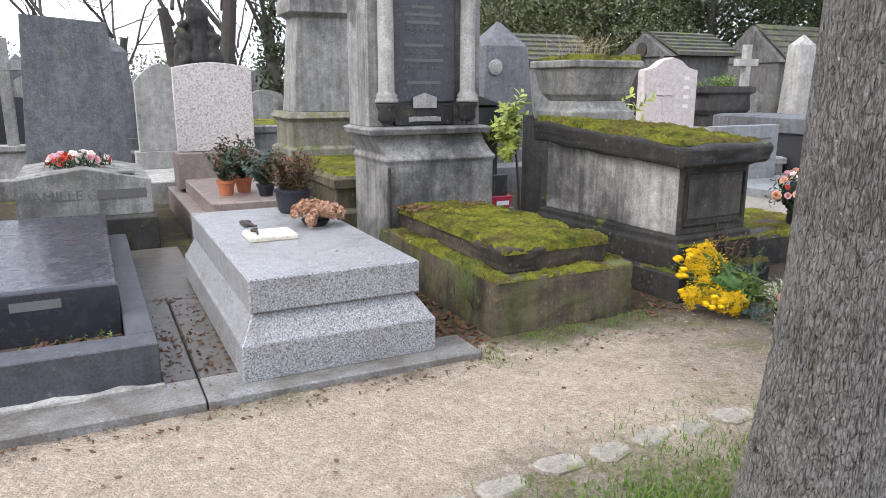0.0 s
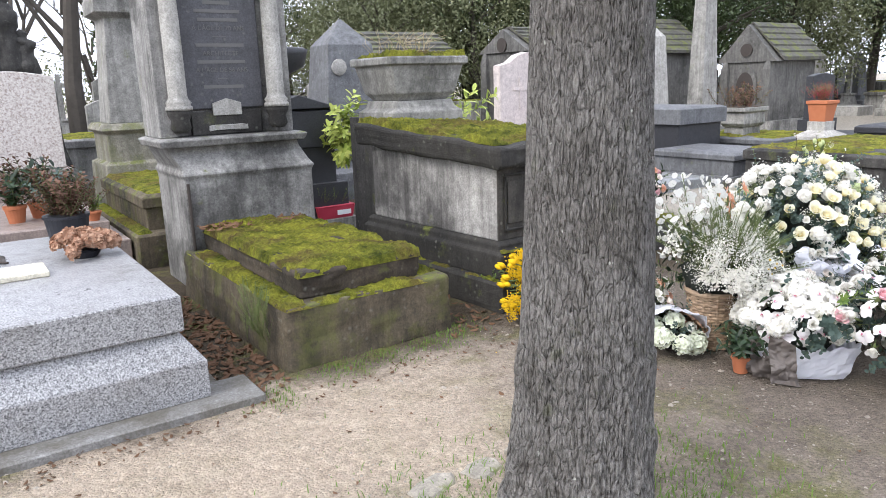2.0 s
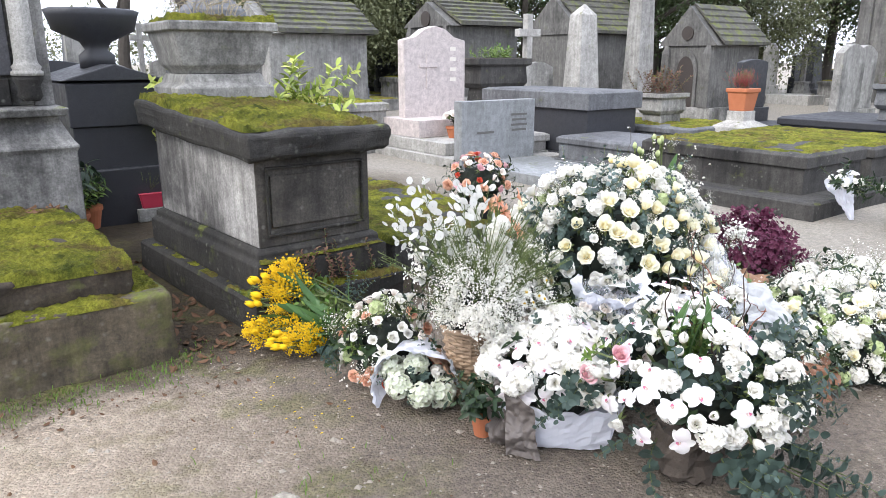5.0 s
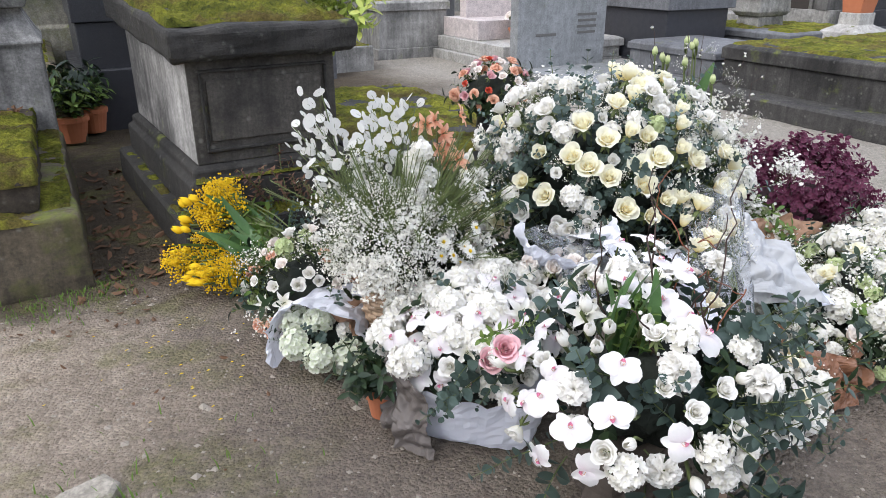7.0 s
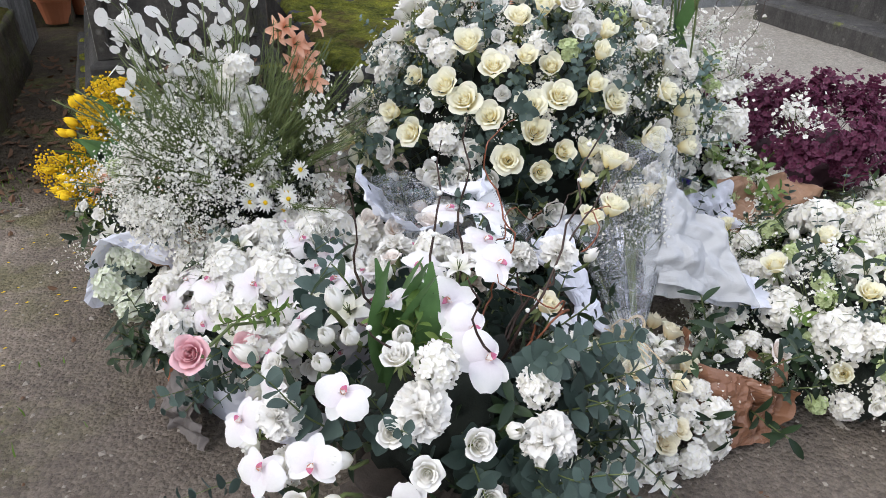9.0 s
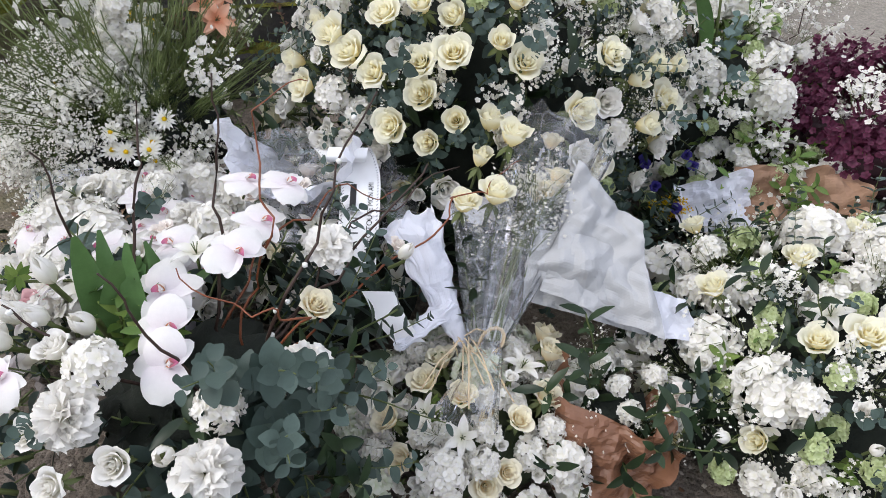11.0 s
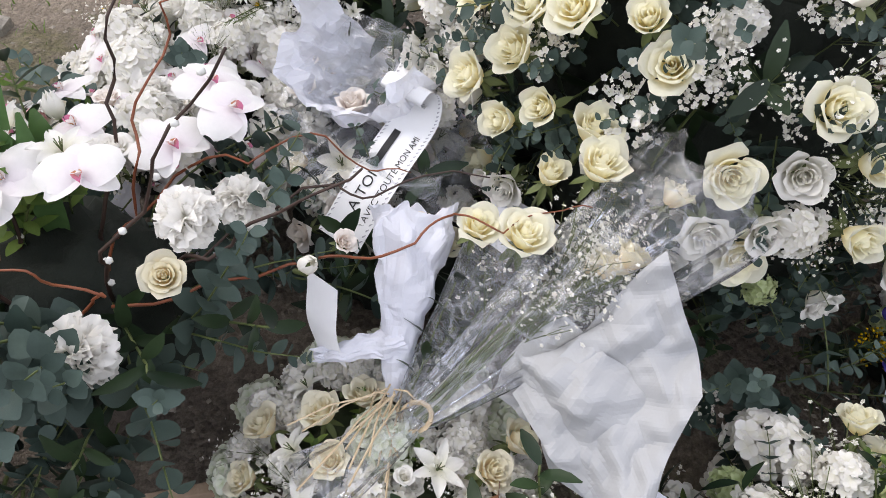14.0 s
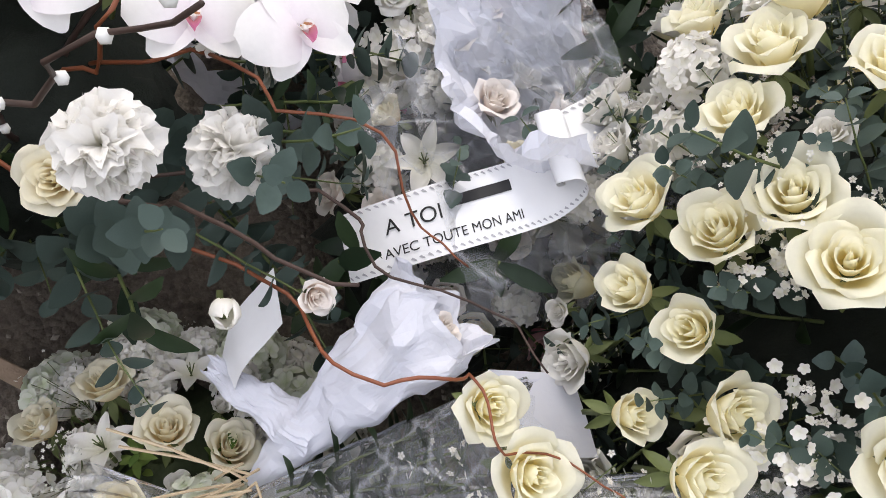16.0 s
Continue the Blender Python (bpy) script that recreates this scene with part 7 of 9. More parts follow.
for j in range(12):
    a = (j + 0.5) * math.pi / 6
    part("wicker_stake", tube([(0.105 * math.cos(a), 0.105 * math.sin(a), 0), (0.137 * math.cos(a), 0.137 * math.sin(a), 0.33)], 0.006, 5), WICKER, A)
part("rim", tube([(0.145 * math.cos(j * math.pi / 12), 0.145 * math.sin(j * math.pi / 12), 0.325) for j in range(25)], 0.014, 8), WICKER, A)
part("soil", lathe([(0.10, 0.02), (0.125, 0.29)], 20), SOIL, A)
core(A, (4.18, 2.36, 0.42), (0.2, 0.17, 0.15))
C = Vector((4.16, 2.38, 0.38))
for i in range(70):
    put("heath", A, C + Vector((fr.gauss(0, 0.06), fr.gauss(-0.03, 0.06), 0)), (fr.gauss(0.1, 0.6), fr.gauss(-0.3, 0.5), 1), fr.uniform(1.1, 1.55))
for i in range(8):
    put("lunaria", A, C + Vector((fr.gauss(-0.03, 0.04), fr.gauss(0.05, 0.04), 0.03)), (-0.62 + 0.12 * i + fr.gauss(0, 0.06), fr.gauss(0.15, 0.2), 1), fr.uniform(0.85, 1.2))
tuck(A, (4.05, 2.22, 0.5), (0.16, 0.13, 0.15), "gypsophila", 60, -0.3, 0.6, 0.68, lambda d: d.y < 0.5, 0.1)
tuck(A, (4.06, 2.2, 0.48), (0.16, 0.12, 0.15), "waxflower", 40, -0.3, 0.55, 0.55, lambda d: d.y < 0.3, 0.0)
tuck(A, (4.15, 2.18, 0.36), (0.2, 0.14, 0.22), "waxflower", 9, -0.1, 0.5, 0.7, lambda d: d.y < 0.3, 0.1)
tuck(A, (4.2, 2.4, 0.5), (0.3, 0.25, 0.25), "waxflower", 5, 0.0, 0.5, 0.9, None, 0.5)
for i in range(10):
    put("stock", A, (4.2 + fr.gauss(0, 0.022), 2.27 + fr.gauss(0, 0.02), 0.52 + 0.03 * i), (fr.gauss(0, 0.4), -1, 0.5), 0.9)
for i in range(11):
    put("daisy", A, (4.25 + fr.gauss(0, 0.06), 2.08 + fr.gauss(0, 0.03), 0.5 + fr.gauss(0, 0.05)), (fr.gauss(0, 0.3), -1, 0.8), 1.0)
for i in range(9):
    put("orange_lily", A, (4.37 + fr.gauss(0, 0.03), 2.46 + fr.gauss(0, 0.03), 0.68 + 0.022 * i), (fr.gauss(0, 0.7), -0.8, 0.4), fr.uniform(0.8, 1.1))
part("stem", tube([(0.1, 0.03, 0.36), (0.18, 0.06, 0.6), (0.21, 0.08, 0.86)], 0.004, 6), STEM, A)
dome(A, (4.45, 2.33, 0.33), (0.16, 0.16, 0.17), (("small_rose", 18, 0.045, 1.0), ("lily", 6, 0.06, 0.6)), None, -0.1)
tuck(A, (4.42, 2.33, 0.28), (0.2, 0.18, 0.18), "greenery", 18, -0.2, 0.5, 0.9)
tuck(A, (4.16, 2.38, 0.38), (0.2, 0.2, 0.2), "greenery", 16, -0.2, 0.5, 0.9)

# yellow mimosa and tulips on the ground
A = arrangement("mimosa_bouquet", "yellow mimosa and tulip bunch lying on the ground with green stems", "flowers", (3.7, 3.2))
HEADS = ((3.665, 3.40, 0.33), (3.55, 3.40, 0.28), (3.47, 3.36, 0.19), (3.42, 3.24, 0.1), (3.46, 3.08, 0.06), (3.55, 3.05, 0.06))
FOOT = Vector((3.86, 3.06, 0.09))
for (x, y, z), n, size in zip(HEADS, (9, 8, 4, 8, 5, 9), (1.0, 0.9, 0.7, 0.85, 0.7, 0.8)):
    h = Vector((x, y, z))
    for i in range(n):
        b = h + (FOOT - h) * fr.uniform(0.3, 0.55) + Vector((fr.gauss(0, 0.03), fr.gauss(0, 0.03), fr.uniform(0, 0.03)))
        put("mimosa", A, b, h - b + Vector((fr.gauss(0, 0.05), fr.gauss(0, 0.05), fr.gauss(0.02, 0.03))), size * fr.uniform(0.75, 1.05))
    for i in range(5):
        p = h + Vector((fr.gauss(0, 0.035), fr.gauss(0, 0.035), abs(fr.gauss(0, 0.03))))
        put("yellow_tulip", A, p, h - FOOT + Vector((fr.gauss(0, 0.08), fr.gauss(0, 0.08), 0.05)), fr.uniform(1.15, 1.6))
    for i in range(12):
        a = h + (FOOT - h) * 0.15 + Vector((fr.gauss(0, 0.03), fr.gauss(0, 0.03), fr.uniform(-0.01, 0.03)))
        b = FOOT + Vector((0.1 + fr.gauss(0, 0.05), -0.05 + fr.gauss(0, 0.05), fr.uniform(-0.06, 0.05)))
        part("stem", tube([tuple(v - A.location) for v in (a, (a + b) / 2 + Vector((0, 0, 0.03)), b)], 0.0035, 5), STEM, A)
    for i in range(5):
        b = FOOT + (h - FOOT) * fr.uniform(0.0, 0.5) + Vector((fr.gauss(0, 0.03), fr.gauss(0, 0.03), 0.02))
        put("tulip_leaf", A, b, h - FOOT + Vector((fr.gauss(0, 0.12), fr.gauss(0, 0.12), fr.uniform(0, 0.2))), fr.uniform(0.8, 1.15))
        put("fresh", A, b, h - FOOT + Vector((fr.gauss(0, 0.15), fr.gauss(0, 0.15), 0.1)), fr.uniform(0.8, 1.2))
for i in range(12):
    put("fine_eucalyptus", A, (3.68 + fr.gauss(0, 0.05), 3.0 + fr.gauss(0, 0.04), 0.04), (fr.gauss(0.1, 0.5), -1 + fr.gauss(0, 0.3), 0.05), 0.75)
for i in range(7):
    put("fine_eucalyptus", A, (3.88 + fr.gauss(0, 0.04), 3.15 + fr.gauss(0, 0.05), 0.12), (0.4 + fr.gauss(0, 0.4), 0.2, 0.9), 0.9)
A.location += Vector((0.14, 0.14, 0.01))

# cream and peach bouquet beside it
A = arrangement("mixed_bouquet", "round bouquet of cream, peach and red flowers on the ground", "flowers", (3.92, 2.72))
core(A, (3.92, 2.72, 0.14), (0.15, 0.14, 0.15))
dome(A, (3.92, 2.72, 0.17), (0.2, 0.19, 0.22), (("white_rose", 14, 0.06, 0.8), ("blush_rose", 9, 0.06, 0.8), ("peach_rose", 10, 0.06, 0.75), ("viburnum", 7, 0.05, 1), ("lily", 6, 0.06, 0.9), ("small_rose", 14, 0.04, 1.2)), None, -0.4)
for p in ((3.83, 2.56, 0.06), (4.0, 2.5, 0.13)):
    put("red_rose", A, p, (-0.4, -1, 0.5), 1.35)
tuck(A, (3.92, 2.72, 0.15), (0.2, 0.2, 0.2), "greenery", 18, -0.4, 0.5, 0.8)
tuck(A, (3.92, 2.72, 0.15), (0.2, 0.2, 0.2), "fresh", 8, -0.2, 0.5, 0.9)
tuck(A, (3.92, 2.72, 0.15), (0.2, 0.2, 0.2), "gypsophila", 8, 0, 0.7, 0.8)

# hydrangea bouquet in white and kraft paper
A = arrangement("hydrangea_bouquet", "hydrangea bouquet in white and brown paper lying on the ground", "flowers", (3.76, 2.35))
sheet_part("paper", cone_wrap((3.98, 2.6, 0.12), (3.70, 2.27, 0.12), 0.03, 0.193, 3, 0.10, 4.0, flare=0.6, start=math.pi + 0.3), WHITE_PAPER, A, "white tissue paper")
sheet_part("paper", cone_wrap((3.98, 2.61, 0.13), (3.69, 2.29, 0.12), 0.035, 0.182, 4, 0.10, 1.6, flare=0.6, start=math.pi - 1.3), KRAFT, A, "brown kraft paper")
core(A, (3.78, 2.37, 0.1), (0.1, 0.1, 0.08))
dome(A, (3.76, 2.33, 0.09), (0.12, 0.12, 0.1), (("green_hydrangea", 6, 0.1, 0.8), ("stock", 5, 0.06, 0.8)), None, -0.3, arc=lambda d: d.x + d.y < 0.5)
tuck(A, (3.76, 2.34, 0.09), (0.12, 0.12, 0.1), "eucalyptus", 10, -0.4, 0.5, 0.5, lambda d: d.y < 0.2)

A.location += Vector((0.13, 0.11, 0))

# little potted plant
A = arrangement("potted_plant", "small terracotta pot with a pink-budded green plant", "pot plant", (3.94, 2.05))
part("pot", lathe([(0.035, 0), (0.046, 0.07), (0.052, 0.072), (0.052, 0.09), (0.044, 0.091)], 20), TERRACOTTA, A, smooth=False)
tuck(A, (3.94, 2.05, 0.1), (0.05, 0.05, 0.05), "greenery", 26, 0.0, 0.4, 0.7, up=0.6)
for i in range(9):
    put("blush_rose", A, (3.94 + fr.gauss(0, 0.035), 2.05 + fr.gauss(0, 0.035), 0.2 + fr.gauss(0, 0.02)), (fr.gauss(0, 0.4), -0.4, 1), 0.22)

# white orchid bowl in tissue
A = arrangement("orchid_bowl", "bowl of white orchids and pink roses wrapped in white tissue", "flowers", (4.12, 1.82))
BR = 60
vs, fs = [], []
for i in range(12):
    for j in range(BR + 1):
        a = 2 * math.pi * j / BR
        s = i / 11
        rad = (0.15 + 0.045 * s ** 0.7) * (abs(math.cos(a)) ** 5 + abs(math.sin(a)) ** 5) ** -0.2 * (0.95 + 0.035 * noise.noise(Vector((math.cos(a) * 9, math.sin(a) * 9, s * 7))) + 0.09 * abs(noise.noise(Vector((math.cos(a) * 2.6, math.sin(a) * 2.6, s * 1.5)))) + 0.05 * abs(noise.noise(Vector((math.cos(a) * 6, math.sin(a) * 6, s * 4 + math.cos(a) * 3)))))
        q = Matrix.Rotation(radians(-45), 3, "Z") @ Vector((rad * 1.25 * math.cos(a), rad * 0.8 * math.sin(a), 0.004 + 0.17 * s + 0.05 * s * noise.noise(Vector((math.cos(a) * 4, math.sin(a) * 4, 1)))))
        vs.append(q + Vector((4.12, 1.80, 0)))
for i in range(11):
    for j in range(BR):
        k = i * (BR + 1) + j
        fs.append((k, k + 1, k + BR + 2, k + BR + 1))
sheet_part("tissue", (vs, fs), WHITE_PAPER, A, "crumpled white tissue paper")
sheet_part("film", crumpled_sheet([(3.87, 1.95, 0.01), (4.02, 1.76, 0.01), (3.99, 1.78, 0.24), (3.9, 1.93, 0.27)], 11, 0.05, 26, 9), GREY_FILM, A, "grey-brown crumpled wrapping")
sheet_part("film", crumpled_sheet([(3.86, 1.9, 0.01), (3.94, 1.74, 0.01), (3.97, 1.8, 0.16), (3.89, 1.95, 0.2)], 13, 0.06, 26, 9), GREY_FILM, A)
sheet_part("film", crumpled_sheet([(3.83, 1.78, 0.01), (3.91, 1.68, 0.01), (3.92, 1.74, 0.2), (3.87, 1.84, 0.27)], 17, 0.06, 30, 8), GREY_FILM, A)
core(A, (4.14, 1.82, 0.24), (0.2, 0.17, 0.12))
C, R = (4.16, 1.88, 0.24), (0.26, 0.25, 0.2)
seen = []
for kind, p, s in (("pink_rose", (3.95, 1.39, 0.52), 1.05), ("pink_rose", (4.05, 1.61, 0.34), 1.15), ("orchid", (4.078, 1.732, 0.427), 1.0), ("orchid", (3.993, 1.782, 0.417), 1.0), ("lily", (4.21, 1.699, 0.4), 1.3), ("hydrangea", (4.037, 1.818, 0.423), 0.7), ("orchid", (4.209, 1.854, 0.45), 1.0), ("orchid", (4.271, 1.817, 0.424), 1.0), ("hydrangea", (4.139, 1.757, 0.412), 0.8), ("white_rose", (4.318, 1.774, 0.381), 0.9), ("hydrangea", (4.313, 1.979, 0.4), 0.8), ("stock", (4.406, 1.948, 0.394), 1.2), ("carnation", (4.024, 1.784, 0.4), 0.8), ("orchid", (4.162, 1.683, 0.399), 1.0)):
    put(kind, A, p, Vector(p) - Vector((4.16, 1.9, 0.05)) + Vector((0, -0.1, 0.1)), s)
    seen.append((Vector(p), 0.06))
part("stem", tube([tuple(Vector(p) - A.location) for p in ((3.95, 1.39, 0.51), (4.02, 1.53, 0.47), (4.13, 1.7, 0.34), (4.15, 1.8, 0.24))], 0.0035, 6), STEM, A)
for p, way in (((4.05, 1.55, 0.47), (0.6, -0.6, 0.2)), ((4.08, 1.6, 0.44), (-0.6, -0.4, 0.2)), ((4.1, 1.64, 0.41), (0.7, -0.2, 0.1))):
    put("fresh", A, p, way, 0.6)
dome(A, C, R, (("orchid", 30, 0.06, 0.95), ("hydrangea", 4, 0.08, 0.75), ("white_rose", 8, 0.055, 0.9), ("stock", 30, 0.045, 1.1), ("lily", 12, 0.06, 1.0), ("blush_rose", 4, 0.06, 0.9), ("white_rose", 6, 0.06, 0.9), ("carnation", 5, 0.07, 0.8)), seen, -0.05)
tuck(A, C, R, "gypsophila", 16, 0.0, 0.85, 0.5)
tuck(A, C, R, "eucalyptus", 16, -0.3, 0.55, 0.7, up=-0.1)
tuck(A, (4.2, 1.68, 0.26), (0.16, 0.12, 0.12), "eucalyptus", 14, -0.3, 0.7, 0.8, lambda d: d.y < 0.2, -0.1)
tuck(A, C, R, "greenery", 10, -0.2, 0.4, 0.7)
A.location += Vector((0.06, 0.07, 0))

# orchid and carnation arrangement with trailing eucalyptus
A = arrangement("orchid_arrangement", "white orchids and carnations with trailing eucalyptus in a bark trough", "flowers", (4.47, 1.42))
part("trough", roughen(lathe([(0.13, 0.0), (0.145, 0.03), (0.14, 0.16), (0.13, 0.18)], 26, at=(-0.08, -0.01, 0), squash=0.75), 0.03, 22, 3), plain("bark_trough", (0.03, 0.024, 0.019), (0.13, 0.105, 0.085), 22, 0.95, 1.0), A, "rough bark-covered trough")
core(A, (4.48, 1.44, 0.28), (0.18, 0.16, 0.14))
C, R = (4.46, 1.47, 0.3), (0.36, 0.34, 0.26)
seen = []
for kind, p, s in (("orchid", (4.235, 1.306, 0.495), 1.0), ("orchid", (4.071, 1.38, 0.417), 0.95), ("orchid", (4.088, 1.293, 0.381), 0.95), ("orchid", (4.466, 1.418, 0.561), 1.2), ("orchid", (4.478, 1.35, 0.54), 1.1), ("orchid", (4.486, 1.294, 0.516), 1.15), ("orchid", (4.453, 1.541, 0.567), 1.1), ("carnation", (4.132, 1.342, 0.444), 0.95), ("carnation", (4.35, 1.241, 0.48), 1.15), ("carnation", (4.55, 1.16, 0.43), 1.15), ("carnation", (4.68, 1.322, 0.455), 1.1), ("tulip", (4.359, 1.372, 0.53), 1.5), ("tulip", (4.278, 1.406, 0.523), 1.4), ("tulip", (4.223, 1.382, 0.5), 1.4), ("tulip", (4.242, 1.431, 0.516), 1.3), ("tulip", (4.493, 1.192, 0.441), 1.3), ("white_rose", (4.427, 1.183, 0.44), 0.9), ("ivory_rose", (4.685, 1.46, 0.47), 0.85), ("white_rose", (4.298, 1.236, 0.455), 0.8), ("orchid", (4.168, 1.252, 0.414), 1.0), ("orchid", (4.6, 1.58, 0.58), 1.1), ("carnation", (4.725, 1.49, 0.58), 0.95), ("carnation", (4.70, 1.6, 0.51), 0.95), ("orchid", (4.575, 1.46, 0.6), 1.1), ("orchid", (4.64, 1.66, 0.61), 1.1), ("orchid", (4.56, 1.7, 0.6), 1.1), ("tulip", (4.84, 1.56, 0.5), 1.1), ("blush_rose", (4.83, 1.65, 0.46), 0.6), ("tulip", (4.66, 1.36, 0.44), 1.2), ("lily", (4.3, 1.52, 0.5), 1.2), ("orchid", (4.3, 1.62, 0.52), 1.0)):
    put(kind, A, p, Vector(p) - Vector((4.46, 1.5, 0.12)) + Vector((0, -0.14, 0.08)), s)
    seen.append((Vector(p), 0.075))
dome(A, C, R, (("orchid", 16, 0.07, 0.9), ("carnation", 6, 0.075, 1.0), ("tulip", 12, 0.05, 1.4), ("white_rose", 9, 0.06, 0.9), ("stock", 10, 0.05, 1.0), ("lily", 5, 0.065, 1.0), ("blush_rose", 3, 0.06, 0.7)), seen, -0.25, arc=lambda d: d.x < 0.3 and (d.x < 0.1 or d.z > 0.5))
tuck(A, C, R, "eucalyptus", 11, -0.1, 0.6, 0.85, lambda d: d.x > -0.45 and d.z < 0.6, 0.0)
tuck(A, (4.62, 1.42, 0.28), (0.2, 0.24, 0.2), "eucalyptus", 5, -0.2, 0.5, 0.8, lambda d: d.x > -0.2 and d.y < 0.5, 0.0)
tuck(A, (4.44, 1.25, 0.2), (0.26, 0.12, 0.12), "eucalyptus", 13, -0.8, 0.7, 0.9, lambda d: d.y < 0.1 and d.x < 0.5, -0.3)
tuck(A, (4.3, 1.4, 0.24), (0.22, 0.16, 0.14), "eucalyptus", 7, -0.5, 0.65, 0.85, lambda d: d.y < 0.1, -0.15)
for p, way, k in (((4.5, 1.2, 0.12), (0.5, -0.8, -0.25), 1.3), ((4.55, 1.2, 0.14), (0.7, -0.6, -0.3), 1.35), ((4.4, 1.18, 0.12), (-0.1, -1, -0.3), 1.2), ((4.32, 1.2, 0.14), (-0.3, -0.9, -0.25), 1.1), ((4.5, 1.15, 0.1), (0.2, -1, -0.2), 1.25)):
    put("eucalyptus", A, p, way, k)
tuck(A, C, R, "greenery", 9, -0.1, 0.55, 0.8)
tuck(A, C, R, "bough", 18, 0.0, 0.5, 0.9, lambda d: -0.1 < d.x < 0.75 and d.y < 0.6 and d.z < 0.6, 0.0)
tuck(A, (4.6, 1.36, 0.26), (0.22, 0.2, 0.16), "greenery", 7, -0.1, 0.5, 0.75, lambda d: d.y < 0.4)
for i in range(9):
    put("tulip_leaf", A, (4.38 + fr.gauss(0, 0.035), 1.46 + fr.gauss(0, 0.035), 0.38), (fr.gauss(0, 0.25), fr.gauss(-0.05, 0.2), 1), fr.uniform(0.85, 1.15))
for i in range(7):
    a = 0.5 + 0.2 * i
    put("fresh", A, (4.42 + fr.gauss(0, 0.03), 1.47 + fr.gauss(0, 0.03), 0.42), (fr.gauss(0, 0.2), fr.gauss(0, 0.2), 1), 0.9)
for i, pts in enumerate((((4.45, 1.45, 0.3), (4.32, 1.5, 0.55), (4.30, 1.49, 0.78)), ((4.45, 1.4, 0.3), (4.42, 1.42, 0.6), (4.47, 1.5, 0.85)), ((4.5, 1.45, 0.3), (4.53, 1.55, 0.6), (4.56, 1.6, 0.85)), ((4.55, 1.42, 0.35), (4.66, 1.42, 0.55), (4.82, 1.52, 0.84)), ((4.55, 1.45, 0.35), (4.72, 1.5, 0.5), (4.9, 1.62, 0.66)), ((4.5, 1.4, 0.3), (4.35, 1.33, 0.5), (4.27, 1.33, 0.62)), ((4.5, 1.4, 0.3), (4.5, 1.3, 0.5), (4.44, 1.28, 0.7)))):
    part("twig", wavy_twig(40 + i, [Vector(p) - A.location for p in pts], 0.004, 0.025, TWIG, 7 if i % 2 else 0), None, A, "dark twig with silver catkins" if i % 2 else "")
for i, pts in enumerate((((4.6, 1.45, 0.4), (4.758, 1.672, 0.5), (4.87, 1.74, 0.54), (4.979, 1.809, 0.55)), ((4.62, 1.4, 0.42), (4.799, 1.606, 0.42), (4.942, 1.682, 0.5), (4.941, 1.749, 0.52), (5.028, 1.772, 0.5), (5.12, 1.86, 0.53)), ((4.55, 1.45, 0.4), (4.62, 1.52, 0.62), (4.6, 1.62, 0.78), (4.7, 1.68, 0.8)), ((4.5, 1.5, 0.4), (4.62, 1.6, 0.55), (4.74, 1.72, 0.56), (4.85, 1.8, 0.5)), ((4.6, 1.35, 0.42), (4.7, 1.38, 0.52), (4.62, 1.3, 0.6), (4.52, 1.34, 0.66)))):
    part("twig", wavy_twig(60 + i, [Vector(p) - A.location for p in pts], 0.0026, 0.035, RED_TWIG if i else TWIG), None, A, "red-brown curly willow twig" if i else "")

# cream posy on the ground
A = arrangement("cream_posy", "round posy of ivory roses and pale hydrangea on the ground", "flowers", (4.98, 1.53))
# added green fill body, closing the gaps between flowers
core(A, (4.98, 1.54, 0.04), (0.17, 0.15, 0.09), plain("green_posy_fill", (0.03, 0.045, 0.02), (0.08, 0.1, 0.05), 25, 0.9, 0.6))
seen = []
for p in ((4.885, 1.52, 0.2), (4.92, 1.578, 0.2), (5.146, 1.655, 0.18), (4.95, 1.46, 0.22), (5.11, 1.47, 0.19), (5.05, 1.42, 0.19), (4.83, 1.40, 0.13), (4.81, 1.47, 0.16), (5.02, 1.36, 0.12), (5.14, 1.58, 0.2), (4.98, 1.35, 0.1)):
    put("ivory_rose", A, p, Vector(p) - Vector((4.98, 1.53, -0.1)), fr.uniform(0.75, 0.95))
    seen.append((Vector(p), 0.07))
dome(A, (4.98, 1.54, 0.05), (0.23, 0.21, 0.17), (("green_hydrangea", 8, 0.085, 0.7), ("hydrangea", 12, 0.085, 0.7), ("lily", 12, 0.06, 0.9), ("stock", 34, 0.045, 0.75), ("small_rose", 22, 0.035, 0.95), ("viburnum", 6, 0.05, 0.7)), seen, -0.1)
dome(A, (4.98, 1.54, 0.05), (0.22, 0.2, 0.15), (("stock", 40, 0.03, 0.7), ("small_rose", 40, 0.026, 0.9)), seen, -0.1)
tuck(A, (4.98, 1.54, 0.05), (0.22, 0.2, 0.14), "gypsophila", 8, 0.0, 0.8, 0.5)
tuck(A, (4.98, 1.54, 0.05), (0.2, 0.18, 0.14), "fresh", 12, 0.0, 0.7, 0.5)
for i in range(16):
    a = Vector((4.96 + fr.gauss(0, 0.015), 1.58 + fr.gauss(0, 0.015), 0.255 + fr.uniform(0, 0.02)))
    b = a + Vector((fr.gauss(0.02, 0.05), fr.gauss(-0.1, 0.06), fr.gauss(-0.01, 0.02)))
    part("raffia_strand", tube([tuple(v - A.location) for v in (a, (a + b) / 2 + Vector((0, 0, 0.015)), b)], 0.0016, 4), RAFFIA, A)

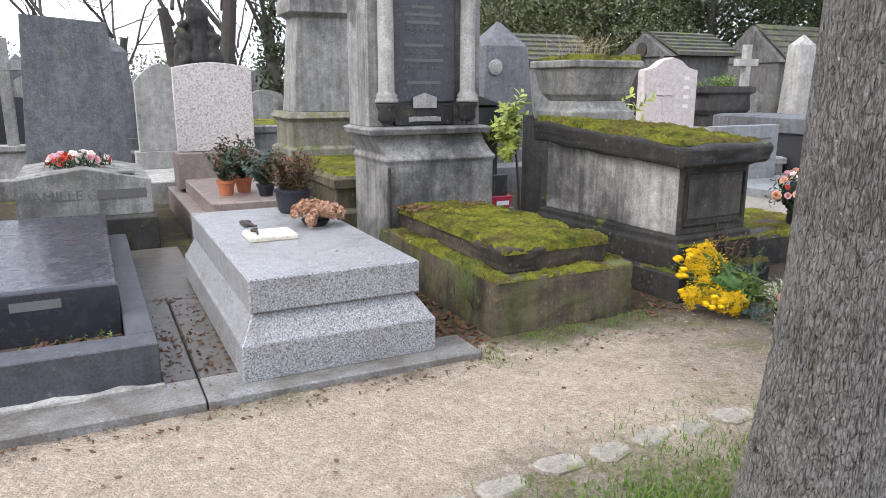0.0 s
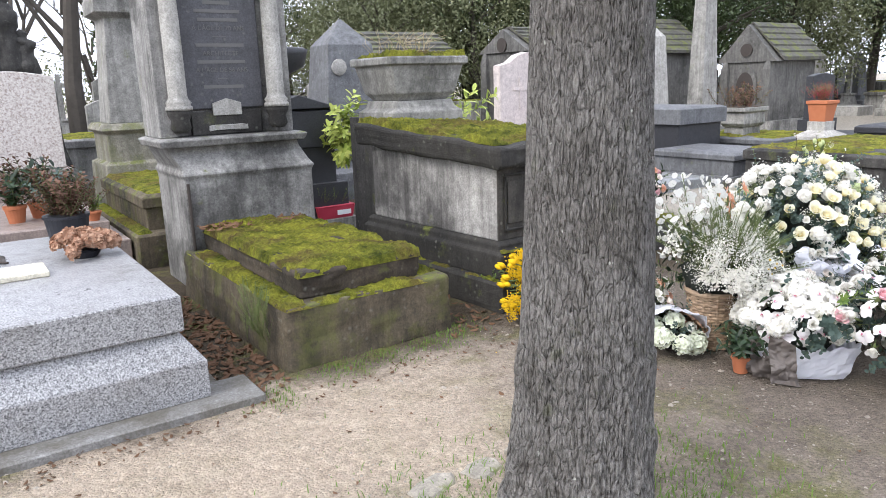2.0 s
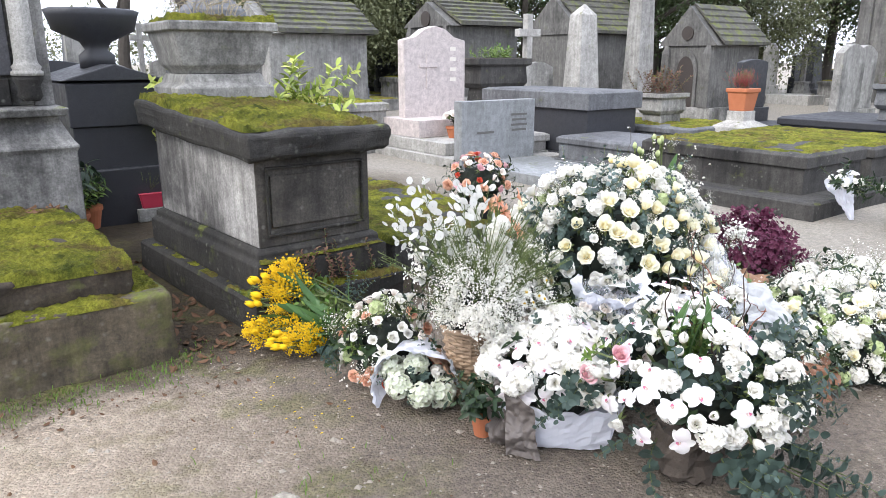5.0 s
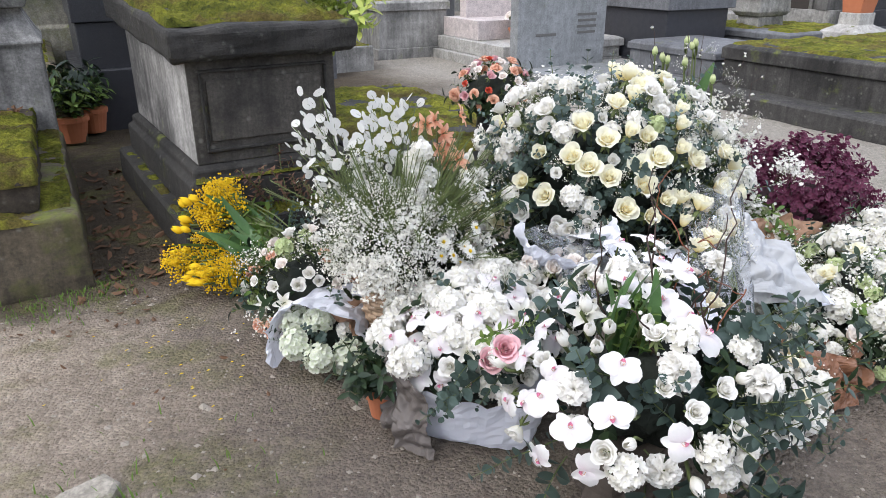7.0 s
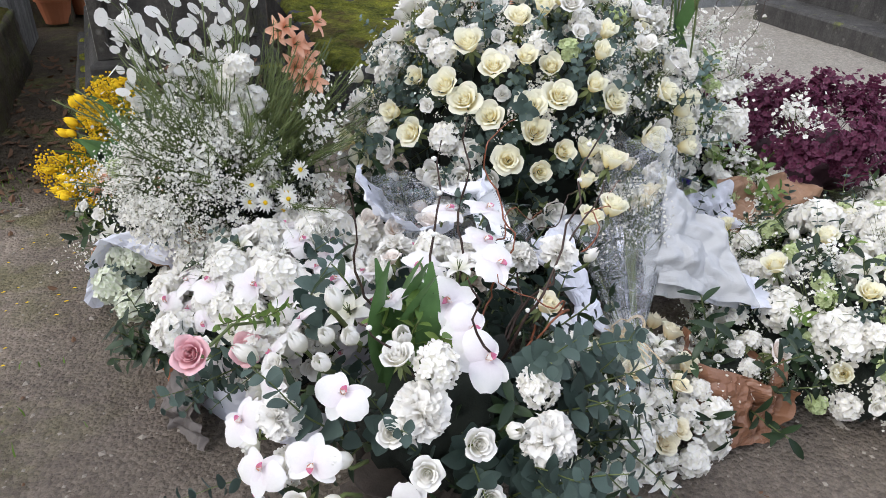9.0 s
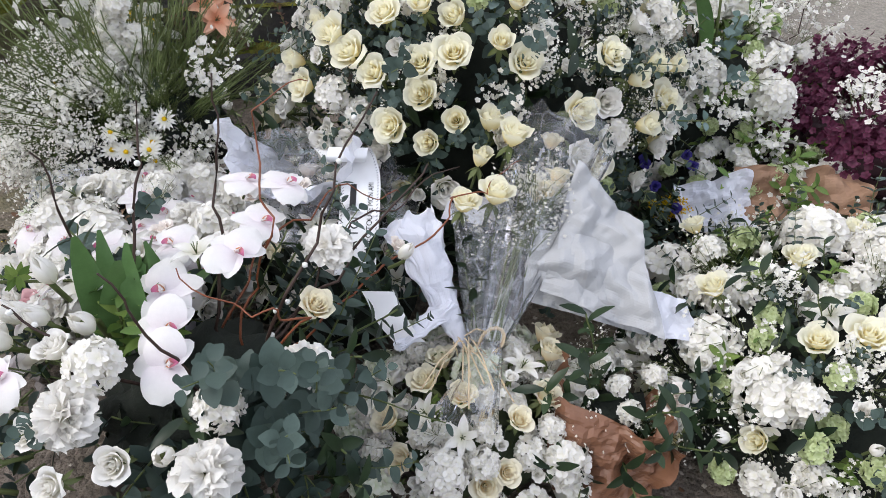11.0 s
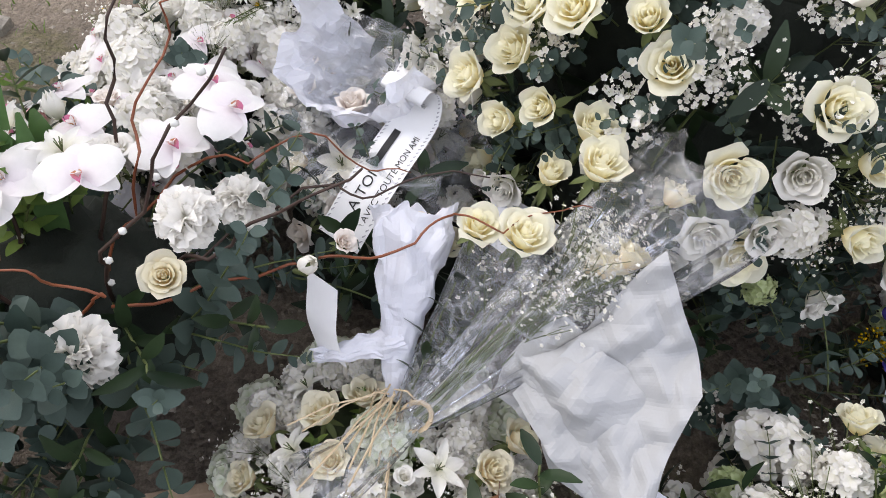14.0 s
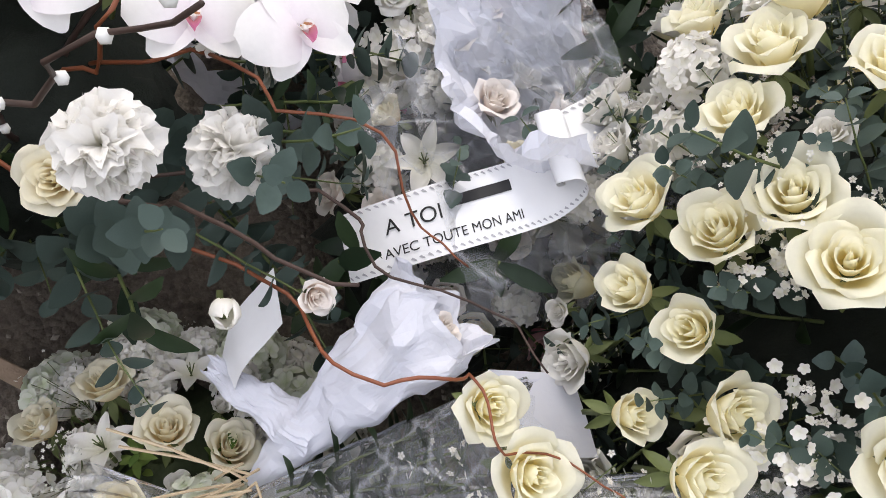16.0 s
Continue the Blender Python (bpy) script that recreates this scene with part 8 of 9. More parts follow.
# clear-wrapped bouquet lying on top
A = arrangement("wrapped_bouquet", "bouquet of fine white flowers in clear crinkled film tied with raffia", "flowers", (5.08, 1.75))
sheet_part("clear_film", cone_wrap((5.02, 1.57, 0.27), (5.23, 1.98, 0.55), 0.022, 0.125, 21, 0.3, 6.2832, 34, 60, 0.85, 0.6, 0.2, crisp=0.18), FILM, A, "clear crinkled film")
sheet_part("clear_film", cone_wrap((5.02, 1.57, 0.27), (4.95, 1.41, 0.23), 0.02, 0.055, 22, 0.35, 6.2832, 20, 40, 0.8, 0.5, 0.3, crisp=0.18), FILM, A)
part("tie", tube([(5.02 - 5.08 + 0.026 * math.cos(t), 1.57 - 1.75 + 0.016 * math.sin(t), 0.27 + 0.024 * math.sin(t + 0.6)) for t in [i * 0.5236 for i in range(13)]], 0.004, 5), RAFFIA, A, "raffia tie")
ax = Vector((0.21, 0.41, 0.28)).normalized()
for i in range(14):
    put("gypsophila", A, Vector((5.05, 1.63, 0.31)) + ax * fr.uniform(0.05, 0.2) + Vector((fr.gauss(0, 0.02), fr.gauss(0, 0.02), 0)), ax + Vector((fr.gauss(0, 0.25), fr.gauss(0, 0.25), fr.gauss(0, 0.12))), fr.uniform(0.7, 1.0))
for i in range(4):
    put("ivory_rose", A, Vector((5.04, 1.6, 0.29)) + ax * (0.28 + 0.04 * i) + Vector((fr.gauss(0, 0.03), fr.gauss(0, 0.03), 0.01)), ax + Vector((0, 0, 0.5)), 0.8)
for i in range(12):
    part("stem", tube([(-0.06 + fr.gauss(0, 0.006), -0.18, 0.27), tuple(Vector((-0.06, -0.18, 0.27)) + ax * 0.25 + Vector((fr.gauss(0, 0.03), fr.gauss(0, 0.03), 0)))], 0.002, 4), STEM, A)
# second slim bouquet in film with a cream rose
A = arrangement("wrapped_bouquet", "slim bouquet of cream roses and dark leaves in clear film", "flowers", (5.0, 1.72))
sheet_part("clear_film", cone_wrap((4.99, 1.58, 0.26), (5.03, 1.83, 0.45), 0.015, 0.075, 31, 0.25, 6.2832, 30, 44, 0.9, 0.6, 0.2, crisp=0.18), FILM, A, "clear crinkled film")
for p, s in (((5.049, 1.79, 0.47), 1.0), ((4.98, 1.78, 0.46), 0.85), ((5.03, 1.90, 0.5), 0.9), ((5.10, 1.90, 0.55), 1.0), ((5.06, 1.96, 0.56), 0.95)):
    put("cream_rose", A, p, (0.25, -0.1, 1), s)
for i in range(10):
    put("greenery", A, (4.995 + fr.gauss(0, 0.01), 1.6 + 0.08 * fr.random(), 0.28), (fr.gauss(0.1, 0.15), 0.8, 0.55), 0.8)
sheet_part("card", crumpled_sheet([(4.94, 1.83, 0.41), (4.97, 1.93, 0.415), (5.065, 1.93, 0.40), (5.03, 1.82, 0.39)], 35, 0.006, 8, 5), WHITE_PAPER, A, "plain white paper")

# white tissue cone
A = arrangement("tissue_bouquet", "small bunch in a twisted white tissue cone", "flowers", (4.9, 1.7))
sheet_part("tissue", cone_wrap((4.965, 1.59, 0.24), (4.868, 1.79, 0.44), 0.008, 0.066, 41, 0.10, 6.2832, 34, 72, 0.8, 0.6, 0.07), WHITE_PAPER, A, "white tissue paper")
sheet_part("tissue", cone_wrap((4.94, 1.66, 0.31), (4.83, 1.57, 0.27), 0.028, 0.012, 43, 0.15, 6.2832, 24, 40, 1.0, 0.6), WHITE_PAPER, A)
put("blush_rose", A, (4.89, 1.78, 0.42), (0.1, 0.5, 0.8), 0.6)

# film bouquet with pale flowers below the ribbon
A = arrangement("wrapped_bouquet", "bouquet of pink and white flowers in clear film", "flowers", (4.66, 2.0))
sheet_part("clear_film", crumpled_sheet([(4.50, 1.86, 0.42), (4.50, 2.12, 0.52), (4.84, 2.12, 0.5), (4.86, 1.84, 0.42)], 51, 0.045, 40, 5), FILM, A, "clear crinkled film")
sheet_part("clear_film", crumpled_sheet([(4.55, 1.8, 0.38), (4.52, 2.1, 0.44), (4.9, 2.06, 0.42), (4.88, 1.8, 0.36)], 53, 0.045, 40, 5), FILM, A)
core(A, (4.68, 1.98, 0.15), (0.2, 0.17, 0.2))
dome(A, (4.66, 2.0, 0.2), (0.22, 0.18, 0.2), (("blush_rose", 8, 0.07, 1), ("pink_rose", 4, 0.07, 0.9), ("ivory_rose", 6, 0.07, 0.8), ("lily", 12, 0.07, 1), ("stock", 12, 0.06, 0.9), ("white_rose", 10, 0.07, 0.9)), None, 0.1)
for p in ((4.52, 1.95, 0.42), (4.47, 2.02, 0.42)):
    put("blush_rose", A, p, (-0.2, -0.5, 1), 0.9)
tuck(A, (4.66, 2.0, 0.2), (0.2, 0.17, 0.18), "greenery", 14, 0, 0.6)
tuck(A, (4.70, 1.88, 0.22), (0.14, 0.12, 0.14), "eucalyptus", 8, 0.0, 0.6, 0.6)
sheet_part("paper", cone_wrap((4.68, 2.2, 0.3), (4.6, 1.98, 0.56), 0.06, 0.17, 55, 0.15, 3.6, flare=0.8), WHITE_PAPER, A, "white wrapping paper")

# ribbon with writing
RIBBON = plain("white_satin_ribbon", (0.78, 0.78, 0.78), (0.84, 0.84, 0.84), 60, 0.35)
LACE = plain("grey_lace_edge", (0.3, 0.3, 0.31), (0.5, 0.5, 0.52), 200, 0.7)
PEN = plain("black_pen", (0.012, 0.012, 0.013), (0.02, 0.02, 0.02), 60, 0.6)
A = arrangement("ribbon", "white lace-edged condolence ribbon with black handwriting", "ribbon", (4.77, 1.85))
CENTRE = [Vector(p) for p in ((4.742, 1.745, 0.33), (4.749, 1.785, 0.37), (4.756, 1.83, 0.41), (4.761, 1.875, 0.44), (4.764, 1.917, 0.462), (4.762, 1.955, 0.48), (4.752, 1.978, 0.51), (4.742, 1.96, 0.532), (4.735, 1.94, 0.515), (4.728, 1.97, 0.492), (4.7, 2.05, 0.485), (4.675, 2.12, 0.47), (4.655, 2.178, 0.445))]



def smooth_line(points, t):
    """Catmull-Rom through the points; t from 0 to 1."""
    n = len(points) - 1
    i = min(int(t * n), n - 1)
    f = t * n - i
    p = [points[max(0, min(n, i + k))] for k in (-1, 0, 1, 2)]
    return 0.5 * ((2 * p[1]) + (p[2] - p[0]) * f + (2 * p[0] - 5 * p[1] + 4 * p[2] - p[3]) * f * f + (3 * p[1] - p[0] - 3 * p[2] + p[3]) * f ** 3)


def on_ribbon(t, w, lift=0.0, line=CENTRE, across=Vector((1, -0.1, -0.02)).normalized()):
    p = smooth_line(line, t)
    d = (smooth_line(line, min(1, t + 0.01)) - smooth_line(line, max(0, t - 0.01))).normalized()
    n = across.cross(d)
    n.normalize()
    return p + across * w + n * lift - A.location


def ribbon_strip(w0, w1, lift, n=90, line=CENTRE):
    vs, fs = [], []
    for i in range(n + 1):
        for w_ in (w0, (w0 + w1) / 2, w1):
            vs.append(on_ribbon(i / n, w_, lift, line))
    for i in range(n):
        for j in range(2):
            k = 3 * i + j
            fs.append((k, k + 1, k + 4, k + 3))
    return pydata("ribbon", vs, fs, True)


part("strip", ribbon_strip(-0.045, 0.045, 0), RIBBON, A)
for w0, w1 in ((-0.043, -0.036), (0.036, 0.043)):
    for i in range(70):
        t = (i + 0.5) / 70
        vs = [on_ribbon(t + dt, (w0 + w1) / 2 + dw, 0.0012) for dt, dw in ((-0.005, -0.0015), (-0.001, -0.003), (0.004, 0.0005), (0.005, 0.0028), (0.0, 0.001))]
        part("lace_motif", pydata("lace_motif", vs, [(0, 1, 2), (2, 3, 4), (4, 0, 2)]), LACE, A)


def write(body, t0, w0, size, bend_by=0.61):
    ob = lettering(body, size, A, None, PEN, "LEFT", 0.0, "handwriting")
    for v in ob.data.vertices:
        v.co = on_ribbon(t0 + v.co.x * bend_by, w0 - v.co.y, 0.0014)
    return ob


write("A TOI", 0.085, -0.008, 0.028, 1.41)
write("AVEC TOUTE MON AMI", 0.075, 0.024, 0.0175, 1.41)
vs = [on_ribbon(t, w_, 0.0014) for t in [0.215 + 0.014 * i for i in range(9)] for w_ in (-0.023, -0.009)]
part("written_line", pydata("written_line", vs, [(2 * i, 2 * i + 1, 2 * i + 3, 2 * i + 2) for i in range(8)]), PEN, A)
TAIL = [Vector(p) for p in ((4.79, 1.645, 0.36), (4.80, 1.63, 0.345), (4.82, 1.60, 0.31), (4.85, 1.585, 0.27))]
part("tail", ribbon_strip(-0.03, 0.035, 0.0, 30, TAIL), RIBBON, A)

# grey paper sheet
A = thing("paper_sheet", "large crumpled sheet of pale grey paper with a white corner", "paper", (5.28, 1.7, 0))
sheet_part("sheet", crumpled_sheet([(5.14, 1.64, 0.34), (5.365, 1.55, 0.26), (5.36, 1.73, 0.43), (5.24, 1.84, 0.53)], 61, 0.05, 44, 7), GREY_PAPER, A)
sheet_part("sheet", crumpled_sheet([(5.1, 1.66, 0.3), (5.36, 1.58, 0.25), (5.34, 1.7, 0.40), (5.14, 1.76, 0.42)], 67, 0.05, 30, 7), GREY_PAPER, A)
sheet_part("corner", crumpled_sheet([(5.36, 1.555, 0.265), (5.475, 1.545, 0.25), (5.45, 1.63, 0.30), (5.36, 1.63, 0.33)], 63, 0.025, 16, 9), WHITE_PAPER, A, "white folded corner")

# brown-wrapped small bouquet
A = arrangement("small_bouquet", "little white bouquet in brown wrapping film", "flowers", (5.25, 1.46))
sheet_part("wrap", cone_wrap((5.2, 1.38, 0.015), (5.26, 1.47, 0.17), 0.05, 0.115, 71, 0.3, 4.4, 24, 50, 0.8, 0.8, 0.5), BROWN_FILM, A, "brown wrapping film")
sheet_part("wrap", crumpled_sheet([(5.12, 1.38, 0.03), (5.3, 1.33, 0.02), (5.37, 1.36, 0.15), (5.13, 1.45, 0.22)], 73, 0.05, 26, 10), BROWN_FILM, A)
core(A, (5.27, 1.49, 0.08), (0.09, 0.08, 0.08))
dome(A, (5.28, 1.5, 0.1), (0.12, 0.11, 0.11), (("stock", 12, 0.05, 0.6), ("small_rose", 8, 0.045, 0.8)), None, 0.1)
put("blush_rose", A, (5.36, 1.44, 0.2), (0.2, -0.6, 0.8), 1.0)
tuck(A, (5.3, 1.53, 0.08), (0.12, 0.11, 0.12), "gypsophila", 8, 0.1, 0.6, 0.6)
tuck(A, (5.28, 1.5, 0.08), (0.12, 0.12, 0.1), "greenery", 14, -0.1, 0.6, 0.8)

# wide white and green arrangement
A = arrangement("white_arrangement", "wide low arrangement of white roses, hydrangea and lime green viburnum", "flowers", (5.85, 1.6))
C, R = (5.85, 1.6, 0.1), (0.45, 0.40, 0.24)
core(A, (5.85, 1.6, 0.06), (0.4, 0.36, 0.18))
seen = []
for kind, p, s in (("cream_rose", (5.52, 1.64, 0.30), 1.0), ("cream_rose", (5.64, 1.45, 0.31), 0.95), ("cream_rose", (5.72, 1.43, 0.33), 1.1), ("cream_rose", (5.59, 1.92, 0.27), 0.9), ("cream_rose", (5.71, 1.67, 0.34), 1.0), ("ivory_rose", (5.76, 1.36, 0.29), 1.0), ("ivory_rose", (5.73, 1.28, 0.25), 1.0), ("hydrangea", (5.56, 1.42, 0.22), 1.15), ("hydrangea", (5.58, 1.7, 0.25), 0.9), ("hydrangea", (5.74, 1.58, 0.29), 0.85), ("viburnum", (5.6, 1.56, 0.3), 1.1), ("viburnum", (5.56, 1.5, 0.29), 1.0), ("viburnum", (5.66, 1.82, 0.31), 1.2), ("viburnum", (5.64, 1.34, 0.2), 1.1)):
    put(kind, A, p, Vector(p) - Vector((5.85, 1.6, -0.35)), 0.88 * s)
    seen.append((Vector(p), 0.085))
dome(A, C, R, (("cream_rose", 20, 0.09, 0.95), ("hydrangea", 18, 0.11, 0.9), ("viburnum", 16, 0.06, 1.0), ("stock", 24, 0.07, 0.9), ("lily", 12, 0.08, 0.9), ("tulip", 16, 0.05, 1.1), ("small_rose", 16, 0.05, 1.1)), seen, -0.1)
tuck(A, C, R, "gypsophila", 34, 0.0, 0.75, 0.85)
tuck(A, C, R, "waxflower", 14, 0.0, 0.75, 0.7)
tuck(A, C, R, "greenery", 60, -0.2, 0.75, 0.7)
tuck(A, C, R, "bough", 24, -0.1, 0.8, 0.5)
tuck(A, C, R, "fresh", 24, 0.0, 0.8, 0.7)
tuck(A, C, R, "eucalyptus", 14, 0.0, 0.75, 0.7)

# further white flowers along the edge
A = arrangement("white_arrangement", "low spread of white flowers and greenery on the ground", "flowers", (6.6, 1.75))
C, R = (6.6, 1.75, 0.06), (0.45, 0.40, 0.2)
core(A, C, (0.4, 0.34, 0.14))
dome(A, C, R, (("white_rose", 18, 0.09, 1), ("hydrangea", 10, 0.13, 0.9), ("viburnum", 10, 0.07, 1.1), ("lily", 14, 0.08, 1)), None, -0.1)
tuck(A, C, R, "gypsophila", 22, 0, 0.7)
tuck(A, C, R, "greenery", 26, -0.1, 0.7)

BLUE_BUD = rose(18, BLUE, 0.02, 4, 1.0)
# kraft bouquet with mixed spring flowers
A = arrangement("kraft_bouquet", "spring bouquet of white, blue and yellow flowers in kraft paper", "flowers", (5.92, 2.24))
sheet_part("paper", crumpled_sheet([(5.82, 2.12, 0.1), (6.22, 2.06, 0.08), (6.25, 2.28, 0.2), (5.86, 2.3, 0.24)], 81, 0.07, 34, 7), KRAFT, A, "brown kraft paper")
sheet_part("paper", crumpled_sheet([(5.66, 2.16, 0.1), (5.88, 2.14, 0.12), (5.9, 2.28, 0.22), (5.68, 2.28, 0.2)], 83, 0.05, 22, 9), WHITE_PAPER, A, "white tissue paper")
core(A, (5.95, 2.36, 0.06), (0.3, 0.16, 0.12))
dome(A, (5.98, 2.4, 0.06), (0.34, 0.17, 0.17), (("viburnum", 14, 0.06, 1), ("small_rose", 12, 0.05, 1.2), ("stock", 14, 0.06, 0.9), ("lily", 8, 0.07, 0.9)), None, 0.0)
tuck(A, (6.0, 2.4, 0.08), (0.3, 0.16, 0.16), "fresh", 26, 0.0, 0.7, 0.9)
for i in range(7):
    ob = put("small_rose", A, (5.68 + fr.gauss(0, 0.06), 2.38 + fr.gauss(0, 0.05), 0.2 + fr.gauss(0, 0.03)), (-0.2, -0.7, 0.8), 1.0)
    ob.data = BLUE_BUD if i else ob.data
for i in range(4):
    put("mimosa", A, (5.66 + fr.gauss(0, 0.03), 2.3, 0.08), (fr.gauss(0, 0.3), -0.5, 0.6), 0.5)

# peach posy in a dark vase behind
A = thing("peach_posy", "peach and pink flower posy in a dark vase on mossy stone", "flowers", (5.72, 4.25, 0.25), 0, "flower tributes")
part("vase", lathe([(0.09, 0), (0.11, 0.04), (0.1, 0.14), (0.13, 0.2), (0.12, 0.21)], 22), BLACK_PLASTIC, A, smooth=True)
core(A, (5.72, 4.25, 0.52), (0.16, 0.15, 0.14))
dome(A, (5.72, 4.25, 0.54), (0.23, 0.2, 0.2), (("peach_rose", 14, 0.07, 1.0), ("blush_rose", 14, 0.07, 1.0), ("pink_rose", 8, 0.07, 1.0), ("red_rose", 4, 0.07, 0.8)), None, -0.3)
tuck(A, (5.72, 4.25, 0.52), (0.22, 0.2, 0.2), "greenery", 26, -0.4, 0.5, 0.9)

# wrapped bunches across the path
for i, (x, y) in enumerate(((9.15, 2.98), (9.2, 2.5), (9.1, 2.1))):
    A = arrangement("wrapped_bunch", "white flower bunch in pale paper leaning against a kerb", "flowers", (x, y), "bunches across the path")
    sheet_part("paper", cone_wrap((x, y, 0.02), (x - 0.05, y + 0.12, 0.4), 0.03, 0.17, 90 + i, 0.2, 4.6), WHITE_PAPER if i == 0 else GREY_PAPER, A, "pale wrapping paper")
    dome(A, (x - 0.03, y + 0.1, 0.34), (0.16, 0.13, 0.1), (("white_rose", 10, 0.08, 1), ("stock", 8, 0.07, 1)), None, 0)
    tuck(A, (x - 0.03, y + 0.1, 0.32), (0.16, 0.13, 0.1), "greenery", 16, -0.2, 0.5, 0.9)


# ---- things on and round the graves ----
A = thing("pot_plant", "dead brown plant in a black plastic pot on the granite slab", "pot plant", (1.36, 5.3, 0.555))
part("pot", lathe([(0.10, 0), (0.115, 0.02), (0.135, 0.16), (0.142, 0.162), (0.142, 0.18), (0.12, 0.181)], 26), BLACK_PLASTIC, A, smooth=False)
for i in range(60):
    d = Vector((fr.gauss(0, 0.55), fr.gauss(0, 0.55), 1))
    m = Matrix.Translation((fr.gauss(0, 0.05), fr.gauss(0, 0.05), 0.17)) @ d.to_track_quat("Z", "Y").to_matrix().to_4x4() @ Matrix.Scale(fr.uniform(0.75, 1.2), 4)
    link("dried_sprig", fr.choice(LIB["dried"]), None, A, m)
A = thing("dried_flowers", "withered beige flowers in a small dark bowl on the slab", "dried flowers", (1.36, 4.72, 0.555))
part("bowl", lathe([(0.07, 0), (0.1, 0.04), (0.09, 0.05)], 20), BLACK_PLASTIC, A)
WITHERED = [hydrangea(i, DRIED_FLOWER, 0.04, 26, 0.024, 5, "withered_flower") for i in (191, 192)]
for i in range(34):
    d = Vector((fr.gauss(0, 0.7), fr.gauss(0, 0.7), 1)).normalized()
    link("withered_flower", fr.choice(WITHERED), None, A, Matrix.Translation((d.x * 0.19, d.y * 0.19, 0.02 + d.z * 0.11)) @ d.to_track_quat("Z", "Y").to_matrix().to_4x4() @ Matrix.Scale(fr.uniform(0.6, 1.05), 4))
A = thing("plaque", "cream stone book plaque with a small bronze rose on the slab", "plaque", (0.98, 4.45, 0.555))
part("plate", stack([(0, -0.15, 0.15, -0.13, 0.13), (0.03, -0.15, 0.15, -0.13, 0.13), (0.035, -0.14, 0.14, -0.12, 0.12)]), stone("cream_marble", (0.66, 0.62, 0.50), (0.48, 0.44, 0.34), 0.2, 0, 0.5, 0.2), A)
part("bronze_rose", tube([(-0.09, -0.06, 0.042), (-0.08, 0.0, 0.05), (-0.1, 0.05, 0.045), (-0.06, 0.08, 0.05)], [0.006, 0.009, 0.012, 0.004], 6), IRON, A)
A = thing("bronze_ornament", "small dark bronze palm ornament lying on the slab", "ornament", (0.93, 4.93, 0.557))
part("palm", roughen(box(-0.035, 0.035, -0.09, 0.09, 0, 0.018, bevel=0.006), 0.012, 25, 3), IRON, A)
part("stalk", tube([(0, -0.08, 0.01), (0.04, -0.14, 0.012)], 0.007, 6), IRON, A)


def pot_with(loc, r, h, kinds_, n, scale, material, label, flowers=(), spread_=0.5):
    A = thing("pot_plant", label, "pot plant", loc)
    part("pot", lathe([(r * 0.7, 0), (r * 0.95, h * 0.8), (r * 1.05, h * 0.82), (r * 1.05, h), (r * 0.9, h + 0.002)], 20), material, A)
    for i in range(n):
        d = Vector((fr.gauss(0, spread_), fr.gauss(0, spread_), 1))
        link(PLAIN_NAMES.get(kinds_[i % len(kinds_)], "leafy_sprig"), fr.choice(LIB[kinds_[i % len(kinds_)]]), None, A, Matrix.Translation((fr.gauss(0, r * 0.3), fr.gauss(0, r * 0.3), h)) @ d.to_track_quat("Z", "Y").to_matrix().to_4x4() @ Matrix.Scale(scale * fr.uniform(0.8, 1.2), 4))
    for kind, m_, s in flowers:
        for i in range(m_):
            d = Vector((fr.gauss(0, 0.6), fr.gauss(0, 0.6), 1)).normalized()
            link(PLAIN_NAMES.get(kind, kind), fr.choice(LIB[kind]), None, A, Matrix.Translation((d.x * r * 1.5, d.y * r * 1.3, h + 0.08 + d.z * 0.08 * s)) @ d.to_track_quat("Z", "Y").to_matrix().to_4x4() @ Matrix.Scale(s, 4))
    return A


pot_with((1.2, 7.3, 0.42), 0.09, 0.15, ("dried", "greenery"), 26, 1.2, TERRACOTTA, "terracotta pot of wilting green plants")
pot_with((1.4, 7.45, 0.42), 0.09, 0.15, ("greenery", "dried"), 26, 1.4, TERRACOTTA, "terracotta pot with a leggy plant")
pot_with((1.55, 7.1, 0.42), 0.09, 0.12, ("greenery", "eucalyptus"), 34, 1.1, BLACK_PLASTIC, "dark pot with a full green plant")
pot_with((1.75, 6.9, 0.42), 0.07, 0.08, ("fresh", "dried"), 14, 0.8, TERRACOTTA, "small pot with yellowing plant")
A = thing("shrub", "yellow-green spotted laurel bush between the tombs", "shrub", (4.45, 6.95, 0))
part("trunk", tube([(0, 0, 0), (-0.1, -0.1, 0.5), (-0.15, -0.1, 0.9)], [0.02, 0.015, 0.01], 6), FAR_BARK, A)
for i in range(34):
    d = Vector((fr.gauss(-0.3, 0.5), fr.gauss(-0.2, 0.4), fr.gauss(0.5, 0.5)))
    link("aucuba_sprig", fr.choice(LIB["aucuba"]), None, A, Matrix.Translation((-0.2 + fr.gauss(0, 0.05), -0.1, fr.uniform(0.6, 1.15))) @ d.to_track_quat("Z", "Y").to_matrix().to_4x4() @ Matrix.Scale(fr.uniform(0.55, 0.85), 4))
A = thing("shrub", "pale green laurel bush behind the chest tomb", "shrub", (5.5, 6.9, 0))
part("trunk", tube([(0, 0, 0), (0, 0, 0.9)], 0.02, 6), FAR_BARK, A)
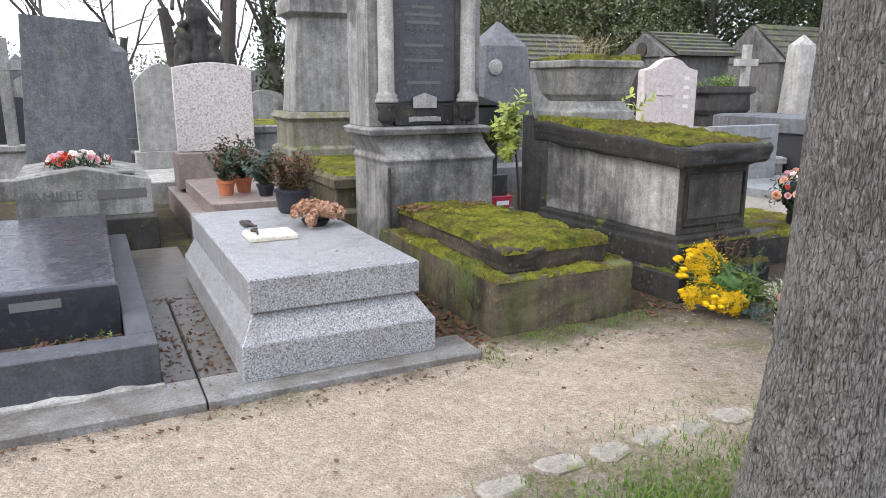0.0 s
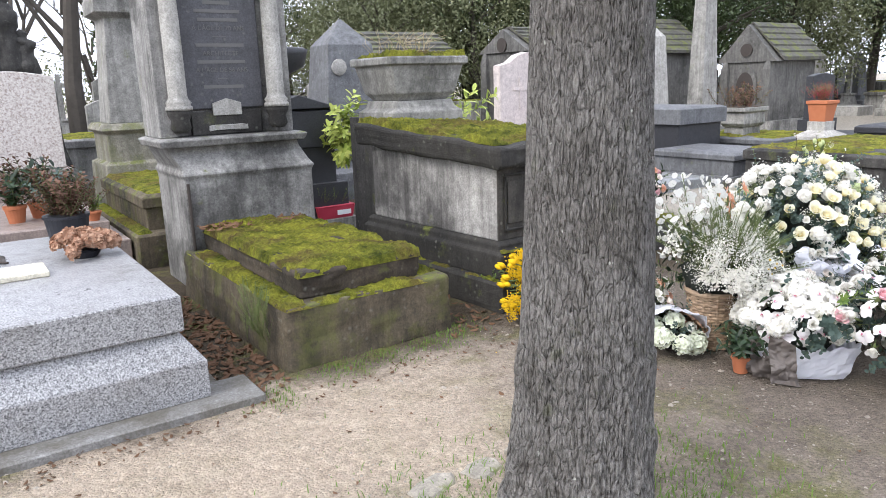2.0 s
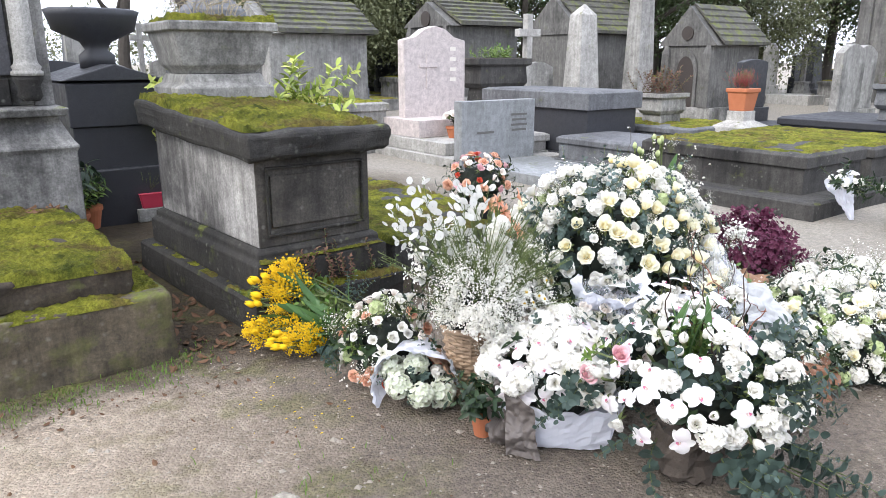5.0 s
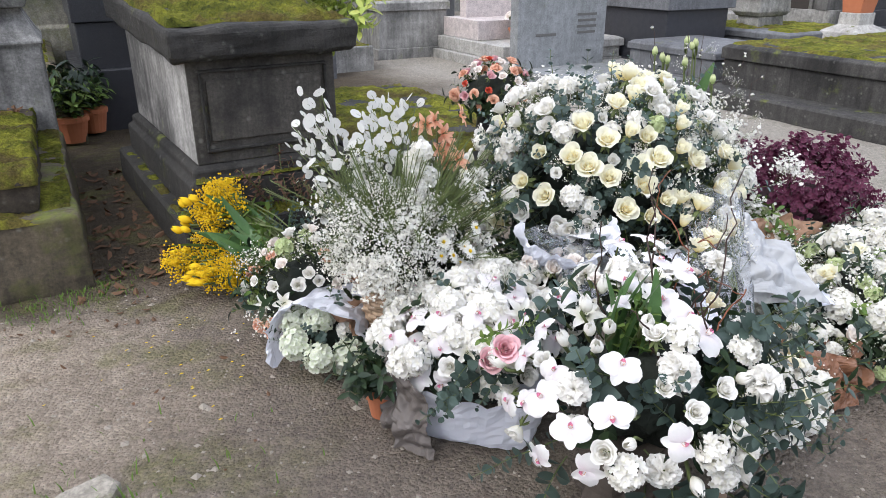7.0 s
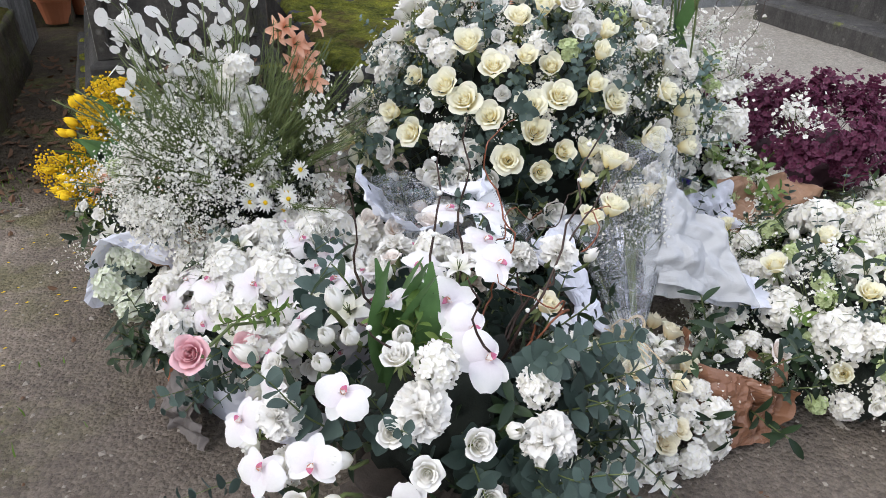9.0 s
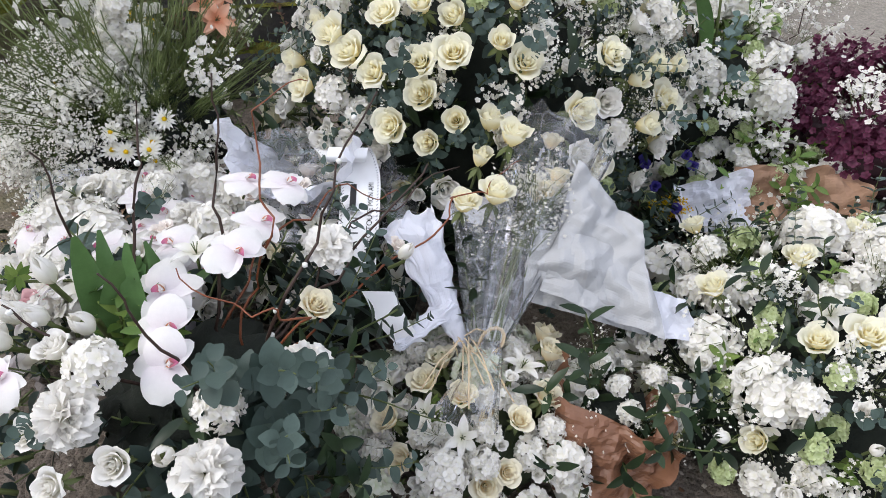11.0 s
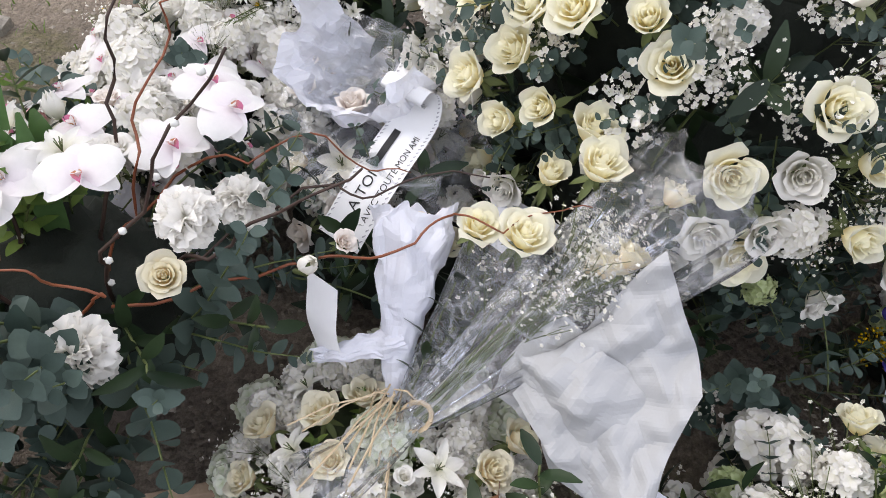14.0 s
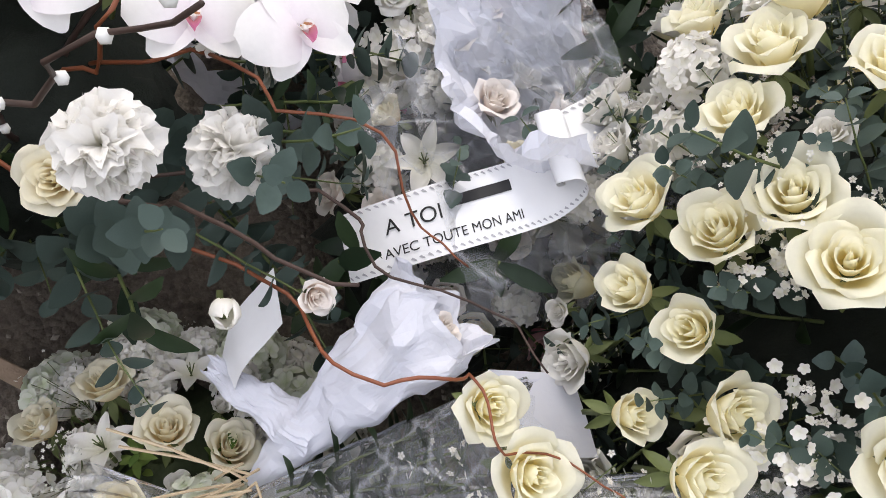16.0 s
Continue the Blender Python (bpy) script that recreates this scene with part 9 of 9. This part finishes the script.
for i in range(30):
    d = Vector((fr.gauss(0, 0.6), fr.gauss(-0.2, 0.5), fr.gauss(0.5, 0.5)))
    link("aucuba_sprig", fr.choice(LIB["aucuba"]), None, A, Matrix.Translation((fr.gauss(0, 0.16), fr.gauss(0, 0.12), fr.uniform(0.7, 1.15))) @ d.to_track_quat("Z", "Y").to_matrix().to_4x4() @ Matrix.Scale(fr.uniform(0.85, 1.2), 4))
RED_BOX = plain("red_plastic", (0.45, 0.035, 0.07), (0.55, 0.06, 0.1), 10, 0.45)
A = thing("planter_box", "red plastic window box with fading plants", "planter", (4.1, 7.0, 0.0))
part("foot", box(-0.25, 0.25, -0.1, 0.3, 0, 0.12), GREY_STONE, A)
part("box", stack([(0.121, -0.2, 0.2, -0.08, 0.08), (0.25, -0.22, 0.22, -0.1, 0.1), (0.26, -0.23, 0.23, -0.11, 0.11)]), RED_BOX, A)
part("tag", box(0.0, 0.16, -0.118, -0.112, 0.16, 0.21, bevel=0), plain("white_tag", (0.7, 0.72, 0.74), (0.8, 0.82, 0.84), 8, 0.5), A)
for i in range(16):
    d = Vector((fr.gauss(0, 0.4), fr.gauss(0, 0.4), 1))
    link("heath_sprig", fr.choice(LIB["heath"]), None, A, Matrix.Translation((fr.uniform(-0.18, 0.18), fr.gauss(0, 0.03), 0.24)) @ d.to_track_quat("Z", "Y").to_matrix().to_4x4() @ Matrix.Scale(0.7, 4))
pot_with((3.25, 6.55, 0.02), 0.13, 0.2, ("fresh", "greenery"), 46, 1.5, TERRACOTTA, "terracotta pot with a leafy green shrub")
pot_with((3.42, 6.85, 0.02), 0.12, 0.2, ("greenery", "fresh"), 30, 1.4, TERRACOTTA, "terracotta pot with a dark green shrub")
for x, y, z in ((8.95, 8.75, 0.3), (9.3, 8.8, 0.3), (9.55, 8.75, 0.3)):
    pot_with((x, y, z), 0.14, 0.17, ("greenery",), 12, 1.0, TERRACOTTA, "terracotta pot of pink and white flowers on the steps", (("blush_rose", 16, 1.4), ("white_rose", 8, 1.3)))
for x, y, z, k in ((10.75, 9.95, 1.47, "fresh"), (11.75, 7.1, 0.95, "dried"), (13.6, 4.4, 1.12, "fresh")):
    A = thing("plants", "mixed low plants growing in a stone trough", "plants", (x, y, z))
    for i in range(30):
        d = Vector((fr.gauss(0, 0.5), fr.gauss(0, 0.5), 1))
        link("leafy_sprig", fr.choice(LIB[k]), None, A, Matrix.Translation((fr.uniform(-0.35, 0.35), fr.gauss(0, 0.1), 0)) @ d.to_track_quat("Z", "Y").to_matrix().to_4x4() @ Matrix.Scale(fr.uniform(1.0, 1.6), 4))
A = thing("heather", "bright red heather growing in a terracotta pot", "plants", (12.15, 6.0, 1.03))
RED_HEATH = [heath(191, 0.34, leaf_material("red_heather", (0.35, 0.03, 0.06), (0.5, 0.07, 0.12), 0.7))]
for i in range(46):
    d = Vector((fr.gauss(0, 0.5), fr.gauss(0, 0.5), 1))
    link("heather_sprig", RED_HEATH[0], None, A, Matrix.Translation((fr.gauss(0, 0.06), fr.gauss(0, 0.06), 0)) @ d.to_track_quat("Z", "Y").to_matrix().to_4x4() @ Matrix.Scale(fr.uniform(0.6, 0.95), 4))
# weeds on the mossy grave
A = thing("weed", "green feathery weed growing beside the mossy grave", "weed", (2.03, 3.75, 0.0))
for i in range(12):
    d = Vector((fr.gauss(-0.1, 0.25), fr.gauss(0, 0.3), 1))
    link("leafy_sprig", fr.choice(LIB["heath"]), None, A, Matrix.Translation((fr.gauss(0, 0.02), fr.gauss(0, 0.05), 0.1 + 0.15 * fr.random())) @ d.to_track_quat("Z", "Y").to_matrix().to_4x4() @ Matrix.Scale(fr.uniform(0.5, 0.9), 4))
A = thing("weed", "dead brown weeds at the foot of the chest tomb", "weed", (4.15, 3.66, 0.2))
for i in range(10):
    d = Vector((fr.gauss(0, 0.4), fr.gauss(-0.2, 0.3), 1))
    link("dried_sprig", fr.choice(LIB["dried"]), None, A, Matrix.Translation((fr.gauss(0, 0.12), fr.gauss(0, 0.02), 0)) @ d.to_track_quat("Z", "Y").to_matrix().to_4x4() @ Matrix.Scale(fr.uniform(0.7, 1.2), 4))
# fallen mimosa petals
rr, vs, fs = random.Random(55), [], []
for _ in range(46):
    x, y, s, b = rr.gauss(3.5, 0.22), rr.gauss(2.75, 0.25), rr.uniform(0.004, 0.009), len(vs)
    for px, py, pz in ((-1, 0, 0), (0, 0.6, 0.2), (1, 0, 0.1), (0, -0.6, 0.3)):
        vs.append((x + px * s, y + py * s, ground_height(x, y) + 0.004 + pz * s))
    fs.append((b, b + 1, b + 2, b + 3))
me = pydata("fallen_petals", vs, fs)
me.attributes.new("u", "FLOAT", "POINT").data.foreach_set("value", [1.0] * len(vs))
tagged(link("fallen_petals", me, YELLOW), "fallen yellow petals scattered on the bare earth", "petals", kind="stuff")
A = thing("weed", "small green weeds among dead leaves in the planting trough", "weed", (-0.4, 3.95, 0.165))
for i in range(26):
    put("fresh", A, (fr.uniform(-0.9, 0.0), fr.uniform(3.82, 4.1), 0.165), (fr.gauss(0, 0.5), fr.gauss(0, 0.5), 1), fr.uniform(0.2, 0.4))
A = thing("weed", "green weeds rooted along the mossy kerb of the chest tomb", "weed", (4.1, 3.7, 0.2))
for i in range(34):
    put("fresh", A, (fr.uniform(3.5, 4.6), fr.uniform(3.66, 3.74), 0.2), (fr.gauss(0, 0.6), -0.4 + fr.gauss(0, 0.4), 0.8), fr.uniform(0.25, 0.5))
A = thing("stick", "split piece of pale bare wood lying on the ground", "wood", (4.69, 1.34, 0))
part("wood", roughen(prism([(-0.15, 0.0), (0.14, 0.0), (0.15, 0.012), (0.1, 0.022), (-0.12, 0.018), (-0.155, 0.008)], -0.011, 0.011, bevel=0.002), 0.004, 30, 4), plain("split_pale_wood", (0.22, 0.15, 0.1), (0.42, 0.31, 0.22), 45, 0.8, 0.6), A, m=pose(0, 0, 0.004, 0, 0, 45))
A = thing("wreath", "faded red, pink and violet cloth flower wreath on a family grave", "wreath", (-0.1, 7.62, 0.73))
for i in range(16):
    a = i * 2.4
    put("greenery", A, (-0.1 + 0.12 * math.cos(a), 7.62 + 0.09 * math.sin(a), 0.74), (math.cos(a), 0.7 * math.sin(a), 0.25), 0.8)
for i in range(34):
    d = Vector((fr.gauss(0, 1), fr.gauss(0, 1), abs(fr.gauss(0, 0.8)))).normalized()
    put(fr.choice(("red_rose", "pink_rose", "red_rose", "blush_rose")), A, Vector((-0.1, 7.62, 0.77)) + Vector((d.x * 0.25, d.y * 0.14, d.z * 0.1)), d + Vector((0, -0.3, 0.3)), fr.uniform(0.9, 1.2))
